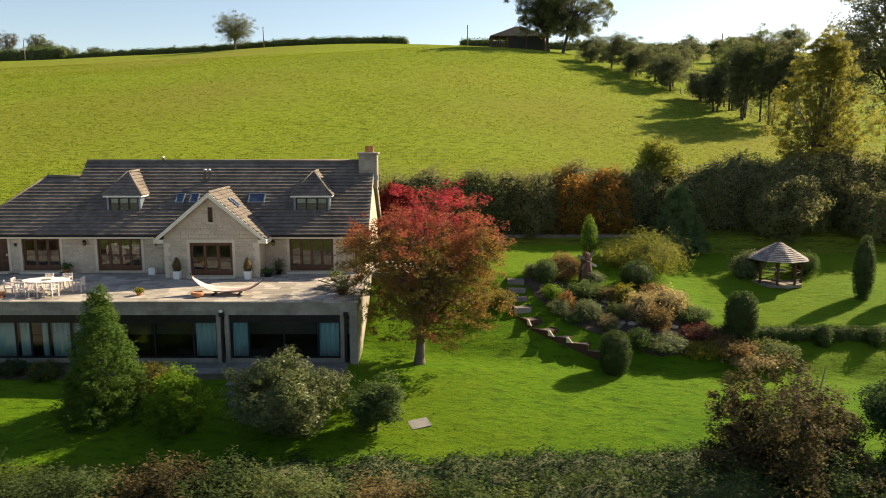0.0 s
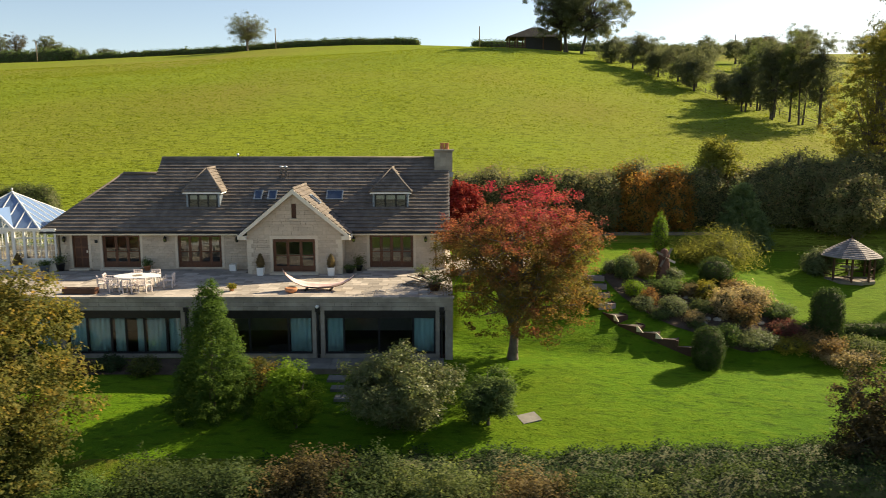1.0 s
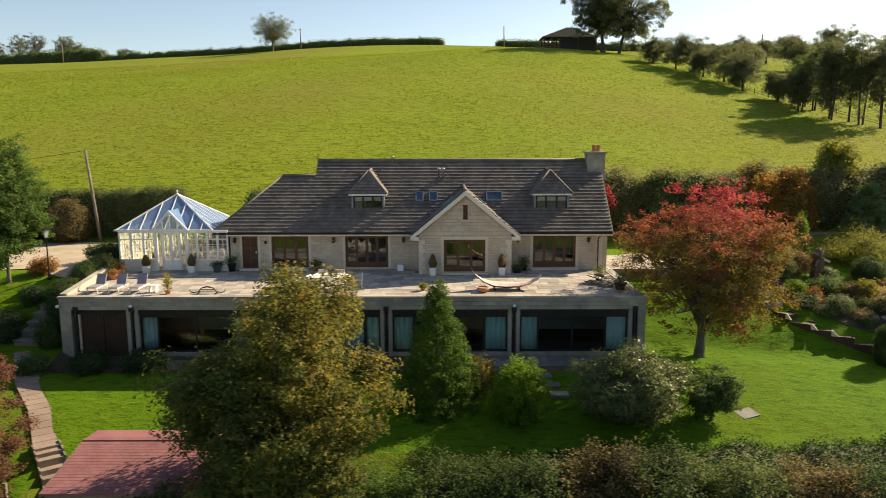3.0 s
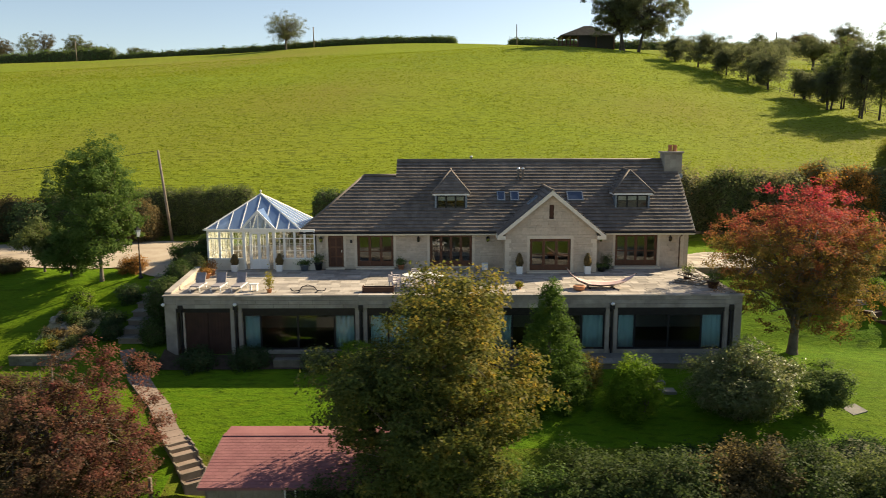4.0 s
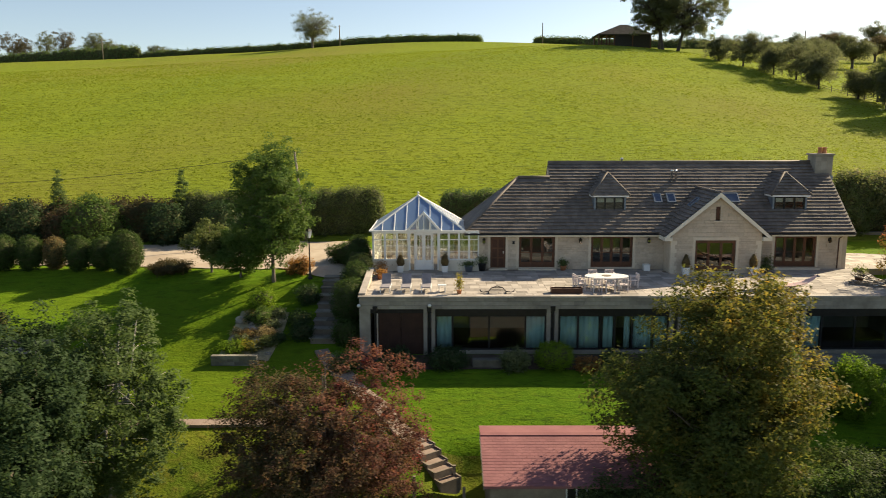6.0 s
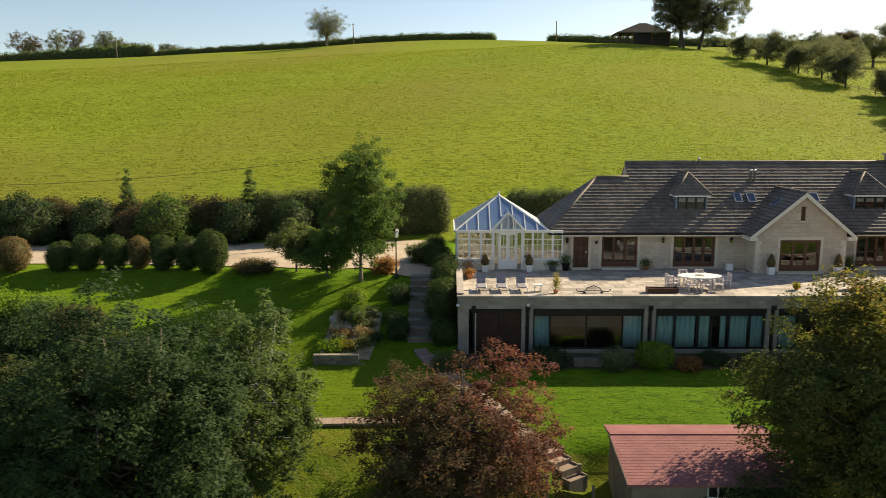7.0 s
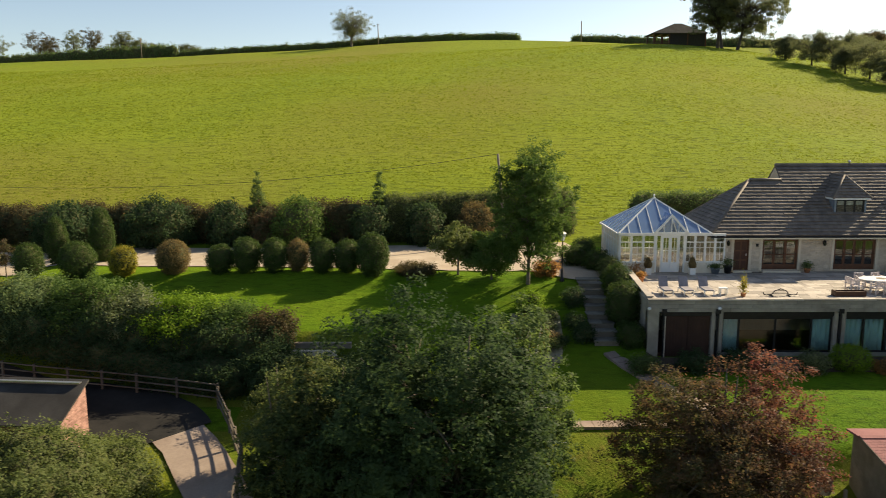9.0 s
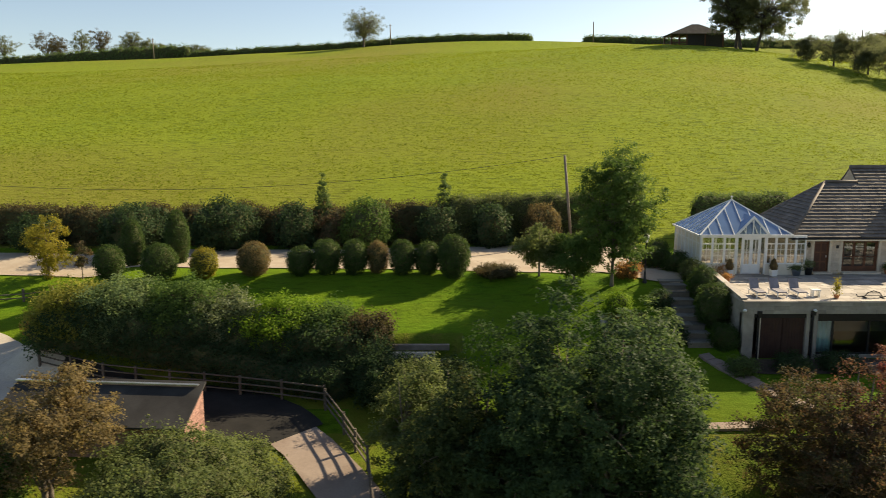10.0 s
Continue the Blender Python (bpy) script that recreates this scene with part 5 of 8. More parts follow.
# chimney
chimney = thing("chimney", (-5.1, 51.2, 9.5), "square cream stone chimney with a flat cap and a terracotta pot", "chimney", kind="structure")
part("stack", boxes((-5.72, -4.5, 50.55, 51.75, 9.2, 11.5)), RETAIN, chimney)
bm = bmesh.new()
for z in (10.2, 10.5, 10.8, 11.1):
    for k in range(3):
        box(bm, -5.735 + 0.41 * k, -5.735 + 0.41 * k + 0.4, 50.53, 50.55, z, z + 0.29)
part("stack_stones", bm, RETAIN, chimney)
part("cap", boxes((-5.82, -4.4, 50.45, 51.85, 11.5, 11.62)), RETAIN, chimney)
part("flashing", boxes((-5.78, -4.44, 50.5, 50.545, 9.75, 10.08)), LEAD, chimney, "grey lead flashing")
for x in (-5.2, -4.88):
    bm = bmesh.new()
    lathe(bm, (x, 51.1, 11.6), [(0.17, 0), (0.15, 0.05), (0.13, 0.38), (0.16, 0.4), (0.16, 0.46), (0.11, 0.46)])
    part("pot", bm, TERRACOTTA, chimney, "terracotta chimney pot", smooth=True)
flues = thing("flue", (-16.0, 50.6, 10.3), "pair of bright steel flue pipes through the roof", "flue pipe")
for x in (-16.05, -15.75):
    bm = bmesh.new()
    lathe(bm, (x, 50.0, 9.66), [(0.08, 0), (0.08, 0.75), (0.11, 0.76), (0.11, 0.86), (0.02, 0.9)], 10)
    part("pipe", bm, METAL, flues, smooth=True)
bm = bmesh.new()
lathe(bm, (-19.3, 51.3, 10.9), [(0.05, 0), (0.05, 0.3), (0.1, 0.32), (0.1, 0.42), (0.02, 0.45)], 8)
tagged(part("roof_vent", bm, METAL, smooth=True), "small grey metal vent on the roof ridge", "vent")


def lantern(x, y, z):
    """A black wall lantern on a bracket."""
    root = thing("wall_lantern", (x, y, z), "black metal wall lantern beside the doors", "wall light", "wall lanterns")
    bm = boxes((x - 0.05, x + 0.05, y - 0.03, y, z - 0.1, z + 0.1))
    tube(bm, [(x, y - 0.02, z + 0.05), (x, y - 0.12, z + 0.16), (x, y - 0.17, z + 0.12)], [0.014] * 3, 6)
    part("bracket", bm, BLACK, root)
    bm = bmesh.new()
    lathe(bm, (x, y - 0.17, z - 0.2), [(0.05, 0), (0.09, 0.04), (0.1, 0.24), (0.13, 0.26), (0.03, 0.36), (0.02, 0.4)], 6)
    part("housing", bm, BLACK, root)
    part("glass", boxes((x - 0.075, x + 0.075, y - 0.262, y - 0.245, z - 0.14, z + 0.02)), CLEARGLASS, root)
    return root


for x in (-29.42, -22.95, -18.35, -10.85, -6.25):
    lantern(x, 46.88, 6.02)
tagged(part("intercom_box", boxes((-27.5, -27.35, 46.8, 46.87, 5.75, 5.95)), BLACK), "small dark box on the house wall", "intercom")


def spot(x):
    root = thing("floodlight", (x, TY0 - 0.02, 3.5), "small round white floodlight on the stone band", "outdoor light", "floodlights on the lower storey")
    part("bracket", boxes((x - 0.03, x + 0.03, TY0 - 0.12, TY0 - 0.01, 3.5, 3.56)), BLACK, root)
    bm = bmesh.new()
    lathe(bm, (x, TY0 - 0.16, 3.48), [(0.05, 0), (0.1, 0.05), (0.1, 0.12), (0.05, 0.17)], 10)
    part("bulb", bm, WHITE, root, smooth=True)


for x in (-32.9, -11.85, -36.9):
    spot(x)

# ---- conservatory ----
cons = thing("conservatory", (-33.8, 49, 4), "white-framed glazed conservatory, its pyramid roof coloured blue by tint and reflected sky", "conservatory")
CX0, CX1, CY0, CY1, CEZ = -36.85, -29.76, 46.42, 52.0, 6.72
part("floor_slab", boxes((CX0, CX1, CY0, CY1, 3.6, 4.08)), FLAG, cons)


def glazed_run(p, q, bars, z0, z1, infill=None):
    """White frame with panes between two points of the plan."""
    p, q = Vector((*p, 0)), Vector((*q, 0))
    d = (q - p)
    L = d.length
    d.normalize()
    m = Matrix.Translation(p) @ Matrix((d, Vector((-d.y, d.x, 0)), Vector((0, 0, 1)))).transposed().to_4x4()
    bm = bmesh.new()
    for r in ((0, L, -0.05, 0.05, z0, z0 + 0.08), (0, L, -0.06, 0.06, z1 - 0.16, z1), (0, L, -0.04, 0.04, z1 - 0.62, z1 - 0.56)):
        box(bm, *r, m=m)
    for k in range(bars + 1):
        x = L * k / bars
        w = 0.09 if k in (0, bars) else 0.07
        box(bm, max(0, x - w), min(L, x + w), -0.052, 0.052, z0 + 0.08, z1 - 0.16, m=m)
    fr = part("frame", bm, WHITE, cons)
    for k in range(bars):
        a, b = L * k / bars + 0.06, L * (k + 1) / bars - 0.06
        bm = bmesh.new()
        box(bm, a, b, -0.005, 0.005, z0 + 0.07, z1 - 0.15, m=m)
        part("pane" if not infill else "panel", bm, infill or CLEARGLASS, fr).visible_shadow = bool(infill)
        bm = bmesh.new()
        for zz in (z0 + 0.55, z0 + 1.0):
            box(bm, a, b, -0.02, 0.02, zz, zz + 0.025, m=m)
        box(bm, (a + b) / 2 - 0.012, (a + b) / 2 + 0.012, -0.022, 0.022, z0 + 0.08, z1 - 0.62, m=m)
        part("glazing_grid", bm, WHITE, fr)


DX0, DX1 = -34.45, -32.45
glazed_run((CX0, CY0), (DX0, CY0), 3, 4.75, CEZ)
glazed_run((DX1, CY0), (CX1, CY0), 4, 4.75, CEZ)
glazed_run((CX0, CY1), (CX0, CY0), 7, 4.75, CEZ, CREAM)
glazed_run((CX1, CY1), (CX0, CY1), 7, 4.75, CEZ)
for b in ((CX0 - 0.02, DX0, CY0 - 0.08, CY0 + 0.12, 4.0, 4.748), (DX1, CX1, CY0 - 0.08, CY0 + 0.12, 4.0, 4.748), (CX0 - 0.08, CX0 + 0.12, CY0 + 0.12, CY1, 3.6, 4.748), (CX0 + 0.12, CX1, CY1 - 0.1, CY1 + 0.1, 3.6, 4.748)):
    part("dwarf_wall", boxes(b), CREAM, cons, "cream rendered dwarf wall")
dd = part("double_door", boxes((DX0, DX0 + 0.1, CY0 - 0.06, CY0 + 0.06, 4.08, CEZ), (DX1 - 0.1, DX1, CY0 - 0.06, CY0 + 0.06, 4.08, CEZ), (DX0 + 0.1, DX1 - 0.1, CY0 - 0.06, CY0 + 0.06, CEZ - 0.16, CEZ),
                                 (DX0 + 0.36, DX0 + 0.42, CY0 - 0.05, CY0 + 0.05, 4.08, CEZ - 0.16), (DX1 - 0.42, DX1 - 0.36, CY0 - 0.05, CY0 + 0.05, 4.08, CEZ - 0.16)), WHITE, cons, "white glazed double doors")
for a, b in ((DX0 + 0.44, -33.455), (-33.445, DX1 - 0.44)):
    part("door_leaf", boxes((a, a + 0.1, CY0 - 0.03, CY0 + 0.03, 4.1, 6.55), (b - 0.1, b, CY0 - 0.03, CY0 + 0.03, 4.1, 6.55), (a + 0.1, b - 0.1, CY0 - 0.03, CY0 + 0.03, 4.1, 4.75), (a + 0.1, b - 0.1, CY0 - 0.03, CY0 + 0.03, 6.42, 6.55),
                            (a + 0.1, b - 0.1, CY0 - 0.02, CY0 + 0.02, 5.55, 5.59), ((a + b) / 2 - 0.015, (a + b) / 2 + 0.015, CY0 - 0.022, CY0 + 0.022, 4.75, 6.42)), WHITE, dd)
    part("pane", boxes((a + 0.09, b - 0.09, CY0 - 0.005, CY0 + 0.005, 4.74, 6.43)), CLEARGLASS, dd).visible_shadow = False
for a, b in ((DX0 + 0.1, DX0 + 0.36), (DX1 - 0.36, DX1 - 0.1)):
    part("pane", boxes((a, b, CY0 - 0.005, CY0 + 0.005, 4.1, CEZ - 0.16)), CLEARGLASS, dd).visible_shadow = False

AX, AY, AZ = -33.9, 49.2, 8.85
corners = [Vector((-37.0, CY0 - 0.12, CEZ)), Vector((-30.7, CY0 - 0.12, CEZ)), Vector((-30.7, CY1 + 0.1, CEZ)), Vector((-37.0, CY1 + 0.1, CEZ))]
apex = Vector((AX, AY, AZ))
cr = part("glass_roof", boxes((-37.05, -30.7, CY0 - 0.18, CY0 - 0.1, CEZ - 0.05, CEZ + 0.05), (-37.08, -37.0, CY0 - 0.18, CY1 + 0.12, CEZ - 0.05, CEZ + 0.05), (-37.0, -30.7, CY1 + 0.06, CY1 + 0.14, CEZ - 0.05, CEZ + 0.05)), WHITE, cons, "white glazed pyramid roof")
for i in range(4):
    a, b = corners[i], corners[(i + 1) % 4]
    bm = bmesh.new()
    tube(bm, [a, apex], [0.055, 0.05], 6)
    part("hip_bar", bm, WHITE, cr)
    nb = 8
    for k in range(nb):
        f0, f1 = k / nb, (k + 1) / nb
        def top(f):
            # where a bar square to the eaves meets the hips
            pt = a.lerp(b, f)
            foot = (apex - a).dot((b - a).normalized()) / (b - a).length
            s = f / foot if f < foot else (1 - f) / (1 - foot)
            base_dir = apex - a.lerp(b, foot)
            return pt + base_dir * min(1, s)
        bm = bmesh.new()
        foot = (apex - a).dot((b - a).normalized()) / (b - a).length
        loop = [a.lerp(b, f0), a.lerp(b, f1), top(f1)] + ([apex] if f0 < foot - 1e-6 < f1 - 2e-6 else []) + ([top(f0)] if f0 > 0 else [])
        if (loop[-1] - loop[0]).length < 1e-3:
            loop.pop()
        clean = [loop[0]]
        for v in loop[1:]:
            if (v - clean[-1]).length > 1e-3:
                clean.append(v)
        if len(clean) > 2:
            f = bm.faces.new([bm.verts.new(v + Vector((0, 0, -0.02))) for v in clean])
            r = bmesh.ops.extrude_face_region(bm, geom=[f])
            bmesh.ops.translate(bm, verts=[e for e in r["geom"] if isinstance(e, bmesh.types.BMVert)], vec=(0, 0, 0.012))
            part("roof_pane", bm, ROOFGLASS, cr, "blue-tinted roof pane with the reflected sky in its colour").visible_shadow = False
        if k:
            bm = bmesh.new()
            tube(bm, [a.lerp(b, f0), top(f0)], [0.032, 0.03], 5)
            part("glazing_bar", bm, WHITE, cr)
bm = bmesh.new()
lathe(bm, apex, [(0.1, -0.08), (0.1, 0.03), (0.03, 0.06), (0.03, 0.12), (0.07, 0.16), (0.07, 0.22), (0.01, 0.28)], 8)
part("finial", bm, WHITE, cr, "white ball finial", smooth=True)
# little glazed gable over the doors
PX, PW, PZ = -33.45, 1.15, 7.98
pg = part("porch_gable", boxes((PX - PW, PX + PW, CY0 - 0.2, CY0 - 0.12, CEZ - 0.02, CEZ + 0.1)), WHITE, cr)
for sgn in (-1, 1):
    bm = bmesh.new()
    prism(bm, [(PX + sgn * (PW + 0.08), CEZ), (PX, PZ + 0.06), (PX, PZ - 0.1), (PX + sgn * (PW - 0.12), CEZ)], "y", CY0 - 0.24, CY0 - 0.15)
    part("rake_bar", bm, WHITE, pg)
    bm = bmesh.new()
    yb = CY0 + 1.55
    f = bm.faces.new([bm.verts.new(v) for v in ((PX + sgn * PW, CY0 - 0.2, CEZ + 0.03), (PX, CY0 - 0.2, PZ), (PX, yb, PZ))])
    r = bmesh.ops.extrude_face_region(bm, geom=[f])
    bmesh.ops.translate(bm, verts=[e for e in r["geom"] if isinstance(e, bmesh.types.BMVert)], vec=(0, 0, 0.015))
    part("roof_pane", bm, ROOFGLASS, pg).visible_shadow = False
bm = bmesh.new()
prism(bm, [(PX - PW + 0.1, CEZ + 0.1), (PX + PW - 0.1, CEZ + 0.1), (PX, PZ - 0.1)], "y", CY0 - 0.18, CY0 - 0.172)
part("gable_pane", bm, CLEARGLASS, pg)
part("gable_bars", boxes((PX - 0.03, PX + 0.03, CY0 - 0.2, CY0 - 0.15, CEZ + 0.1, PZ - 0.08), (PX - 0.5, PX - 0.46, CY0 - 0.2, CY0 - 0.15, CEZ + 0.1, CEZ + 0.6), (PX + 0.46, PX + 0.5, CY0 - 0.2, CY0 - 0.15, CEZ + 0.1, CEZ + 0.6)), WHITE, pg)

# ---- drives, paths and steps ----
ribbon("drive", [(-37.6, 53.5), (-42, 52.5), (-47, 52.4), (-56, 52.4), (-68, 52.4), (-80, 52.8), (-98, 54)], 8, GRAVEL, "pale gravel drive between clipped bushes and the boundary hedge", "drive", 0.06, 12, widths=[10, 11, 8.5, 7.4, 7.2, 6, 6, 6])
ribbon("drive_apron", [(-38.2, 45.9), (-40, 46.6), (-43, 48.5)], 2.6, GRAVEL, "pale gravel apron at the head of the garden steps", "path", 0.08, 6)
ribbon("lower_drive", [(-52.3, 16.5), (-55.4, 21.6), (-57.95, 25.7), (-60.4, 29.6), (-61.6, 31.0)], 2.5, LANE, "worn pale gravel lane below the hedge", "drive", 0.09, 8)
# Lane carried on near black: the hedge's shade put into the colour.
ribbon("shade_dark_drive", [(-61.3, 30.6), (-62.4, 31.8), (-65, 32.9), (-71, 34.0), (-76, 35.4)], 4.6, SHADELANE, "worn drive below the hedge, near black with shade in its colour", "drive", 0.094, 8, widths=[3.4, 5.0, 5.0, 4.6, 4])
ribbon("upper_drive", [(-75.8, 35.0), (-78, 36.3), (-82, 39), (-90, 43)], 4.5, CONCRETE, "pale concrete drive climbing past the hedge end", "drive", 0.09, 8, widths=[4, 4.5, 5.5, 6])
path = thing("garden_path", (-45, 31.8, -0.5), "narrow path of pinkish paving slabs across the lawn", "path", kind="structure")


def slab_path(pts, width, step, parent):
    pts = [Vector((*p, 0)) for p in pts]
    for a, b in zip(pts, pts[1:]):
        n = max(1, round((b - a).length / step))
        d = (b - a).normalized()
        for k in range(n):
            p = a.lerp(b, (k + 0.5) / n)
            s = (b - a).length / n
            bm = bmesh.new()
            box(bm, -s / 2 + 0.01, s / 2 - 0.01, -width / 2, width / 2, -0.1, 0.035)
            q0, q1 = p - d * s / 2, p + d * s / 2
            tilt = math.atan2(ground(q1.x, q1.y) - ground(q0.x, q0.y), s)
            bmesh.ops.transform(bm, verts=bm.verts, matrix=Matrix.Translation((p.x, p.y, ground(p.x, p.y) + 0.01)) @ Matrix.Rotation(math.atan2(d.y, d.x), 4, "Z") @ Matrix.Rotation(-tilt, 4, "Y"))
            part("slab", bm, PINKSTONE, parent)


slab_path([(-51.3, 31.5), (-37.2, 31.8)], 1.15, 0.6, path)
slab_path([(-38.95, 38.5), (-37.3, 35.6), (-35.2, 33.0), (-33.3, 29.9)], 1.15, 0.6, path)
stairs = thing("garden_steps", (-38.8, 42, 2), "worn stone garden steps climbing beside the terrace", "steps", kind="structure")
N = 9
for k in range(N):
    f = k / (N - 1)
    x, y = lerp(-39.1, -39.15, f), lerp(38.9, 44.9, f)
    z = ground(x, y + 0.6) + 0.1
    st = part("step", boxes((x - 0.72, x + 0.72, y + 0.05, y + 0.8, z - 0.8, z - 0.06)), JOINT, stairs)
    part("tread", boxes((x - 0.78, x - 0.01, y, y + 0.8, z - 0.058, z), (x + 0.0, x + 0.78, y + 0.01, y + 0.8, z - 0.058, z - 0.006)), DARKSTONE, st)
logs = thing("log_steps", (-32.6, 28.2, -1.2), "rough steps of timber edging and gravel down the bank", "steps", kind="structure")
A, B = Vector((-33.5, 30.1, 0)), Vector((-31.75, 27.75, 0))
d = (B - A).normalized()
run = (B - A).length / 6
side = Vector((-d.y, d.x, 0))
tops = []
for k in range(6):
    p = A + d * run * k
    spots = [p + d * run * a + side * b for a in (0.0, 0.5, 1.0) for b in (-0.55, 0.0, 0.55)]
    tops.append(max(ground(q.x, q.y) for q in spots) + 0.03)
for k, z in enumerate(tops):
    p = A + d * run * k
    m = Matrix.Translation((p.x, p.y, z)) @ Matrix.Rotation(math.atan2(d.y, d.x), 4, "Z")
    bm = bmesh.new()
    box(bm, 0.0, run - 0.07, -0.5, 0.5, -1.3, -0.03, m=m)
    st = part("tread", bm, PINKSTONE, logs)
    bm = bmesh.new()
    box(bm, run - 0.068, run, -0.5, 0.5, -1.3, 0.012, m=m)
    part("edging", bm, GREYWOOD, st, "weathered timber edging")
    for off in (-0.535, 0.535):
        bm = bmesh.new()
        box(bm, -0.01, run + 0.01, off - 0.032, off + 0.032, -0.6, 0.05, m=m)
        part("side_board", bm, GREYWOOD, logs)
for x, y in ((-31.6, 28.3), (-31.2, 27.2), (-33.3, 26.6)):
    tagged(part("post", boxes((x - 0.06, x + 0.06, y - 0.06, y + 0.06, ground(x, y) - 0.2, ground(x, y) + 1.0)), GREYWOOD), "short weathered wooden post beside the steps", "post", "posts by the steps")
rsteps = thing("rockery_steps", (6.5, 43, 1.8), "dark gravel steps with pale timber risers beside the rockery", "steps", kind="structure")
RP = [(9.6, 40.7), (8.4, 41.15), (7.4, 41.55), (6.5, 41.95), (5.5, 42.7), (4.85, 43.8), (4.7, 44.8), (4.65, 45.6), (4.65, 46.4), (4.7, 47.2)]
for k, ((x, y), (x2, y2)) in enumerate(zip(RP, RP[1:])):
    d = Vector((x2 - x, y2 - y, 0))
    L = d.length
    n = Vector((-d.y, d.x, 0)).normalized()
    half = 0.5 if k > 4 else 0.42
    spots = [Vector((x, y, 0)) + d * f + n * e for f in (0, 0.5, 0.95) for e in (-half, 0, half)]
    top = sum(ground(q.x, q.y) for q in spots) / len(spots) + 0.07
    m = Matrix.Translation((x, y, top)) @ Matrix.Rotation(math.atan2(d.y, d.x), 4, "Z")
    bm = bmesh.new()
    box(bm, 0.05, L + 0.1, -half, half, -0.7, 0.0, m=m)
    tr = part("tread", bm, PATHGRIT, rsteps, "dark gravel tread")
    bm = bmesh.new()
    box(bm, -0.04, 0.045, -half - 0.04, half + 0.04, -0.6, 0.035, m=m)
    part("riser", bm, SHINGLE if k > 4 else UMBER, tr)
    for sgn in (-1, 1):
        bm = bmesh.new()
        box(bm, 0.05, L + 0.02, sgn * (half + 0.03) - 0.03, sgn * (half + 0.03) + 0.03, -0.6, 0.07, m=m)
        part("side_board", bm, UMBER, tr)
    if 1 < k < 5:
        bm = bmesh.new()
        prism(bm, [(-0.3, -0.2), (0.1, -0.2), (0.1, 0.13), (0.02, 0.13)], "y", half + 0.06, half + 0.13)
        bmesh.ops.transform(bm, verts=bm.verts, matrix=m)
        part("end_stone", bm, DRESSED, tr, "pale stone end block")
ribbon("rockery_bed", [(-43.4, 37.6), (-43.1, 39.5), (-43.0, 41.6)], 3.0, BEDGRIT, "pale stony soil of the small rockery", "flower bed", 0.05, 8)
ribbon("rockery_bed", [(5.9, 47.4), (7.2, 45.8), (9.5, 44.2), (12, 43.4), (15.5, 42.6)], 4.2, SOIL, "dark bare soil between the rockery plants", "flower bed", 0.05, 10, widths=[2.0, 3.6, 4.6, 5.2, 3.0])
bm = bmesh.new()
box(bm, -0.48, 0.48, -0.38, 0.38, -0.15, 0.03, m=Matrix.Translation((-1.1, 32.9, ground(-1.1, 32.9))) @ Matrix.Rotation(math.atan2(ground(-1.1, 33.3) - ground(-1.1, 32.5), 0.8), 4, "X") @ Matrix.Rotation(radians(22), 4, "Z"))
tagged(part("manhole_cover", bm, surface("grey_concrete", (0.19, 0.18, 0.165), (0.26, 0.245, 0.22), 2, 14, 0.9)), "square pale concrete inspection cover in the lawn", "manhole cover")
ribbon("flower_bed", [(-37.0, 37.5), (-26, 37.5), (-15.2, 37.5)], 1.9, SOIL, "dark soil bed under the lower windows", "flower bed", 0.05, 4)
patio = thing("lower_patio", (-9.5, 37.5, 0.6), "raised grey paved patio before the lower windows", "patio", kind="structure")
part("base", boxes((-15.0, -5.1, 36.62, 38.4, -0.2, 0.66)), JOINT, patio)
for a in range(10):
    for b in range(2):
        part("slab", boxes((-15.02 + a * 0.994, -14.04 + a * 0.994, 36.58 + b * 0.91, 37.48 + b * 0.91, 0.66, 0.72)), DULLFLAG, patio)
for b in range(3):
    y = 33.95 + b * 0.88
    z = ground(-10.5, y + 0.4) + 0.05
    part("slab", boxes((-10.4 - b * 0.3, -9.5 - b * 0.3, y, y + 0.86, z - 0.2, z)), DULLFLAG, patio)

tagged(part("stone_trough", boxes((-30.5, -28.9, 36.75, 37.25, ground(-29.7, 37) - 0.1, ground(-29.7, 37) + 0.42)), DARKSTONE), "long low dark stone trough under the windows", "trough")
lowwall = thing("rockery_wall", (-43.2, 37.3, 0.5), "low curved stone wall at the foot of the rockery", "wall", kind="structure")
rng = random.Random(8)
for row in range(5):
    x = -45.0
    while x < -42.5:
        w = rng.uniform(0.3, 0.55)
        part("stone", boxes((x, x + w - 0.012, 37.0 + rng.uniform(0, 0.03), 37.35, 0.2 + row * 0.17, 0.36 + row * 0.17)), DARKSTONE, lowwall)
        x += w
backwall = thing("boundary_wall", (4, 60, 4), "low dark stone wall along the foot of the boundary hedge", "wall", kind="structure")
for row in range(3):
    x = -3.5
    while x < 17:
        w = rng.uniform(0.7, 1.1)
        part("stone", boxes((x, x + w - 0.015, 60.0 + rng.uniform(0, 0.04), 60.4, 3.7 + row * 0.33, 4.02 + row * 0.33)), JOINT, backwall)
        x += w

# ---- sheds, fences, small buildings ----
shed = thing("garden_shed", (-27, 26.5, -2.9), "timber garden shed with a red felt tiled roof", "shed")
SX0, SX1 = -30.5, -23.5
EAVE, RIDGE, BACK = (24.15, -0.1), (27.65, 0.5), (28.8, 0.42)


def boarding(x0, x1, y, z0, z1, holes=()):
    """Upright boards of a timber wall, each its own part."""
    n = round((x1 - x0) / 0.22)
    for k in range(n):
        a, b = x0 + (x1 - x0) * k / n, x0 + (x1 - x0) * (k + 1) / n
        if not any(h[0] < (a + b) / 2 < h[1] for h in holes):
            part("board", boxes((a + 0.004, b - 0.004, y - 0.022, y, z0, z1)), GREYWOOD, shed)


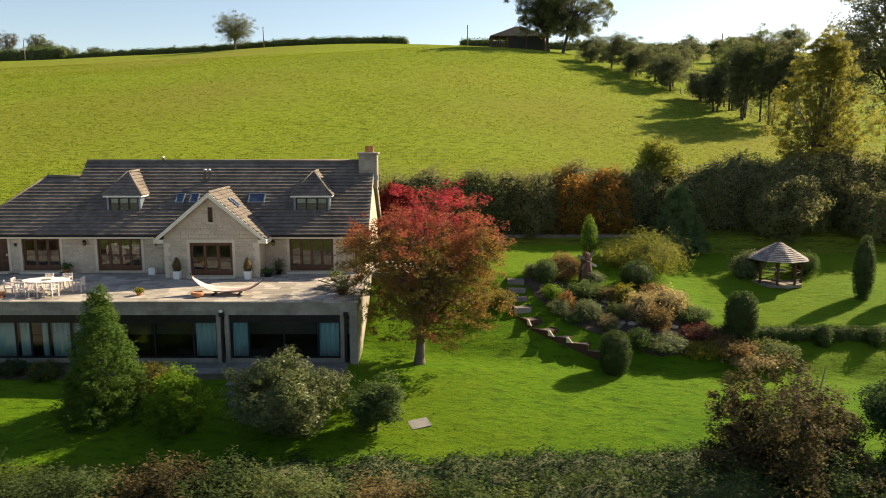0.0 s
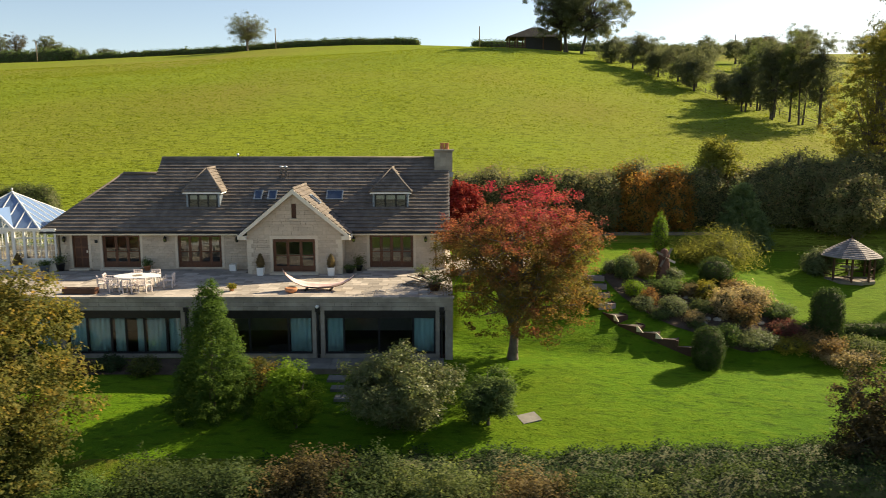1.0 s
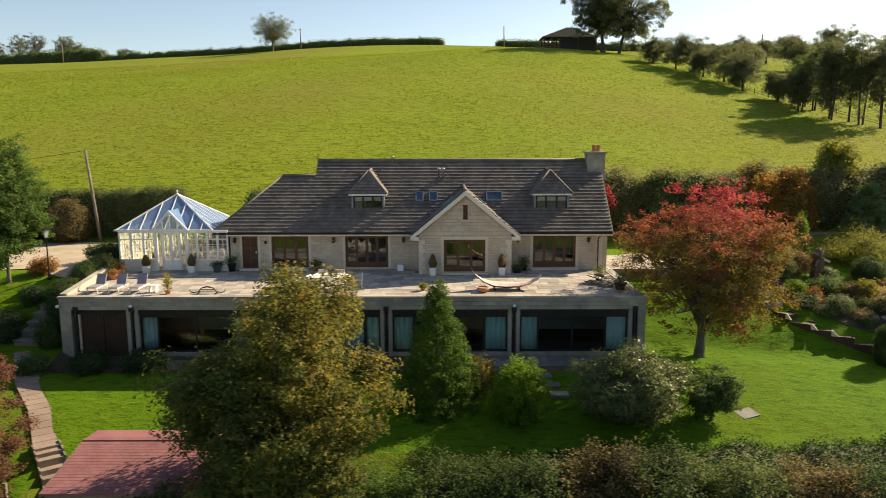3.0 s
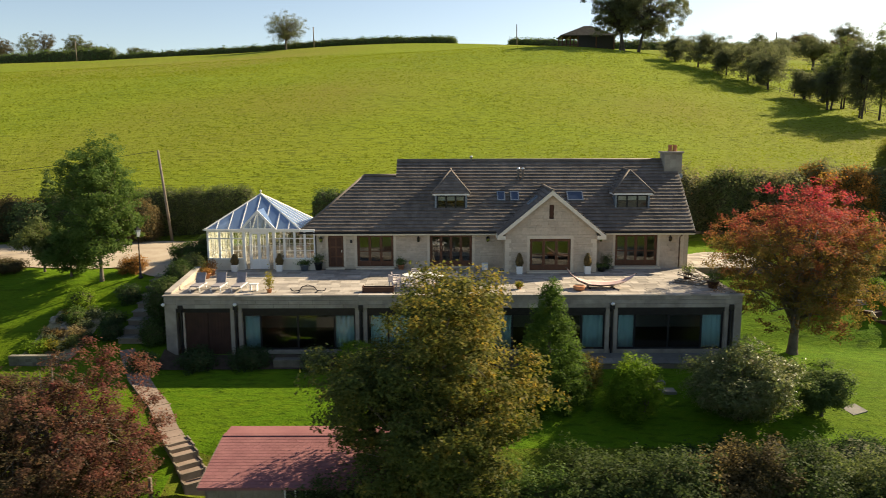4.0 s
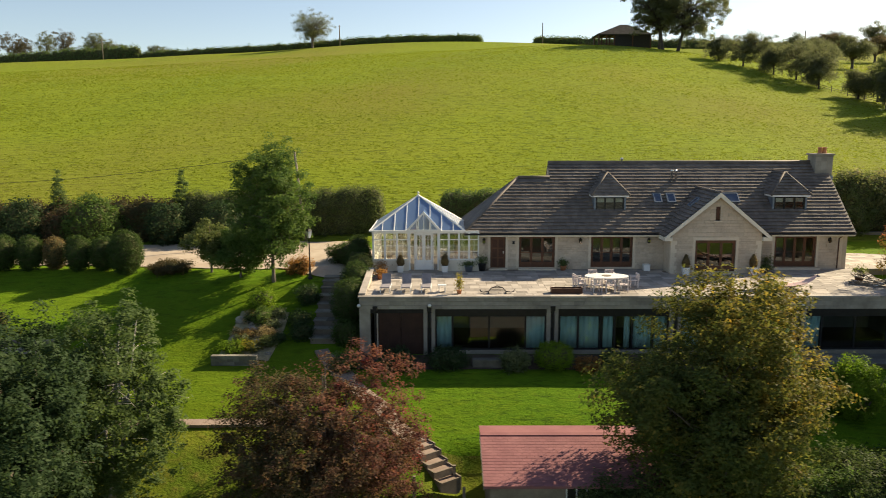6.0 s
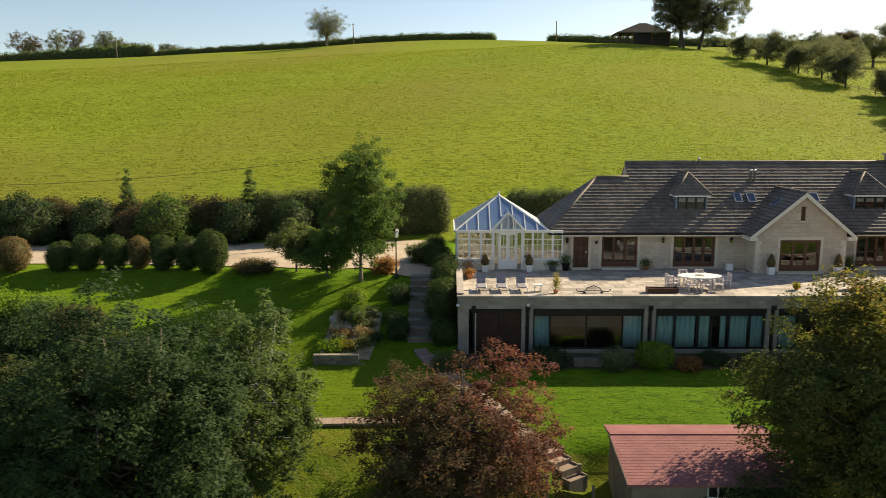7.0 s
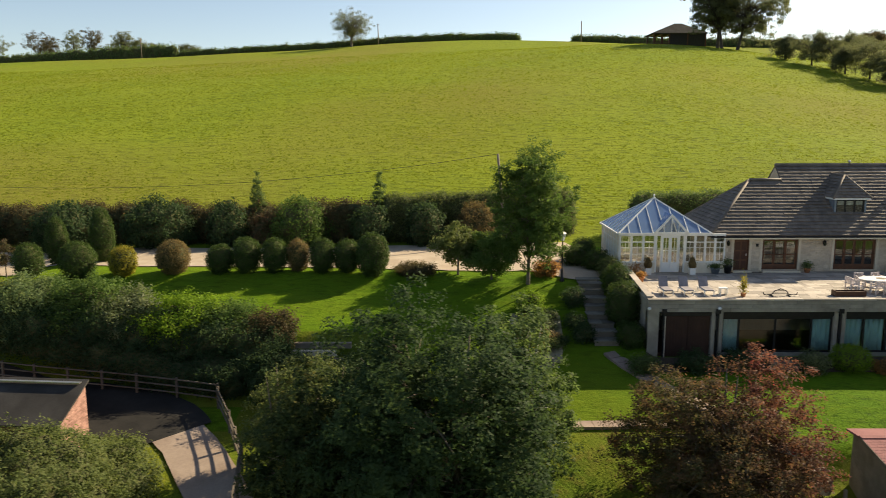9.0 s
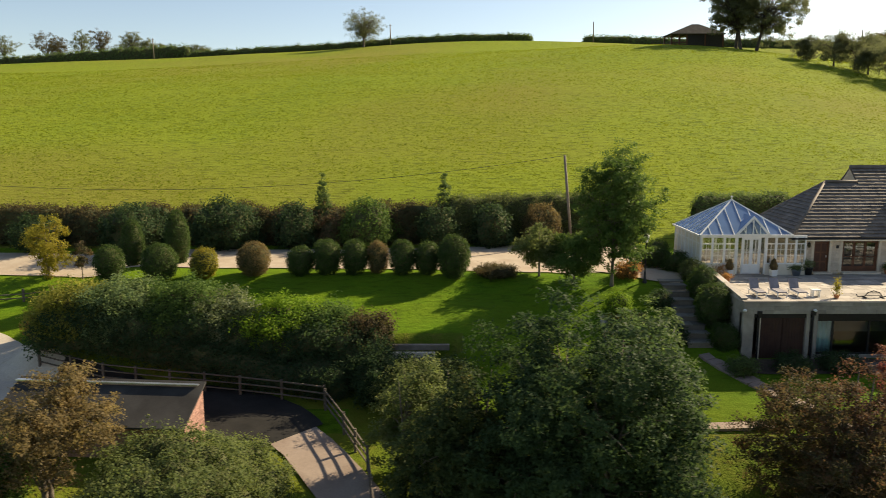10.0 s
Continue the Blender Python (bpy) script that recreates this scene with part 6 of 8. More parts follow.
part("wall", boxes((SX0 + 0.25, SX1 - 0.25, 24.55, 24.65, -4.0, -0.16)), GREYWOOD, shed)
boarding(SX0 + 0.25, SX1 - 0.25, 24.55, -4.0, -0.17, [(-27.3, -25.7)])
for x in (SX0 + 0.25, SX1 - 0.35):
    bm = bmesh.new()
    prism(bm, [(24.65, -4.0), (28.55, -4.0), (28.55, 0.34), (27.65, 0.42), (24.65, -0.1)], "x", x, x + 0.1)
    part("wall", bm, GREYWOOD, shed)
part("wall", boxes((SX0 + 0.25, SX1 - 0.25, 28.55, 28.65, -3.2, 0.34)), GREYWOOD, shed)
wnd = part("window", boxes((-27.3, -25.7, 24.5, 24.549, -1.2, -0.36)), BLACK, shed, "dark multi-pane shed window")
part("bars", boxes(*[(-27.3 + k * 0.39, -27.26 + k * 0.39, 24.47, 24.5, -1.2, -0.36) for k in range(5)], (-27.3, -25.7, 24.465, 24.47, -0.8, -0.76)), WHITE, wnd)
bm = bmesh.new()
prism(bm, [EAVE, RIDGE, BACK, (BACK[0], BACK[1] - 0.09), (RIDGE[0], RIDGE[1] - 0.1), (EAVE[0], EAVE[1] - 0.1)], "x", SX0, SX1)
rf = part("roof", bm, FELT, shed, "red felt shingle roof")
v = Vector((0, RIDGE[0] - EAVE[0], RIDGE[1] - EAVE[1]))
L = v.length
v.normalize()
tile_part("shingles", [tiled((SX0, EAVE[0] - 0.02, EAVE[1]), (1, 0, 0), v, Vector((0, -v.z, v.y)), L - 0.08, lambda q: (0, SX1 - SX0), gauge=0.2, width=0.33, thick=0.014, seed=3)], FELT, rf)
for x in (SX0 - 0.03, SX1):
    bm = bmesh.new()
    prism(bm, [(EAVE[0], EAVE[1] + 0.01), (RIDGE[0], RIDGE[1] + 0.01), (RIDGE[0], RIDGE[1] - 0.16), (EAVE[0], EAVE[1] - 0.16)], "x", x, x + 0.03)
    part("bargeboard", bm, GREYWOOD, rf)
part("ridge_cap", boxes((SX0, SX1, RIDGE[0] - 0.14, RIDGE[0] + 0.16, RIDGE[1] - 0.02, RIDGE[1] + 0.03)), FELT, rf)

bshed = thing("brick_shed", (-65.45, 30.4, -1), "small red brick outbuilding with a dark felt lean-to roof", "outbuilding")
bx0, bx1, by0, by1 = -74.5, -65.45, 28.2, 30.4
part("wall", boxes((bx0, bx1 - 0.22, by0 + 0.1, by0 + 0.3, -1.3, 0.95)), BRICK, bshed)
part("wall", boxes((bx0, bx1 - 0.22, by1 - 0.2, by1, -1.3, 1.9)), BRICK, bshed)
bm = bmesh.new()
prism(bm, [(by0 + 0.1, -1.3), (by1, -1.3), (by1, 1.98), (by0 + 0.1, 0.92)], "x", bx1 - 0.22, bx1 - 0.03)
ew = part("end_wall", bm, JOINT, bshed, "brick end wall with a sloping top")
rng = random.Random(9)
z, row = -1.3, 0
while z < 1.95:
    y = by0 + 0.1 - (0.11 if row % 2 else 0)
    while y < by1:
        a, b = max(y, by0 + 0.1), min(y + 0.215, by1)
        lim = by0 + 0.1 + (z + 0.07 - 0.92) * (by1 - by0 - 0.1) / 1.06
        a = max(a, lim)
        if b - a > 0.03:
            part("brick", boxes((bx1 - 0.04, bx1 + rng.uniform(-0.004, 0.004), a, b, z, z + 0.065)), BRICK, ew)
        y += 0.225
    z += 0.075
    row += 1
bm = bmesh.new()
prism(bm, [(by0 - 0.25, 0.82), (by1 + 0.15, 2.12), (by1 + 0.15, 2.04), (by0 - 0.25, 0.74)], "x", bx0 - 0.1, bx1 + 0.12)
rf = part("roof", bm, DARKFELT, bshed, "dark felt roof")
part("flashing", boxes((bx0 - 0.1, bx1 - 0.1, by1 - 0.3, by1 - 0.1, 2.04, 2.09)), METAL, rf, "bright metal strip along the top")
bshed.matrix_basis = bshed.matrix_basis @ Matrix.Rotation(radians(-5), 4, "Z")


def fence(pts, label, rails=3, h=1.15, gap=2.2):
    root = thing("fence", (*pts[0], ground(*pts[0])), label, "fence", "post and rail fences")
    P = [Vector((*p, 0)) for p in pts]
    for a, b in zip(P, P[1:]):
        n = max(1, round((b - a).length / gap))
        for k in range(n + 1):
            p = a.lerp(b, k / n)
            if k < n or b is P[-1]:
                g = ground(p.x, p.y)
                part("post", boxes((p.x - 0.06, p.x + 0.06, p.y - 0.06, p.y + 0.06, g - 0.2, g + h)), FENCEWOOD, root)
            if k < n:
                q = a.lerp(b, (k + 1) / n)
                for r in range(rails):
                    zz = h * (0.32 + 0.31 * r)
                    bm = bmesh.new()
                    tube(bm, [(p.x, p.y - 0.08, ground(p.x, p.y) + zz), (q.x, q.y - 0.08, ground(q.x, q.y) + zz)], [0.045, 0.045], 4)
                    part("rail", bm, FENCEWOOD, root)
    return root


fence([(-76.8, 36.9), (-71, 35.9), (-65, 34.9), (-60.3, 33.8)], "weathered three-rail wooden fence below the hedge")
fence([(-60.2, 33.4), (-58.9, 30.9), (-57.4, 27.6), (-56.6, 23)], "weathered wooden fence beside the concrete drive", gap=1.9)
fence([(-86.5, 45.5), (-81, 46.5)], "short wooden fence by the drive", rails=2, h=0.9)
fence([(48, 168), (54, 140), (62, 118)], "distant wire and post field fence", rails=2, h=1.2, gap=5)
fence([(9.6, 234.5), (14.6, 233.4)], "distant wooden pen fence beside the barn", rails=3, h=1.7, gap=2.5)
shelf = thing("timber_edging", (-56, 37.2, 1.2), "stacked dark timber sleepers at the lawn edge", "timber")
for k, (x0, x1, y, z) in enumerate(((-58.2, -54.2, 36.4, 0.9), (-57.6, -54.6, 36.75, 1.25), (-57.0, -53.8, 37.1, 1.6))):
    part("sleeper", boxes((x0, x1, y, y + 0.3, z, z + 0.3)), GREYWOOD if k != 1 else DRESSED, shelf)
for x in (-79.2, -78.4):
    g = ground(x, 41.2)
    b = thing("wheelie_bin", (x, 41.2, g), "dark wheeled bin beside the drive", "bin", "wheeled bins")
    bm = bmesh.new()
    prism(bm, [(x - 0.25, g + 0.08), (x + 0.25, g + 0.08), (x + 0.3, g + 1.0), (x - 0.3, g + 1.0)], "y", 40.9, 41.5)
    part("body", bm, BLACK, b)
    part("lid", boxes((x - 0.32, x + 0.32, 40.85, 41.55, g + 1.0, g + 1.07)), BLACK, b)
    for sx in (-0.25, 0.25):
        bm = bmesh.new()
        tube(bm, [(x + sx - 0.03, 41.5, g + 0.1), (x + sx + 0.03, 41.5, g + 0.1)], [0.1, 0.1], 10)
        part("wheel", bm, BLACK, b)

# lamp post
lp = thing("lamp_post", (-40.87, 45.1, 3.75), "black Victorian style lamp post with a white glazed lantern", "lamp post")
bm = bmesh.new()
lathe(bm, (-40.87, 45.1, 3.65), [(0.16, 0), (0.16, 0.2), (0.09, 0.3), (0.07, 0.8), (0.045, 0.9), (0.04, 2.75), (0.09, 2.78), (0.02, 2.84)], 10)
part("post", bm, BLACK, lp, smooth=True)
bm = bmesh.new()
lathe(bm, (-40.87, 45.1, 6.45), [(0.1, 0), (0.2, 0.45)], 4)
part("lantern_glass", bm, WHITE, lp, "white lantern glass")
bm = bmesh.new()
lathe(bm, (-40.87, 45.1, 6.9), [(0.24, 0), (0.1, 0.14), (0.05, 0.16), (0.02, 0.26)], 4)
part("lantern_roof", bm, BLACK, lp)


def pole(x, y, h, r=0.13, cross=True, group="telegraph poles"):
    g = ground(x, y)
    root = thing("telegraph_pole", (x, y, g), "plain weathered wooden telegraph pole", "telegraph pole", group)
    bm = bmesh.new()
    tube(bm, [(x, y, g - 0.3), (x - (0.75 if not cross and y < 100 else 0.12), y, g + h)], [r, r * 0.75], 8)
    part("post", bm, GREYWOOD, root, smooth=True)
    if cross:
        part("crossarm", boxes((x - 0.7, x + 0.5, y - 0.06, y + 0.06, g + h - 0.5, g + h - 0.36)), GREYWOOD, root)
    return root


pole(-43.55, 58.2, 7.4, cross=False)
wire = bmesh.new()
a, b = Vector((-44.3, 58.2, 11.6)), Vector((-104, 62, 9.8))
pts = []
for k in range(25):
    f = k / 24
    p = a.lerp(b, f)
    p.z -= 1.9 * 4 * f * (1 - f)
    pts.append(p)
tube(wire, pts, [0.02] * 25, 4)
tagged(part("overhead_wire", wire, WIRE), "thin black overhead wire sagging from the pole", "cable")
for x in (-79.5, 11, -186, 110):
    pole(x, 338 if x < 60 else 300, 9.0, 0.25, x < 0)

# gazebo
gaz = thing("gazebo", (23.75, 51.6, 2.4), "octagonal wooden garden gazebo with a grey shingled roof", "gazebo")
gx, gy, gz0 = 23.75, 51.6, ground(23.75, 51.6)
bm = bmesh.new()
lathe(bm, (gx, gy, gz0 - 0.15), [(1.72, 0), (1.72, 0.2), (1.7, 0.21)], 8)
part("deck", bm, GREYWOOD, gaz)
for k in range(8):
    a = (k + 0.5) * math.tau / 8
    x, y = gx + 1.55 * math.cos(a), gy + 1.55 * math.sin(a)
    part("post", boxes((x - 0.06, x + 0.06, y - 0.06, y + 0.06, gz0, gz0 + 1.78)), DARKWOOD, gaz)
    a2 = a + math.tau / 8
    if k not in (5,):
        for zz in (0.35, 0.85):
            bm = bmesh.new()
            tube(bm, [(x, y, gz0 + zz), (gx + 1.55 * math.cos(a2), gy + 1.55 * math.sin(a2), gz0 + zz)], [0.04, 0.04], 4)
            part("rail", bm, DARKWOOD, gaz)
rf = bmesh.new()
lathe(rf, (gx, gy, gz0 + 1.66), [(2.02, 0), (0.02, 1.2)], 8)
grf = part("roof", rf, SHINGLE, gaz, "grey weathered shingle roof")
ap = Vector((gx, gy, gz0 + 2.9))
for k in range(8):
    a0, a1 = k * math.tau / 8, (k + 1) * math.tau / 8
    p0, p1 = Vector((gx + 2.06 * math.cos(a0), gy + 2.06 * math.sin(a0), gz0 + 1.68)), Vector((gx + 2.06 * math.cos(a1), gy + 2.06 * math.sin(a1), gz0 + 1.68))
    mid = (p0 + p1) / 2
    U = (p1 - p0).normalized()
    Vv = (ap - mid)
    L = Vv.length
    Vv.normalize()
    Nn = U.cross(Vv)
    w = (p1 - p0).length
    tile_part("shingles", [tiled(p0, U, Vv, Nn, L - 0.03, lambda q: (w * q / L / 2, w - w * q / L / 2), gauge=0.19, width=0.22, thick=0.05, seed=60 + k)], SHINGLE, grf)
bm = bmesh.new()
lathe(bm, (gx, gy, gz0 + 2.86), [(0.08, 0), (0.05, 0.12), (0.01, 0.25)], 8)
part("finial", bm, DARKWOOD, gaz)
gt = thing("garden_table", (gx, gy, gz0 + 0.2), "round pale wooden table inside the gazebo", "table")
bm = bmesh.new()
lathe(bm, (gx, gy, gz0 + 0.17), [(0.25, 0), (0.06, 0.05), (0.06, 0.66)], 8)
part("pedestal", bm, GREYWOOD, gt)
bm = bmesh.new()
lathe(bm, (gx, gy, gz0 + 0.83), [(0.6, 0), (0.6, 0.04)], 16)
part("tabletop", bm, DRESSED, gt)

OLDWOOD = surface("reddish_old_wood", (0.11, 0.055, 0.036), (0.16, 0.085, 0.06), 3, 20, 0.9)
# wooden windmill ornament by the cypress
wm = thing("windmill_ornament", (9.4, 47.8, 3.2), "small brown wooden garden windmill with pale sails", "garden ornament")
wg = ground(9.4, 47.8)
bm = bmesh.new()
lathe(bm, (9.4, 47.8, wg - 0.1), [(0.5, 0), (0.48, 0.35), (0.32, 1.5), (0.38, 1.56), (0.36, 1.7), (0.2, 2.05), (0.03, 2.15)], 8)
part("tower", bm, OLDWOOD, wm)
for k in range(4):
    m = Matrix.Translation((9.4, 47.4, wg + 1.5)) @ Matrix.Rotation(radians(25 + 90 * k), 4, "Y")
    bm = bmesh.new()
    box(bm, -0.015, 0.015, -0.02, 0.02, 0, 0.7, m=m)
    box(bm, 0.015, 0.13, -0.01, 0.01, 0.25, 0.7, m=m)
    part("sail", bm, DRESSED if k == 1 else GREYWOOD, wm)

# barn on the hill
bg = 37.9
barn = thing("barn", (23, 237, bg), "open-sided dark timber barn with a hipped roof on the hill", "barn")
bm = bmesh.new()
lo = [(14.4, 232.6, 41.8), (31.6, 232.6, 41.8), (31.6, 241.4, 41.8), (14.4, 241.4, 41.8)]
hi = [(22.4, 237, 45.1), (24.6, 237, 45.1)]
rv = [bm.verts.new(p) for p in lo + hi] + [bm.verts.new((x, y, z + 0.22)) for x, y, z in lo + hi]
for k in (0, 6):
    for f in ((0, 1, 5, 4), (1, 2, 5), (2, 3, 4, 5), (3, 0, 4)):
        bm.faces.new([rv[q + k] for q in f])
for a, b in ((0, 1), (1, 2), (2, 3), (3, 0)):
    bm.faces.new((rv[a], rv[b], rv[b + 6], rv[a + 6]))
# Dark felt colour stands in for the roof's backlit, shaded look.
part("roof", bm, DARKFELT, barn, "hipped roof, coloured dark as a backlit silhouette")
for x in (15.1, 17.5, 19.9, 25.5, 31.0):
    for y in (233.2, 240.8):
        part("post", boxes((x - 0.2, x + 0.2, y - 0.2, y + 0.2, bg - 1.5, 41.8)), DARKWOOD, barn)
    part("brace", boxes((x - 0.14, x + 0.14, 233.3, 240.7, 41.5, 41.79)), DARKWOOD, barn)
part("side_wall", boxes((20.1, 30.8, 233.1, 233.3, bg - 1.5, 41.75)), BLACK, barn, "dark boarded wall")
part("side_wall", boxes((30.8, 31.0, 233.4, 240.6, bg - 1.5, 41.75)), BLACK, barn, "dark boarded wall")
for z in (bg + 0.1, bg + 0.7, bg + 1.3):
    part("rail", boxes((15.3, 19.9, 233.14, 233.22, z, z + 0.28)), DARKWOOD, barn)

# ---- things on the terrace ----
T = TZ + 0.008


def planter(x, y, h=0.42, plant=0.75):
    """A white square planter with a small clipped cone."""
    root = thing("planter", (x, y, T), "white square planter with a small clipped evergreen", "planter", "white planters")
    bm = bmesh.new()
    prism(bm, [(x - 0.17, T), (x + 0.17, T), (x + 0.21, T + h), (x - 0.21, T + h)], "y", y - 0.2, y + 0.2)
    part("pot", bm, WHITE, root)
    part("soil", boxes((x - 0.18, x + 0.18, y - 0.18, y + 0.18, T + h, T + h + 0.02)), SOIL, root)
    rng = np.random.default_rng(int(abs(x) * 100))
    V, F = lumpy(rng, (x, y, T + h + plant * 0.5), (0.26, 0.26, plant * 0.55), 2, 0.12)
    V[:, :2] = np.array([x, y]) + (V[:, :2] - np.array([x, y])) * (1.25 - 0.75 * ((V[:, 2:] - T - h) / plant))
    P = on_faces(rng, V, F, 700) + rng.normal(size=(700, 3)) * 0.025
    LV, LF = leaf_blades(rng, P, 0.06)
    part("evergreen", quads_mesh("evergreen", np.concatenate([V, LV]), F, LF + len(V)), LEAF_BROWN, root)
    return root


for x, y in ((-35.0, 45.95), (-32.05, 45.95), (-16.42, 44.85), (-12.05, 44.85)):
    planter(x, y, 0.44 if y > 45 else 0.5, 0.7 if y > 45 else 0.8)
tagged(part("white_pot", boxes((-18.75, -18.35, 46.2, 46.6, T, T + 0.42)), WHITE), "plain white square pot against the wall", "planter")

table = thing("patio_table", (-22.4, 40.9, T), "oval white garden table with a dark centre", "table")
bm = bmesh.new()
ring = [(1.3 * math.cos(k * math.tau / 28), 0.8 * math.sin(k * math.tau / 28)) for k in range(28)]
prism(bm, [(-22.4 + a, 40.9 + b) for a, b in ring], "z", T + 0.7, T + 0.74)
part("tabletop", bm, WHITE, table)
bm = bmesh.new()
lathe(bm, (-22.4, 40.9, T + 0.742), [(0.28, 0), (0.28, 0.012), (0.02, 0.02)], 14)
part("centre_plate", bm, GREYWOOD, table)
for sx in (-0.8, 0.8):
    for sy in (-0.4, 0.4):
        part("leg", boxes((-22.4 + sx - 0.04, -22.4 + sx + 0.04, 40.9 + sy - 0.04, 40.9 + sy + 0.04, T, T + 0.7)), WHITE, table)


def chair(at):
    """A white garden armchair facing +y, built at the origin of its Empty."""
    root = thing("garden_chair", at, "white slatted garden armchair at the oval table", "chair", "chairs round the patio table")
    x, y, z = at
    part("seat", boxes((x - 0.25, x + 0.25, y - 0.24, y + 0.24, z + 0.4, z + 0.44)), PLASTIC, root)
    part("back_frame", boxes((x - 0.27, x - 0.22, y - 0.3, y - 0.25, z + 0.4, z + 0.84), (x + 0.22, x + 0.27, y - 0.3, y - 0.25, z + 0.4, z + 0.84), (x - 0.22, x + 0.22, y - 0.3, y - 0.25, z + 0.78, z + 0.84)), PLASTIC, root)
    for k in range(5):
        a = x - 0.18 + k * 0.085
        part("slat", boxes((a, a + 0.03, y - 0.29, y - 0.26, z + 0.44, z + 0.78)), PLASTIC, root)
    for sx in (-0.25, 0.25):
        for sy in (-0.24, 0.22):
            part("leg", boxes((x + sx - 0.025, x + sx + 0.025, y + sy - 0.025, y + sy + 0.025, z, z + (0.64 if sy > 0 else 0.4))), PLASTIC, root)
        part("armrest", boxes((x + sx - 0.035, x + sx + 0.035, y - 0.25, y + 0.26, z + 0.64, z + 0.67)), PLASTIC, root)
    return root


first = chair((-23.2, 39.75, T))
first.matrix_basis = pose(-23.2, 39.85, T, 0, 0, 8)
for x, y, r in ((-22.4, 39.75, -6), (-21.6, 39.9, -15), (-23.0, 42.05, 172), (-21.9, 42.1, 186), (-24.05, 41.0, -82), (-20.75, 41.2, 95), (-24.1, 40.3, -60)):
    copy_thing(first, pose(x, y, T, 0, 0, r))


SLING = surface("pale_grey_sling", (0.42, 0.4, 0.38), (0.5, 0.48, 0.45), 3, 30, 0.9, bumpy=0.1)


LILAC = surface("faded_grey_sling", (0.2, 0.185, 0.2), (0.27, 0.25, 0.27), 3, 30, 0.9, bumpy=0.1)


def lounger(x, y):
    root = thing("sun_lounger", (x, y, T), "white-framed sun lounger with a raised grey backrest", "sun lounger", "sun loungers on the terrace")
    part("frame", boxes((x - 0.3, x - 0.26, y - 0.9, y + 0.6, T + 0.26, T + 0.31), (x + 0.26, x + 0.3, y - 0.9, y + 0.6, T + 0.26, T + 0.31)), WHITE, root)
    part("mattress", boxes((x - 0.255, x + 0.255, y - 0.82, y + 0.3, T + 0.3, T + 0.36)), LILAC, root)
    m = Matrix.Translation((x, y + 0.3, T + 0.34)) @ Matrix.Rotation(radians(60), 4, "X")
    bm = bmesh.new()
    box(bm, -0.27, 0.27, 0, 0.62, -0.03, 0.05, m=m)
    part("backrest", bm, LILAC, root, "grey sling backrest")
    for sx in (-0.27, 0.27):
        for sy in (-0.75, 0.45):
            part("leg", boxes((x + sx - 0.02, x + sx + 0.02, y + sy - 0.02, y + sy + 0.02, T, T + 0.26)), WHITE, root)


for x in (-35.5, -34.3, -33.12):
    lounger(x, 40.3)
st = thing("side_table", (-32.2, 39.9, T), "small low white side table by the loungers", "side table")
part("tabletop", boxes((-32.45, -31.95, 39.7, 40.1, T + 0.38, T + 0.42)), WHITE, st)
for sx in (-32.4, -32.04):
    part("leg", boxes((sx, sx + 0.04, 39.72, 40.08, T, T + 0.38)), WHITE, st)

arch = thing("iron_arch", (-29.0, 39.5, T), "low black wrought-iron plant rack with curled ends", "garden ornament")
bm = bmesh.new()
tube(bm, [(-30.0, 39.5, T + 0.22), (-29.95, 39.5, T + 0.1), (-29.8, 39.5, T + 0.06), (-29.5, 39.5, T + 0.1), (-29.35, 39.5, T + 0.3), (-29.0, 39.5, T + 0.42), (-28.65, 39.5, T + 0.3), (-28.5, 39.5, T + 0.1), (-28.2, 39.5, T + 0.06), (-28.05, 39.5, T + 0.1), (-28.0, 39.5, T + 0.22)], [0.03] * 11, 6)
part("bow", bm, BLACK, arch)
for z in (0.12, 0.22, 0.32):
    w = 0.5 - z * 0.55
    part("bar", boxes((-29.0 - w, -29.0 + w, 39.48, 39.52, T + z, T + z + 0.025)), BLACK, arch)
for x in (-29.5, -28.5):
    part("foot", boxes((x - 0.03, x + 0.03, 39.3, 39.7, T, T + 0.06)), BLACK, arch)
trough = thing("wooden_trough", (-25.0, 39.55, T), "low brown wooden trough planter", "planter")
part("side", boxes((-25.9, -24.1, 39.3, 39.35, T, T + 0.3)), DARKWOOD, trough)
part("side", boxes((-25.9, -24.1, 39.75, 39.8, T, T + 0.3)), DARKWOOD, trough)
part("end", boxes((-25.9, -25.85, 39.35, 39.75, T, T + 0.34)), DARKWOOD, trough)
part("end", boxes((-24.15, -24.1, 39.35, 39.75, T, T + 0.34)), DARKWOOD, trough)
part("soil", boxes((-25.85, -24.15, 39.35, 39.75, T, T + 0.24)), SOIL, trough)

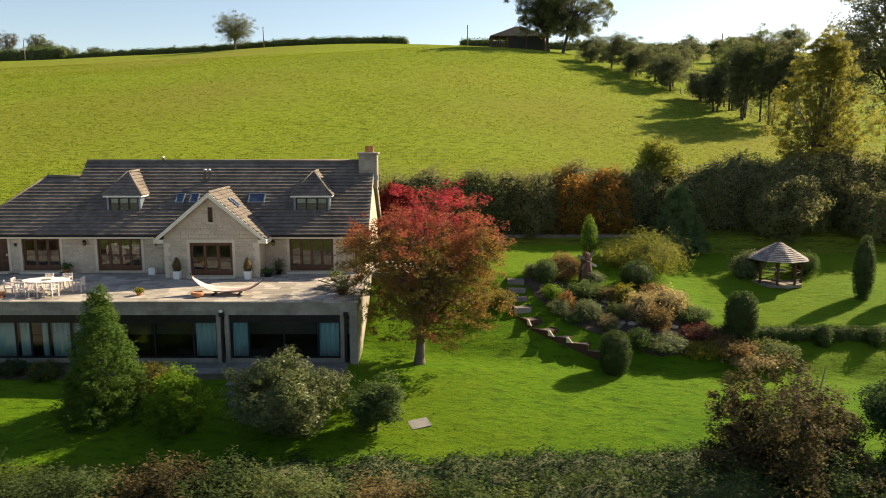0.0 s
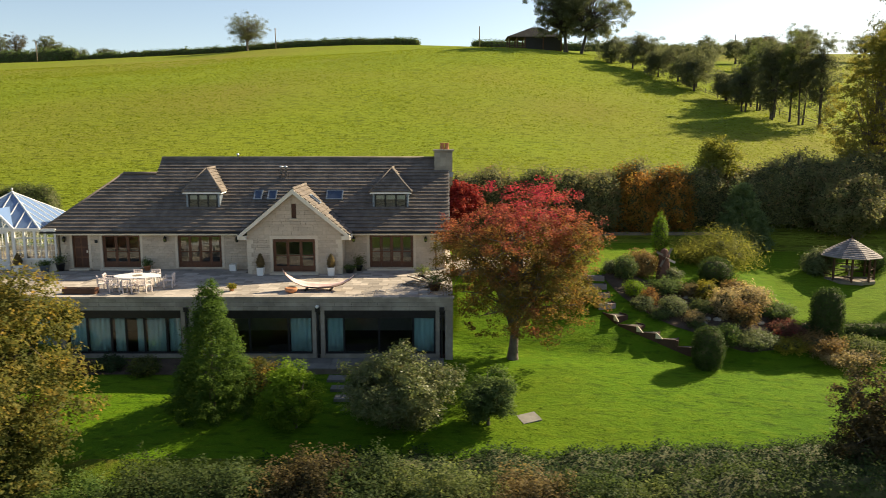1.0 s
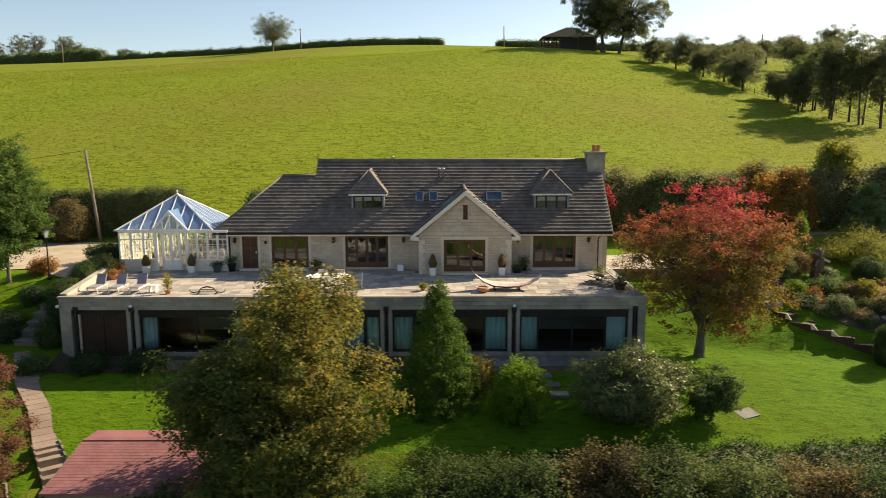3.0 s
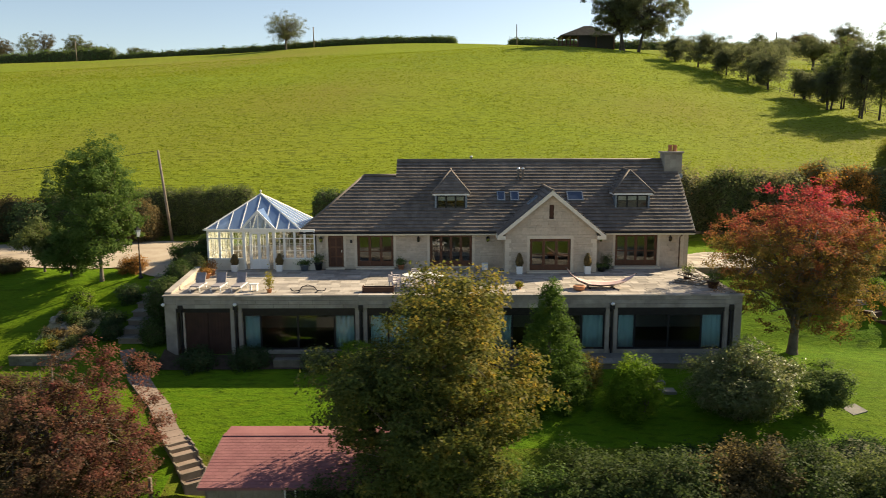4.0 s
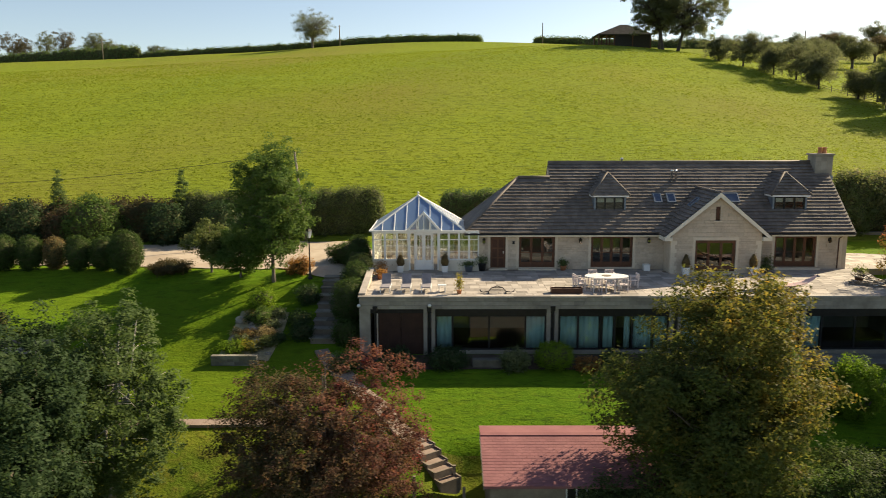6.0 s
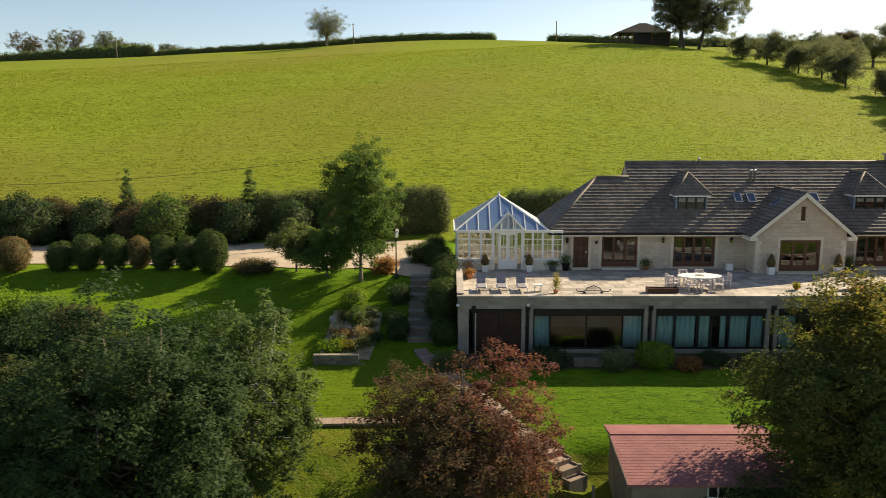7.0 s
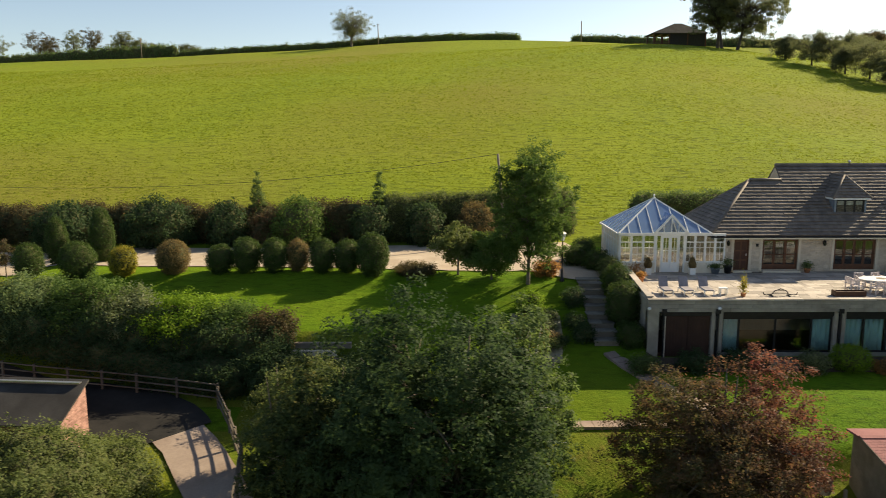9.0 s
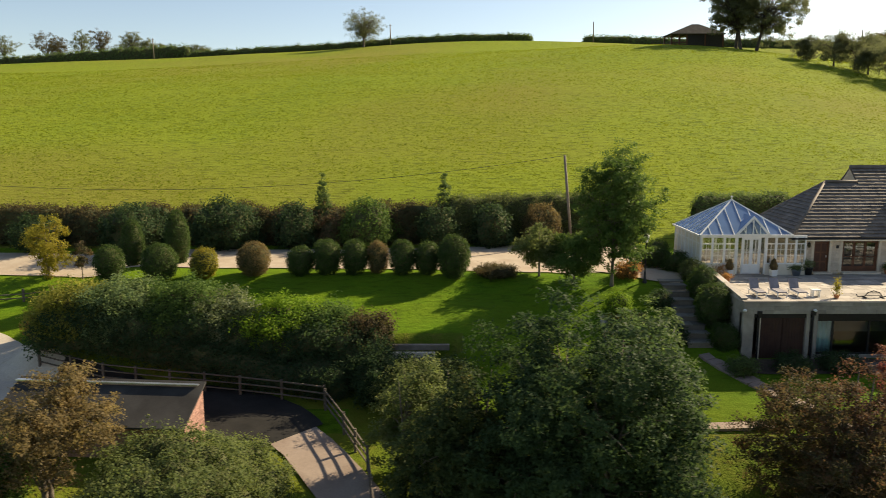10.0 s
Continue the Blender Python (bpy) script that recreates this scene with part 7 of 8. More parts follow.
# hammock on a bowed stand
ham = thing("hammock", (-12.1, 40.5, T), "cream striped hammock slung from a bowed wooden stand", "hammock")
bm = bmesh.new()
HP = [(-14.15, 1.22), (-13.9, 0.82), (-13.45, 0.42), (-12.85, 0.16), (-12.1, 0.09), (-11.4, 0.13), (-10.8, 0.3), (-10.35, 0.56), (-10.05, 0.86)]
tube(bm, [(x, 40.5, T + z) for x, z in HP], [0.032] * len(HP), 6)
part("bow", bm, BLACK, ham)
for x in (-12.8, -11.4):
    part("foot", boxes((x - 0.06, x + 0.06, 40.1, 40.9, T, T + 0.06)), BLACK, ham)
vs, n = [], 24
for k in range(n + 1):
    f = k / n
    x = -14.08 + 3.98 * f
    w = 0.04 + 0.55 * math.sin(math.pi * f) ** 0.7
    zz = T + 0.05 + float(np.interp(x, [q[0] for q in HP], [q[1] for q in HP])) * 0.96 - 0.01 * math.sin(math.pi * f)
    for j in range(7):
        g = j / 6 * 2 - 1
        vs.append((x, 40.5 + g * w, zz + 0.16 * g * g * math.sin(math.pi * f) + 0.02 * math.sin(9 * f + 5 * g)))
fs = [(k * 7 + j, k * 7 + j + 1, (k + 1) * 7 + j + 1, (k + 1) * 7 + j) for k in range(n) for j in range(6)]
ham_cloth = part("cloth", quads_mesh("cloth", vs, fs), surface("hammock_cloth", (0.6, 0.4, 0.37), (0.67, 0.5, 0.46), 3, 30, 0.9, bumpy=0.1), ham, "pinkish cream cloth", smooth=True)
sol = ham_cloth.modifiers.new("thickness", "SOLIDIFY")
sol.thickness = 0.008
bm = bmesh.new()
lathe(bm, (-13.5, 39.75, T), [(0.12, 0), (0.3, 0.08), (0.36, 0.22), (0.3, 0.3), (0.26, 0.26)], 14)
tagged(part("terracotta_bowl", bm, TERRACOTTA, smooth=True), "round terracotta bowl on the paving", "pot")


def pot(x, y, r, h, mat, plant_mat, ph, label, seed):
    root = thing("potted_plant", (x, y, T), label, "potted plant")
    bm = bmesh.new()
    lathe(bm, (x, y, T), [(r * 0.7, 0), (r, h * 0.9), (r * 1.1, h * 0.92), (r * 1.1, h), (r * 0.85, h)], 12)
    part("pot", bm, mat, root, smooth=True)
    rng = np.random.default_rng(seed)
    P = np.array([x, y, T + h]) + rng.normal(size=(420, 3)) * np.array([r * 0.75, r * 0.75, ph * 0.28]) + np.array([0, 0, ph * 0.42])
    V, F = leaf_blades(rng, P, 0.1)
    part("foliage", quads_mesh("foliage", V, F), plant_mat, root)
    bm = bmesh.new()
    for k in range(5):
        tube(bm, [(x, y, T + h * 0.8), (x + rng.normal() * r * 0.5, y + rng.normal() * r * 0.5, T + h + ph * 0.7)], [0.015, 0.006], 4)
    part("stems", bm, BARK, root)


pot(-36.15, 44.6, 0.3, 0.35, TERRACOTTA, LEAF_RUST, 0.7, "terracotta pot with a rust-coloured plant", 3)
pot(-36.1, 43.6, 0.25, 0.3, TERRACOTTA, LEAF_RUST, 0.35, "terracotta pot with a faded rust plant", 4)
pot(-31.2, 39.4, 0.16, 0.2, TERRACOTTA, LEAF_YELLOW, 1.1, "tall thin yellow-green plant in a small pot", 5)
pot(-30.45, 46.1, 0.3, 0.4, LEAD, LEAF_DARK, 0.3, "blue-green glazed pot by the house wall", 6)
pot(-29.55, 46.3, 0.28, 0.5, BLACK, LEAF_DARK, 0.55, "dark pot with an evergreen by the side door", 7)
pot(-24.1, 46.5, 0.22, 0.3, TERRACOTTA, LEAF_DARK, 0.45, "small potted shrub against the house wall", 8)
pot(-10.5, 46.4, 0.22, 0.32, BLACK, LEAF_OLIVE, 0.7, "thin potted shrub against the house wall", 9)
pot(-11.0, 45.6, 0.3, 0.3, BLACK, LEAF_DARK, 0.2, "low dark pot near the bay corner", 10)
pot(-15.0 - 1.9, 40.2, 0.14, 0.15, TERRACOTTA, LEAF_YELLOW, 0.25, "small yellow-green plant at the terrace edge", 12)
pot(-6.3, 42.8, 0.3, 0.4, DARKWOOD, LEAF_OLIVE, 0.6, "wooden tub with an untidy olive-green plant", 13)
pot(-5.6, 40.4, 0.35, 0.4, DARKWOOD, LEAF_DARK, 0.6, "wooden tub with a dark leafy plant", 14)


def folded_lounger(x, y, z, turn, tilt):
    """A folded slatted lounger lying on others."""
    root = thing("folded_lounger", (x, y, z), "folded weathered wooden lounger with pale slats, stacked on the terrace", "sun lounger", "folded loungers at the terrace end")
    m = Matrix.Translation((x, y, z)) @ Matrix.Rotation(radians(turn), 4, "Z") @ Matrix.Rotation(radians(tilt), 4, "X")
    for sx in (-0.3, 0.26):
        bm = bmesh.new()
        box(bm, sx, sx + 0.04, -0.85, 0.85, 0, 0.06, m=m)
        part("rail", bm, GREYWOOD, root)
    for k in range(11):
        bm = bmesh.new()
        box(bm, -0.255, 0.255, -0.82 + k * 0.15, -0.73 + k * 0.15, 0.03, 0.055, m=m)
        part("slat", bm, GREYWOOD if k % 3 else SLING, root)


folded_lounger(-6.6, 41.7, T + 0.02, 62, 0)
folded_lounger(-6.5, 41.75, T + 0.1, 48, 0)
folded_lounger(-6.35, 41.9, T + 0.3, 70, 13)
folded_lounger(-5.9, 42.3, T + 0.35, 35, 24)
folded_lounger(-5.7, 41.3, T + 0.2, 100, -16)

# ---- trees ----
def gz(x, y, d=0.0):
    return (x, y, ground(x, y) + d)


tree("tree", gz(-1.3, 39.2), 9.0, (-0.8, 39.6, 5.9), (5.7, 4.9, 4.8), LEAF_MAPLE, "spreading maple in red and russet autumn leaf on the lawn", 56, 84000, 0.11, 0.28, 0.16, 11, clump=0.34, openness=0.72)
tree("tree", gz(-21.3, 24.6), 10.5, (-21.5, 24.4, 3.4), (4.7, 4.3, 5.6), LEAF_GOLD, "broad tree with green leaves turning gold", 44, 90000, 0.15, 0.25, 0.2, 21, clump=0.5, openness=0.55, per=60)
tree("conifer", gz(-16.1, 33.5), 5.7, (-16.0, 33.5, 2.72), (2.15, 2.05, 3.1), LEAF_CONIFER, "bright green pyramid conifer in front of the terrace", 90, 48000, 0.12, 0.14, 0.3, 31, "cone", clump=0.22, openness=0.1, slim=0.4)
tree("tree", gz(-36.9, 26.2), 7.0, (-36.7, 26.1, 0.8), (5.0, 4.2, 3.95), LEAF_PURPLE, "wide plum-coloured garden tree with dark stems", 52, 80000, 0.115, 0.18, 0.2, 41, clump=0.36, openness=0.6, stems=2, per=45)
tree("tree", gz(-48.8, 22.4), 11.0, (-48.7, 22.4, 2.3), (4.7, 4.6, 6.5), LEAF_SHADE, "large dense dark green tree above the lower drive", 76, 110000, 0.15, 0.28, 0.2, 51, clump=0.46, openness=0.55, stems=2, per=55)
tree("tree", gz(-53.4, 23.0), 8.0, (-53.3, 23.0, 1.2), (2.9, 2.6, 4.9), LEAF_HOLM, "spiky dark tree with yellowing tips above the lower drive", 60, 46000, 0.15, 0.16, 0.2, 54, "tall", clump=0.38, openness=0.6, stems=2, per=45)
tree("tree", gz(-46.2, 26.5), 9.0, (-45.6, 26.5, 1.9), (3.0, 2.6, 5.6), LEAF_DARK, "slender tree with pale silvery stems beside the dense tree", 60, 46000, 0.14, 0.09, 0.45, 53, "tall", clump=0.36, openness=0.45, stems=3, bark=PALEBARK, per=45)
tree("tree", gz(-55.4, 27.6), 5.4, (-55.2, 27.6, 1.0), (2.2, 2.0, 3.2), LEAF_OLIVE, "thin shrubby tree with yellowing tips", 26, 20000, 0.12, 0.1, 0.2, 52, clump=0.36, openness=0.6, stems=2, per=40)
tree("tree", gz(-43.15, 44.6), 8.9, (-43.1, 44.5, 8.7), (3.1, 2.8, 4.2), LEAF_GREEN, "upright green garden tree beside the gravel drive", 76, 42000, 0.14, 0.12, 0.16, 61, "tall", clump=0.36, openness=0.65, per=34)
tree("tree", gz(-45.5, 45.4), 3.8, (-45.5, 45.4, 5.6), (1.9, 1.7, 1.75), LEAF_GREEN, "small airy green tree beside the drive", 34, 19000, 0.13, 0.07, 0.3, 62, clump=0.32, openness=0.5, per=32)
tree("tree", gz(-47.7, 46.3), 3.9, (-47.7, 46.3, 5.9), (1.8, 1.6, 1.8), LEAF_OLIVE, "small yellowing green tree beside the drive", 34, 19000, 0.13, 0.07, 0.3, 63, clump=0.32, openness=0.5, per=32)
tree("tree", gz(13.9, 28.2), 6.6, (14.1, 28.2, 0.7), (3.9, 3.3, 3.9), LEAF_DUSK, "brown-leaved autumn tree at the lawn's edge", 40, 56000, 0.13, 0.18, 0.2, 71, clump=0.36, openness=0.5, stems=2, per=45)
tree("tree", gz(19.4, 29.0), 6.0, (19.6, 29.0, 0.6), (2.7, 2.4, 3.1), LEAF_SHADE, "dark green tree at the lawn's edge", 24, 26000, 0.12, 0.18, 0.2, 72, clump=0.36, openness=0.4, per=40)
tree("tree", gz(-69.5, 24.0), 7.0, (-69.4, 24.0, 2.6), (2.9, 2.6, 3.2), LEAF_BROWN, "straggling brownish tree by the brick outbuilding", 18, 20000, 0.12, 0.15, 0.2, 73, clump=0.32, openness=0.45, stems=2)
tree("tree", gz(34.2, 67.5), 17.5, (34.3, 67.5, 11.7), (5.6, 4.8, 10.6), LEAF_POPLAR, "tall feathery yellow-olive poplar behind the garden", 190, 110000, 0.15, 0.17, 0.08, 81, "column", clump=0.34, openness=0.55, stems=7, per=30)
tree("tree", gz(57.5, 96), 31, (57.5, 96, 24), (9.5, 7, 13), LEAF_HAZY, "tall dark sparse tree above the valley", 60, 36000, 0.3, 0.5, 0.3, 82, clump=0.9, openness=0.75, bark=DARKBARK)
tree("tree", gz(39.5, 64.5), 9, (40, 64, 9), (4, 3.5, 5), LEAF_OLIVE, "olive-green tree behind the gazebo lawn", 16, 12000, 0.22, 0.2, 0.2, 83, clump=0.5)
tree("tree", gz(-3.05, 32.2), 2.9, (-3.1, 32.3, ground(-3, 32.3) + 1.3), (1.45, 1.35, 1.5), LEAF_DARK, "small round-headed dark green tree on the lawn", 26, 20000, 0.1, 0.07, 0.25, 89, clump=0.28, openness=0.45, per=40)
tree("conifer", gz(18.9, 59.0), 4.9, (18.9, 59.0, 6.0), (2.7, 2.3, 2.75), LEAF_SPRAY, "spreading blue-green conifer at the back of the lawn", 70, 26000, 0.16, 0.12, 0.3, 84, "cone", clump=0.35)
tree("tree", gz(-83.2, 50.2), 5.2, (-83.2, 50.2, 5.9), (2.1, 2.0, 2.6), LEAF_YELLOW, "small yellow autumn tree beside the drive", 14, 9000, 0.13, 0.09, 0.3, 85, clump=0.3, openness=0.5)
tree("tree", gz(-80.4, 49.6), 3.0, (-80.4, 49.6, 4.9), (0.9, 0.9, 1.4), LEAF_PURPLE, "slender young tree with red leaves", 8, 1800, 0.12, 0.04, 0.3, 86, clump=0.2, openness=0.6)
tree("tree", gz(-4.0, 58.5), 6.0, (-3.8, 58.6, 7.5), (1.9, 1.8, 1.9), LEAF_RED, "crimson autumn tree behind the house corner", 26, 12000, 0.17, 0.12, 0.3, 87, clump=0.4, openness=0.5)
tree("tree", gz(18.4, 63.5), 7.5, (18.4, 63.4, 9.3), (2.3, 2.0, 3.6), LEAF_FEATHER, "yellow-green tree rising over the boundary hedge", 40, 18000, 0.18, 0.14, 0.25, 88, "tall", clump=0.42)
# treeline down the right side of the field
for k, (x, y, h, w) in enumerate(((53.0, 139.2, 13, 2.9), (53.0, 132.9, 14.5, 2.8), (51.6, 130.4, 14, 2.7), (54.6, 129.5, 16, 3.0), (55.6, 127.5, 16.5, 2.9), (58.0, 125.4, 15.5, 3.0), (53.4, 144, 11, 3.0), (49.6, 137, 8, 2.8))):
    g = ground(x, y)
    tree("tree", (x, y, g), h, (x, y, g + h * 0.55), (w * 1.1, w, h * 0.5), LEAF_HAZY if k % 3 else LEAF_OLIVE, "tall slender hedgerow tree with bare lower trunk", 38, 14000, 0.24, 0.15, 0.35, 200 + k, "tall", clump=0.65, openness=0.72, stems=2, bark=DARKBARK, group="hedgerow trees down the field")
for k, (x, y, h, w) in enumerate(((37.1, 190.8, 6.0, 2.6), (41.0, 184.5, 8.6, 4.4), (44.6, 181.5, 8.2, 3.8), (44.9, 176.0, 6.5, 2.8), (48.0, 171.0, 9.2, 4.0), (50.5, 166.0, 9.4, 4.0), (48.6, 161.5, 7.6, 3.6), (51.6, 151.0, 6.0, 2.6), (53.6, 147.5, 7.6, 3.2))):
    g = ground(x, y)
    tree("tree", (x, y, g), h, (x, y, g + h * 0.53), (w * 1.5, w * 1.2, h * 0.52), LEAF_HAZY, "low thorn tree along the field edge", 30, 9500, 0.28, 0.2, 0.25, 230 + k, clump=0.8, openness=0.6, bark=DARKBARK, group="thorn trees along the field edge")
for k, (x, y, h, cx, up, R) in enumerate(((30.0, 216, 20, 27.2, 12.2, (10.2, 7.5, 9.6)), (33.8, 214, 21, 37.6, 10.8, (11.4, 8, 11)), (30, 219.5, 21, 30.5, 12, (7.5, 7, 9.5)))):
    g = ground(x, y)
    tree("tree", (x, y, g), h, (cx, y, g + up), R, LEAF_HAZY, "big dark tree beside the hilltop barn", 90, 20000, 0.4, 0.45, 0.25, 260 + k, clump=1.1, openness=0.85, per=32, bark=DARKBARK, group="trees beside the barn")
g = ground(-91, 333)
tree("tree", (-91, 333, g), 16.5, (-91, 333, g + 9.2), (10.8, 9, 7.6), LEAF_HAZY, "lone half-bare tree on the skyline", 80, 17000, 0.3, 0.5, 0.2, 270, clump=1.3, openness=0.6)
for k, (x, y, h, w) in enumerate(((-250, 470, 21, 8), (-275, 480, 23, 9), (-262, 490, 17, 8), (-296, 500, 22, 9), (-312, 500, 18, 9), (-222, 450, 13, 7), (-235, 455, 15, 7), (-330, 520, 22, 12), (-200, 440, 12, 8), (-360, 520, 20, 12), (-171, 420, 8, 10), (-150, 400, 8, 8), (138, 300, 13, 6), (125, 310, 9, 7), (150, 280, 11, 9), (95, 260, 8, 6), (110, 250, 9, 7), (75, 230, 9, 6), (84, 215, 10, 7), (170, 250, 14, 9))):
    g = ground(x, y)
    tree("tree", (x, y, g), h, (x, y, g + h * 0.6), (w, w * 0.8, h * 0.42), (LEAF_HAZY, LEAF_DUSK, LEAF_HAZY)[k % 3], "distant hedgerow tree on the skyline", 30, 8000, 0.42, 0.4, 0.2, 280 + k, clump=1.3, openness=0.45, bark=DARKBARK, group="distant skyline trees")

# ---- hedges ----
hedge("hedge", [(-175, 352), (-130, 348), (-60, 344), (-16, 342)], 3, 3.0, LEAF_DARK, "dark hedge along the brow of the hill", 26, 0.5, 3, 0.3, 0.18)
hedge("hedge", [(-420, 420), (-300, 388), (-175, 352)], 3.5, 5.6, LEAF_DARK, "distant hedge running down the skyline", 14, 0.65, 4, 0.3, 0.25)
hedge("hedge", [(8, 345), (60, 340), (140, 320)], 3, 3.2, LEAF_DARK, "distant dark hedge beyond the brow", 14, 0.6, 5, 0.3, 0.22)
hedge("hedge", [(-106, 60.5), (-90, 60.0), (-72, 59.4), (-54, 59.4)], 2.6, 3.9, LEAF_DUSK, "tall clipped boundary hedge with russet tops", 330, 0.17, 6, 0.2, 0.16, heights=[2.5, 2.8, 2.6, 2.9, 2.7, 3.1])
hedge("hedge", [(-54, 59.4), (-46, 60.6), (-37.5, 61.6)], 2.2, 3.6, LEAF_OLIVE, "clipped hedge of olive green leaves along the boundary", 330, 0.13, 7, 0.1, 0.1)
hedge("hedge", [(-32.4, 61.5), (-24, 61.8)], 2.2, 3.2, LEAF_DARK, "dark clipped hedge behind the house", 260, 0.14, 8, 0.1, 0.1)
hedge("hedge", [(-8, 61.6), (4, 62.0), (12, 62.6), (20, 63)], 3.2, 4.4, LEAF_WILD, "mixed autumn boundary hedge in green, russet and orange", 420, 0.18, 9, 0.34, 0.3, heights=[4.2, 4.4, 3.9, 4.5, 4.2])
hedge("hedge", [(20, 63.5), (30, 64.5), (46, 66)], 5.0, 5.0, LEAF_WILD, "tall dark overgrown hedge behind the lawn", 480, 0.18, 10, 0.36, 0.34, heights=[4.2, 4.9, 5.0, 4.4])
hedge("hedge", [(-76.6, 38.3), (-72, 37.7), (-68.5, 37.2), (-64, 36.4), (-59.2, 35.5)], 2.6, 1.5, LEAF_SHADE, "dark undergrowth on the bank behind the fence", 800, 0.12, 13, 0.3, 0.2)
for k, (x, y, r, h, m) in enumerate(((-57.3, 34.6, 1.6, 2.3, LEAF_SHADE), (-55.6, 33.4, 1.7, 2.4, LEAF_OLIVE), (-54.0, 34.6, 1.5, 1.7, LEAF_SHADE))):
    bush("shrub", gz(x, y), (r, r * 0.9, h / 1.88), m, "ragged shrub with yellowing tips beside the fence end", 0, 0.12, 660 + k, 0.45, 2.0, 0.22, "shrubs at the fence end", cover=1.5, sub=3)
hedge("hedge", [(-77.2, 38.2), (-70, 37.9), (-64, 37.7), (-57.4, 37.5)], 3.4, 2.9, LEAF_SHADE, "thick mixed hedge on the bank above the lower drive", 800, 0.13, 12, 0.28, 0.2, heights=[1.6, 2.2, 2.0, 1.8, 1.3])
for k, (x, y, r, h, m) in enumerate(((-75.2, 38.3, 2.0, 2.7, LEAF_FEATHER), (-72.4, 38.3, 2.2, 2.9, LEAF_SPRAY), (-69.2, 38.2, 1.9, 3.0, LEAF_GREEN), (-66.6, 38.1, 2.0, 2.4, LEAF_SILVER), (-63.6, 37.9, 2.1, 2.3, LEAF_BRIGHT), (-60.8, 37.8, 1.6, 2.1, LEAF_GREEN), (-58.6, 37.6, 1.4, 1.9, LEAF_DUSK))):
    bush("shrub", gz(x, y), (r, r * 0.85, h / 1.88), m, "shaggy overgrown shrub on the bank above the drive", 0, 0.13, 640 + k, 0.4, 2.2, 0.2, "shrubs on the bank", cover=1.6, sub=3)
FRONT = [(-25.3, 24.6, 2.0, 0.8, LEAF_FRONT), (-17.8, 24.0, 1.9, 1.2, LEAF_GREEN), (-15.4, 24.4, 1.8, 1.6, LEAF_FRONT), (-13.1, 24.0, 2.0, 1.9, LEAF_FRONT), (-11.0, 24.3, 1.5, 1.5, LEAF_BROWN), (-9.5, 24.0, 1.2, 2.0, LEAF_DUSK),
         (-7.8, 24.1, 1.7, 1.9, LEAF_FRONT), (-5.1, 24.0, 1.8, 1.5, LEAF_OLIVE), (-2.2, 24.1, 1.9, 1.5, LEAF_BROWN), (0.4, 24.4, 1.6, 1.2, LEAF_FRONT), (2.8, 25.0, 1.5, 0.5, LEAF_OLIVE)]
for k, (x, y, r, top, m) in enumerate(FRONT):
    top -= 0.95
    g = ground(x, y)
    bush("shrub", (x, y, g), (r, r * 0.9, (top - g) / 1.88), m, "overgrown leafy shrub along the foot of the garden", 0, 0.11, 600 + k, 0.5, 2.2, 0.2, "shrubs along the foot of the garden", cover=1.5, sub=3)
hedge("hedge", [(3, 25.6), (9, 26), (20, 27)], 2.6, 2.0, LEAF_FRONT, "low dark shrubs on the bank", 700, 0.12, 15, 0.35, 0.22)
hedge("hedge", [(-13, 28.1), (-5, 28.5), (3, 29.2), (12, 30.6), (17, 31.4)], 2.7, 0.5, LEAF_SHADE, "ground-covering leafy growth on the bank below the lawn", 800, 0.12, 16, 0.4, 0.14)
hedge("hedge", [(16.5, 43.3), (22, 43.3), (30, 43.2)], 0.9, 0.42, LEAF_YEW, "low clipped dark edging hedge below the bank", 300, 0.08, 17, 0.1, 0.05)
# ---- clipped bushes and shrubs ----
ROW = [(-77.0, 46.6, 0.92, 2.2, LEAF_YEW), (-73.4, 46.2, 1.12, 2.3, LEAF_YEW), (-70.5, 46.6, 0.87, 1.85, LEAF_YELLOW), (-67.2, 46.9, 1.03, 2.15, LEAF_BROWN), (-64.0, 47.1, 0.9, 1.8, LEAF_YEW),
       (-62.2, 47.1, 0.92, 2.3, LEAF_YEW), (-60.3, 47.1, 0.86, 2.2, LEAF_YEW), (-58.75, 47.4, 0.72, 2.05, LEAF_BROWN), (-57.0, 47.1, 0.86, 2.2, LEAF_YEW), (-55.3, 47.1, 0.84, 2.1, LEAF_YEW), (-53.5, 46.5, 1.06, 2.75, LEAF_YEW)]
for k, (x, y, r, h, m) in enumerate(ROW):
    bush("clipped_bush", gz(x, y), (r, r, h / 1.88), m, {LEAF_YEW: "neatly clipped rounded dark green bush beside the drive", LEAF_YELLOW: "clipped rounded golden bush beside the drive", LEAF_BROWN: "clipped rounded bronze bush beside the drive"}[m],
         2600, 0.08, 300 + k, 0.09, 2.1, 0.035, "clipped bushes along the drive", "clipped bush", 0.03)
bush("clipped_bush", gz(9.45, 39.2), (0.76, 0.76, 1.24), LEAF_YEW, "upright clipped dark green yew on the lawn", 3600, 0.07, 320, 0.08, 2.6, 0.03, "", "clipped bush")
bush("clipped_bush", gz(17.75, 42.8), (0.83, 0.8, 1.62), LEAF_YEW, "large upright clipped yew beside the bank", 5200, 0.08, 321, 0.08, 3.0, 0.03, "", "clipped bush")
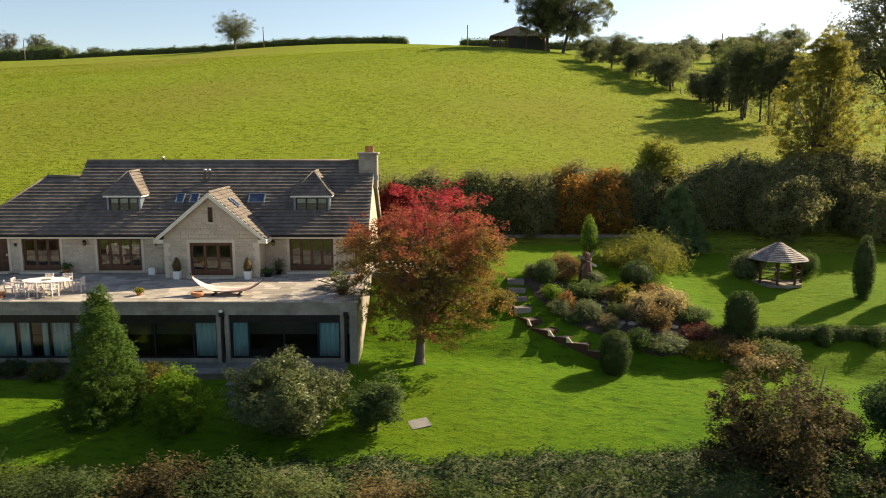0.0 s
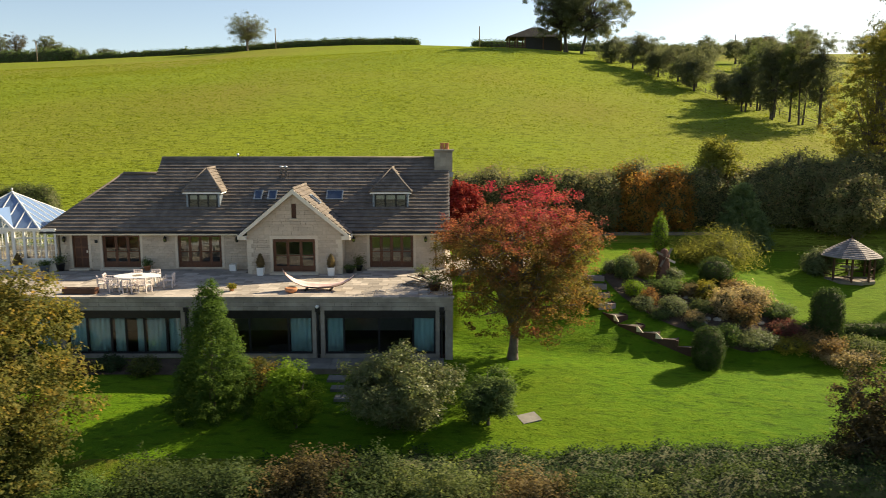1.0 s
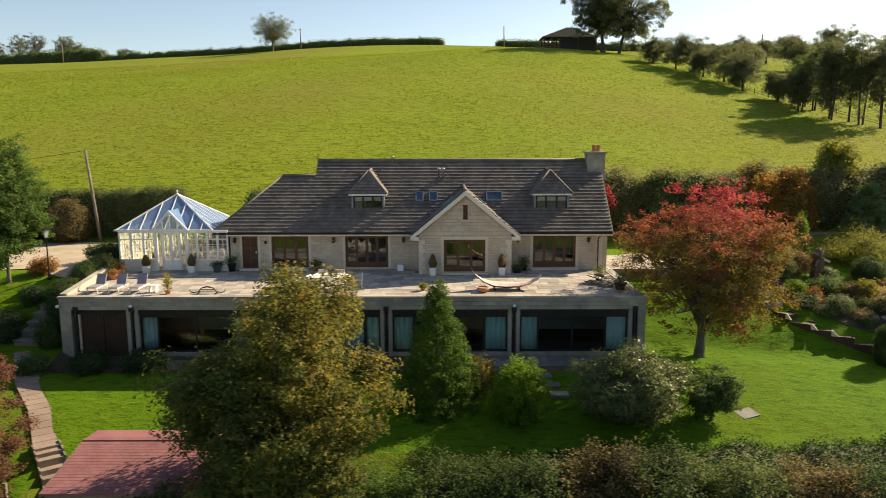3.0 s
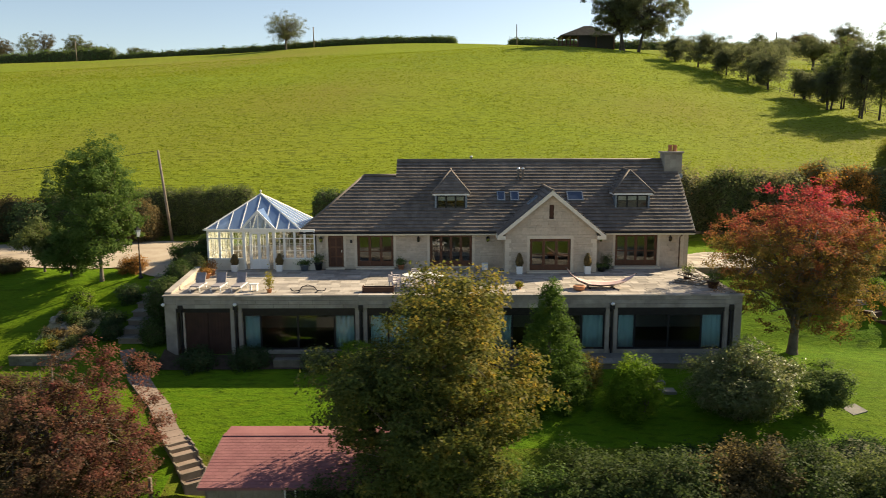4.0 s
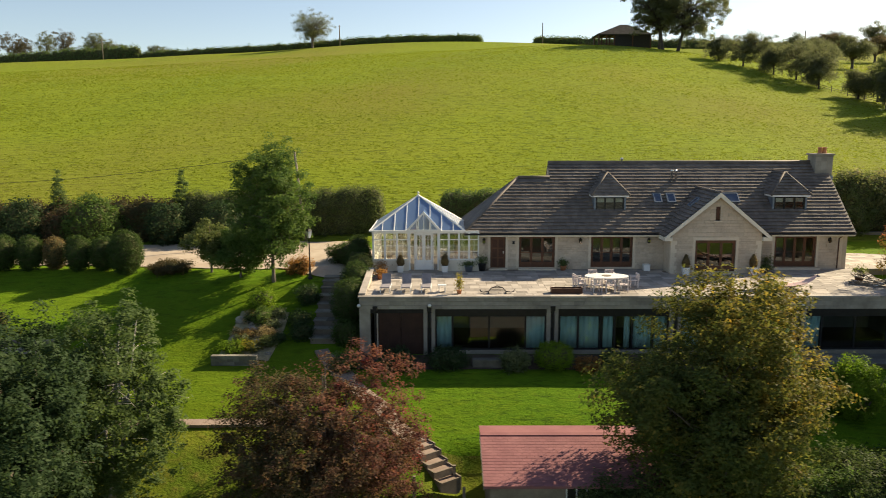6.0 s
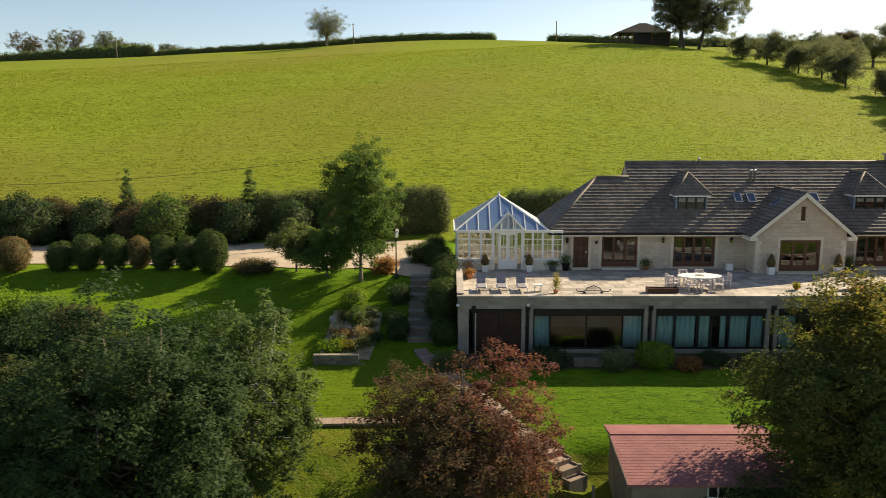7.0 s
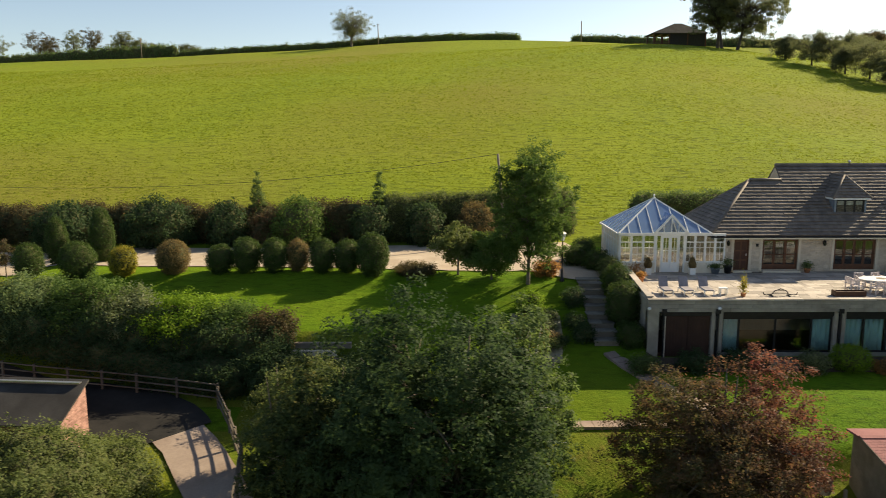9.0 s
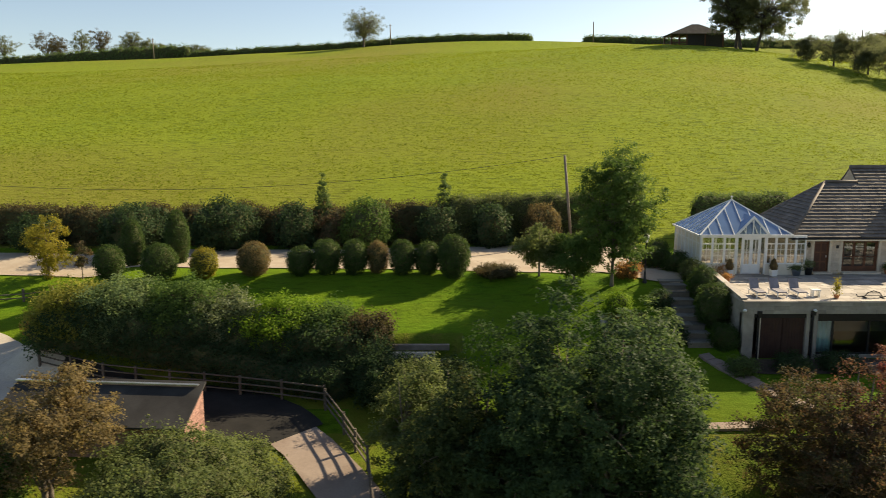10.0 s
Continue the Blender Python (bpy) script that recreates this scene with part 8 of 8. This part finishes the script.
for k, (x, y, r, h) in enumerate(((28.0, 48.3, 0.62, 4.3), (30.3, 47.4, 0.75, 3.4), (22.6, 42.6, 0.5, 1.25), (25.7, 42.6, 0.48, 1.1), (-76.9, 50.3, 0.75, 3.5), (-73.8, 50.8, 0.85, 4.0))):
    bush("conifer", gz(x, y), (r, r, h / 1.8), LEAF_YEW, "clipped dark green cone-shaped conifer", 0, 0.08, 330 + k, 0.06, 1.75, 0.03, "cone conifers", "conifer", 0.2)
bush("cypress", gz(10.6, 53.0), (0.5, 0.5, 1.8), LEAF_BRIGHT, "slim bright green pencil cypress", 2600, 0.09, 340, 0.08, 1.8, 0.035, "", "conifer", 0.2)
SH = [  # shrubs of the front garden
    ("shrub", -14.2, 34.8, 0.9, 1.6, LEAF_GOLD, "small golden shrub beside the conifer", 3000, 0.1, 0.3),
    ("shrub", -26.0, 37.0, 1.0, 1.3, LEAF_BRIGHT, "low clipped bright green dome bush", 4000, 0.07, 0.08),
    ("shrub", -28.2, 36.7, 0.75, 1.05, LEAF_SILVER, "variegated pale-leaved bush by the lower storey", 3000, 0.09, 0.25),
    ("shrub", -24.2, 36.6, 0.6, 0.6, LEAF_RUST, "low reddish shrub by the lower storey", 2200, 0.1, 0.3),
    ("shrub", -20.6, 36.7, 0.7, 0.8, LEAF_GOLD, "low golden shrub by the lower storey", 2200, 0.1, 0.3),
    ("shrub", -22.6, 37.3, 0.7, 0.6, LEAF_SHADE, "low dark shrub under the windows", 2200, 0.1, 0.3),
    ("shrub", -31.9, 37.2, 1.0, 0.8, LEAF_SHADE, "low dark shrub under the windows", 2200, 0.1, 0.3),
    ("shrub", -34.6, 36.9, 0.9, 0.9, LEAF_SHADE, "dark shrub beside the brown double door", 2200, 0.1, 0.3),
    ("shrub", -37.6, 36.6, 0.7, 0.8, LEAF_DARK, "dark shrub at the foot of the steps", 2200, 0.1, 0.3),
    ("shrub", -37.6, 45.6, 0.75, 1.35, LEAF_OLIVE, "rounded olive-green bush by the terrace corner", 3200, 0.08, 0.15),
    ("shrub", -37.65, 43.3, 0.9, 2.05, LEAF_YEW, "rounded clipped bush between the steps and the terrace", 3200, 0.08, 0.12),
    ("shrub", -37.75, 40.9, 1.0, 2.55, LEAF_YEW, "rounded clipped bush between the steps and the terrace", 3200, 0.08, 0.12),
    ("shrub", -37.7, 39.0, 0.75, 1.3, LEAF_YEW, "low dark shrub at the terrace corner", 2200, 0.08, 0.25),
    ("shrub", -38.0, 47.6, 0.9, 1.3, LEAF_YEW, "rounded dark bush by the conservatory", 3200, 0.08, 0.15),
    ("shrub", -39.2, 49.3, 1.1, 1.3, LEAF_YEW, "low spreading dark bush by the gravel", 3200, 0.08, 0.2),
    ("shrub", -38.4, 51.2, 0.8, 1.6, LEAF_YEW, "clipped dark bush by the conservatory", 3200, 0.08, 0.12),
    ("shrub", -43.3, 42.0, 0.75, 1.2, LEAF_BRIGHT, "rounded green bush in the rockery", 3800, 0.08, 0.2),
    ("shrub", -43.0, 40.6, 0.5, 0.95, LEAF_GREEN, "rounded green bush in the rockery", 3000, 0.08, 0.2),
    ("shrub", -42.2, 41.2, 0.42, 0.5, LEAF_SILVER, "low grey-green plant among rockery stones", 1500, 0.09, 0.4),
    ("shrub", -43.2, 38.6, 0.6, 0.35, LEAF_YELLOW, "low yellow green plant in the rockery", 1800, 0.08, 0.4),
    ("shrub", -42.2, 38.9, 0.5, 0.4, LEAF_OLIVE, "low straggling plant in the rockery", 1500, 0.08, 0.4),
    ("shrub", -40.7, 40.6, 0.6, 0.7, LEAF_SHADE, "dark shrub between the rockery and the steps", 2400, 0.09, 0.3),
    ("shrub", -40.5, 42.5, 0.6, 1.0, LEAF_SHADE, "dark shrub beside the garden steps", 2400, 0.09, 0.3),
    ("shrub", -40.4, 39.4, 0.6, 0.9, LEAF_SHADE, "dark shrub beside the garden steps", 2400, 0.09, 0.3),
    ("shrub", -42.6, 39.7, 0.45, 0.4, LEAF_STRAW, "faded straw coloured plant in the rockery", 900, 0.08, 0.4),
    ("shrub", -43.6, 39.6, 0.4, 0.35, LEAF_TAWNY, "small rust coloured plant in the rockery", 900, 0.08, 0.4),
    ("shrub", -42.3, 40.3, 0.4, 0.45, LEAF_SILVER, "small grey plant in the rockery", 900, 0.08, 0.4),
    ("shrub", -44.2, 38.4, 0.6, 0.5, LEAF_BRIGHT, "low bright green plant in the rockery", 900, 0.08, 0.4),
    ("shrub", -50.6, 46.7, 1.25, 0.6, LEAF_DUSK, "low brown heather mound at the drive's edge", 3600, 0.08, 0.3),
    ("shrub", -41.8, 46.2, 0.7, 0.9, LEAF_RUST, "small rust-coloured shrub near the lamp post", 1800, 0.1, 0.4),
    ("shrub", -64.6, 23.6, 3.1, 3.4, LEAF_OLIVE, "big straggling olive-green bush above the drive", 16000, 0.11, 0.3),
    ("shrub", -61.9, 25.6, 1.5, 1.2, LEAF_OLIVE, "yellowing scrub beside the lower lane", 4000, 0.12, 0.4),
    ("shrub", -63.0, 27.6, 1.3, 1.1, LEAF_OLIVE, "rough green scrub beside the lower lane", 4000, 0.12, 0.4),
    ("shrub", -73.5, 22.6, 3.0, 4.6, LEAF_GREEN, "large green bush by the brick outbuilding", 12000, 0.12, 0.3),
    ("shrub", -78.2, 39.9, 0.8, 1.4, LEAF_RUST, "small rust-tinged shrub at the hedge end", 2200, 0.1, 0.3),
    ("shrub", 6.6, 46.9, 0.68, 1.35, LEAF_DARK, "dark rounded shrub in the rockery", 2600, 0.08, 0.15),
    ("shrub", 5.7, 47.2, 0.4, 0.75, LEAF_SILVER, "small rounded grey shrub in the rockery", 900, 0.08, 0.2),
    ("shrub", 7.9, 48.3, 1.15, 1.35, LEAF_TAWNY, "rust-coloured spreading shrub in the rockery", 3400, 0.09, 0.35),
    ("shrub", 9.9, 47.5, 0.55, 0.75, LEAF_SILVER, "pale grey-green rounded rockery shrub", 1500, 0.08, 0.15),
    ("shrub", 12.7, 47.4, 1.0, 1.5, LEAF_YEW, "dark clipped ball in the rockery", 3200, 0.08, 0.1),
    ("shrub", 6.85, 45.2, 0.55, 0.8, LEAF_BRIGHT, "bright yellow green shrub in the rockery", 1600, 0.08, 0.25),
    ("shrub", 7.6, 44.5, 0.42, 0.9, LEAF_RUST, "small shrub with orange red leaves in the rockery", 1200, 0.09, 0.35),
    ("shrub", 7.0, 43.9, 0.6, 0.7, LEAF_SILVER, "grey green mounded shrub in the rockery", 2000, 0.08, 0.25),
    ("shrub", 8.7, 43.5, 0.72, 1.05, LEAF_SILVER, "pale green rounded shrub in the rockery", 2800, 0.08, 0.15),
    ("shrub", 7.9, 43.1, 0.5, 0.5, LEAF_DARK, "dark spreading shrub among the rockery stones", 2200, 0.08, 0.3),
    ("shrub", 9.8, 42.2, 0.4, 0.4, LEAF_DARK, "dark spreading shrub among the rockery stones", 2200, 0.08, 0.3),
    ("shrub", 9.9, 42.8, 0.5, 0.6, LEAF_STRAW, "grey lavender mound in the rockery", 2000, 0.07, 0.4),
    ("shrub", 11.8, 43.4, 0.62, 1.45, LEAF_STRAW, "tan ornamental grass in the rockery", 2200, 0.12, 0.4),
    ("shrub", 13.7, 44.7, 1.15, 1.1, LEAF_STRAW, "pinkish plumed grass in the rockery", 3000, 0.12, 0.4),
    ("shrub", 12.7, 42.7, 0.75, 1.1, LEAF_TAWNY, "brown seeding grass in the rockery", 2200, 0.11, 0.4),
    ("shrub", 15.1, 44.2, 1.1, 0.6, LEAF_DARK, "dark low juniper in the rockery", 3000, 0.09, 0.35),
    ("shrub", 11.3, 41.2, 0.6, 1.0, LEAF_GREEN, "upright green shrub behind the clipped yew", 2400, 0.09, 0.25),
    ("shrub", 12.9, 41.2, 1.0, 0.6, LEAF_SILVER, "spreading grey-green shrub at the foot of the rockery", 3400, 0.08, 0.35),
    ("shrub", 11.3, 45.2, 0.6, 0.95, LEAF_YELLOW, "yellow flowered plant among rockery stones", 1500, 0.09, 0.4),
    ("shrub", 10.4, 45.6, 0.6, 0.6, LEAF_BROWN, "brown fading plant in the rockery", 2000, 0.09, 0.4),
    ("shrub", 9.0, 45.9, 0.9, 0.7, LEAF_DARK, "low dark green plant among rockery stones", 2000, 0.09, 0.4),
    ("shrub", 10.6, 43.9, 0.65, 0.6, LEAF_OLIVE, "low straggling olive green rockery plant", 2000, 0.09, 0.4),
    ("shrub", 13.3, 46.2, 0.65, 0.6, LEAF_TAWNY, "low rust coloured plant among rockery stones", 2000, 0.09, 0.4),
    ("shrub", 15.2, 42.6, 0.9, 0.7, LEAF_PURPLE, "low dark red plant in the rockery", 2000, 0.09, 0.4),
    ("shrub", 16.6, 41.6, 1.25, 0.8, LEAF_TAWNY, "rust coloured planting like bracken in the rockery", 4200, 0.11, 0.4),
    ("shrub", 18.0, 41.0, 1.4, 0.55, LEAF_STRAW, "tan grassy planting at the bed's edge", 3600, 0.11, 0.4),
    ("shrub", 14.8, 41.1, 0.85, 0.55, LEAF_YELLOW, "yellow-green low planting at the bed's edge", 2000, 0.09, 0.4),
    ("shrub", 19.2, 41.5, 1.2, 0.7, LEAF_OLIVE, "low olive planting at the bed's edge", 2400, 0.09, 0.4),
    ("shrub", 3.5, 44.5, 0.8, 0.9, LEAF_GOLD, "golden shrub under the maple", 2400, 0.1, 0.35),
    ("shrub", 22.0, 52.7, 1.0, 1.7, LEAF_SILVER, "grey-green bush beside the gazebo", 3200, 0.09, 0.25),
    ("shrub", 26.4, 53.3, 0.9, 1.5, LEAF_GREEN, "green bush beside the gazebo", 2600, 0.09, 0.25),
    ("shrub", -60.4, 56.9, 1.9, 3.67, LEAF_GREEN, "tall green shrub in front of the boundary hedge", 7000, 0.19, 0.3),
    ("shrub", -72.0, 57.2, 2.6, 3.59, LEAF_SHADE, "tall dark shrub in front of the boundary hedge", 8000, 0.19, 0.3),
    ("shrub", -66.3, 57.0, 1.6, 3.28, LEAF_SHADE, "green shrub in front of the boundary hedge", 6000, 0.19, 0.3),
    ("shrub", -54.8, 57.4, 1.5, 3.04, LEAF_SHADE, "olive-green shrub in front of the boundary hedge", 6000, 0.19, 0.3),
    ("shrub", -79.5, 57.4, 2.8, 3.51, LEAF_SHADE, "tall dark shrub in front of the boundary hedge", 8000, 0.19, 0.3),
    ("shrub", -63.3, 57.0, 1.2, 2.65, LEAF_PURPLE, "dark purple shrub in front of the boundary hedge", 4000, 0.19, 0.3),
    ("shrub", -88.0, 57.8, 2.0, 2.65, LEAF_SHADE, "dark rounded shrub in front of the boundary hedge", 5000, 0.19, 0.25),
    ("shrub", -50.2, 57.6, 1.6, 3.2, LEAF_SHADE, "clipped olive-green bush in front of the hedge", 5000, 0.19, 0.2),
    ("shrub", -46.0, 58.2, 1.5, 3.2, LEAF_BROWN, "russet bush in front of the boundary hedge", 5000, 0.12, 0.2),
    ("shrub", 7.4, 61.2, 2.2, 4.6, LEAF_WILD, "green and russet shrub along the boundary", 6000, 0.19, 0.35),
    ("shrub", 10.7, 61.3, 1.7, 4.6, LEAF_AUTUMN, "orange and russet autumn shrub along the boundary", 7000, 0.17, 0.4),
    ("shrub", 13.9, 61.5, 1.9, 4.9, LEAF_AUTUMN, "orange and russet autumn shrub along the boundary", 7000, 0.17, 0.4),
    ("shrub", 2.3, 61.2, 2.2, 4.5, LEAF_OLIVE, "green shrub along the boundary", 6000, 0.19, 0.35),
    ("shrub", 28.0, 61.5, 3.2, 4.2, LEAF_WILD, "overgrown dark shrub at the back of the lawn", 8000, 0.19, 0.4),
    ("shrub", 35.5, 60.5, 2.6, 4.0, LEAF_WILD, "overgrown dark shrub at the back of the lawn", 7000, 0.19, 0.4),
]
tree("shrub", gz(-12.1, 32.2), 2.8, (-12.1, 32.2, ground(-12.1, 32.2) + 1.4), (1.6, 1.45, 1.7), LEAF_BRIGHT, "upright bright green shrub below the terrace", 60, 30000, 0.1, 0.06, 0.1, 388, "tall", clump=0.26, openness=0.15, stems=4, category="shrub", per=34)
tree("shrub", gz(-7.05, 31.9), 3.4, (-7.05, 31.9, ground(-7, 31.9) + 1.75), (2.85, 2.5, 2.05), LEAF_SMOKE, "large spreading green shrub with brown-tipped leaves", 80, 52000, 0.11, 0.09, 0.1, 389, clump=0.32, openness=0.25, stems=4, category="shrub", per=36)
for k, (n, x, y, r, h, m, label, leaves, size, rough) in enumerate(SH):
    bush(n, gz(x, y), (r, r * 0.95, h / 1.88), m, label, leaves, size, 400 + k, rough * 1.3, 2.2, 0.04 + rough * 0.22 * min(r, 1.5), cover=1.1 + rough * 0.8)
bush("shrub", gz(13.9, 51.4), (2.1, 1.8, 0.95), LEAF_FEATHER, "feathery yellow green shrub behind the rockery", 0, 0.26, 390, 0.6, 2.0, 0.42, cover=1.5, slim=0.16)
for k, (x, y) in enumerate(((-64.4, 59.3), (-54.2, 59.6))):
    tree("conifer", gz(x, y), 5.4, (x, y, ground(x, y) + 2.9), (1.15, 1.1, 2.8), LEAF_DARK, "small dark conifer above the boundary hedge", 44, 9000, 0.13, 0.08, 0.3, 500 + k, "cone", clump=0.22, group="small conifers in the hedge")

rng = np.random.default_rng(91)
for k in range(14):
    x, y = rng.uniform(-44.6, -41.6), rng.uniform(37.6, 41.4)
    r = rng.uniform(0.16, 0.32)
    m, word = ((LEAF_STRAW, "straw coloured"), (LEAF_SHADE, "dark green"), (LEAF_YELLOW, "yellow green"), (LEAF_SILVER, "grey green"), (LEAF_BROWN, "faded brown"))[k % 5]
    bush("rockery_plant", gz(x, y), (r, r, r * 0.8), m, f"small {word} plant among the rockery stones", 0, 0.07, 700 + k, 0.4, 2.0, 0.06, "small rockery plants", "plant", cover=1.3)

# rockery stones
rng = np.random.default_rng(9)
for k in range(44):
    left = k < 26
    x, y = (rng.uniform(-44.4, -41.9), rng.uniform(37.7, 41.6)) if left else (rng.uniform(8.5, 15), rng.uniform(40.8, 46.5))
    r = rng.uniform(0.12, 0.3)
    V, F = lumpy(rng, (x, y, ground(x, y) + r * 0.15), (r, r * 0.8, r * 0.6), 1, 0.35, power=3.0)
    tagged(part("rock", quads_mesh("rock", V, F), RETAIN), "rough pale rockery stone among the plants", "rock", "rockery stones")


# ---- tufts of grass ----
def tufts(name, n, x0, x1, y0, y1, size, mat, label, keep, seed, near=1.0):
    """Short leaning blades lying in the grass, too many to count."""
    rng = np.random.default_rng(seed)
    x = rng.uniform(x0, x1, n)
    y = y0 + (y1 - y0) * rng.uniform(0, 1, n) ** near
    P = np.array([(a, b, ground(a, b) + size * 0.12) for a, b in zip(x, y) if keep(a, b)])
    V, F = leaf_blades(rng, P, size, 0.4, np.tile(np.array([0.0, 0.0, 1.0]), (len(P), 1)), 0.35)
    return tagged(part(name, quads_mesh(name, V, F), mat), label, "grass", kind="stuff")


def on_lawn(a, b):
    if -37 < a < -4.5 and b > 37.5:
        return False
    if a < -37 and (b > 46.2 or (a < -53 and b < 38.5) or 31.1 < b < 32.5):
        return False
    return not (6 < a < 17 and 40 < b < 47) and not (a > 1 and b > 59) and not (-40 < a < -37.5)


tufts("lawn_grass", 45000, -62, 30, 29.5, 58, 0.1, LAWNTUFT, "short mown grass of the lawns", on_lawn, 6)



GV = np.array(gv)[:, 2].reshape(len(YS), nx)


def ground_at(x, y):
    """Heights of the ground sheet at many places."""
    i, j = np.clip(np.searchsorted(XS, x) - 1, 0, nx - 2), np.clip(np.searchsorted(YS, y) - 1, 0, len(YS) - 2)
    X, Y = np.array(XS), np.array(YS)
    u, w = (x - X[i]) / (X[i + 1] - X[i]), (y - Y[j]) / (Y[j + 1] - Y[j])
    return (GV[j, i] * (1 - u) + GV[j, i + 1] * u) * (1 - w) + (GV[j + 1, i] * (1 - u) + GV[j + 1, i + 1] * u) * w


def sward(n, seed):
    """Upright tufts of the grazed field that let the low sun shine through."""
    rng = np.random.default_rng(seed)
    y = 63 + 187 * rng.uniform(0, 1, n) ** 1.25
    x = -27 + rng.uniform(-1, 1, n) * (28 + y * 0.62)
    drift = np.array([noise.noise(Vector((a * 0.05, b * 0.13, 2.0))) for a, b in zip(x, y)])
    keep = (drift + rng.uniform(-0.75, 0.75, n) > -0.12) & ~((x > 24) & (y < 66))
    x, y = x[keep], y[keep]
    m = len(x)
    turn = rng.uniform(0, math.pi, m)
    half = rng.uniform(0.08, 0.3, m) * (0.6 + y / 220)
    tall = rng.uniform(0.03, 0.11, m) * (0.7 + y / 320)
    dx, dy = np.cos(turn) * half, np.sin(turn) * half
    V = np.empty((m, 3, 3))
    V[:, 0] = np.stack([x - dx, y - dy, ground_at(x - dx, y - dy) - 0.02], 1)
    V[:, 1] = np.stack([x + dx, y + dy, ground_at(x + dx, y + dy) - 0.02], 1)
    V[:, 2] = np.stack([x + rng.normal(size=m) * 0.05, y + rng.normal(size=m) * 0.05, ground_at(x, y) + tall], 1)
    return tagged(part("field_tufts", quads_mesh("field_tufts", V.reshape(-1, 3), np.arange(3 * m).reshape(-1, 3)), TUFT), "short tufts of grass standing over the grazed field", "grass", kind="stuff")


sward(190000, 12)
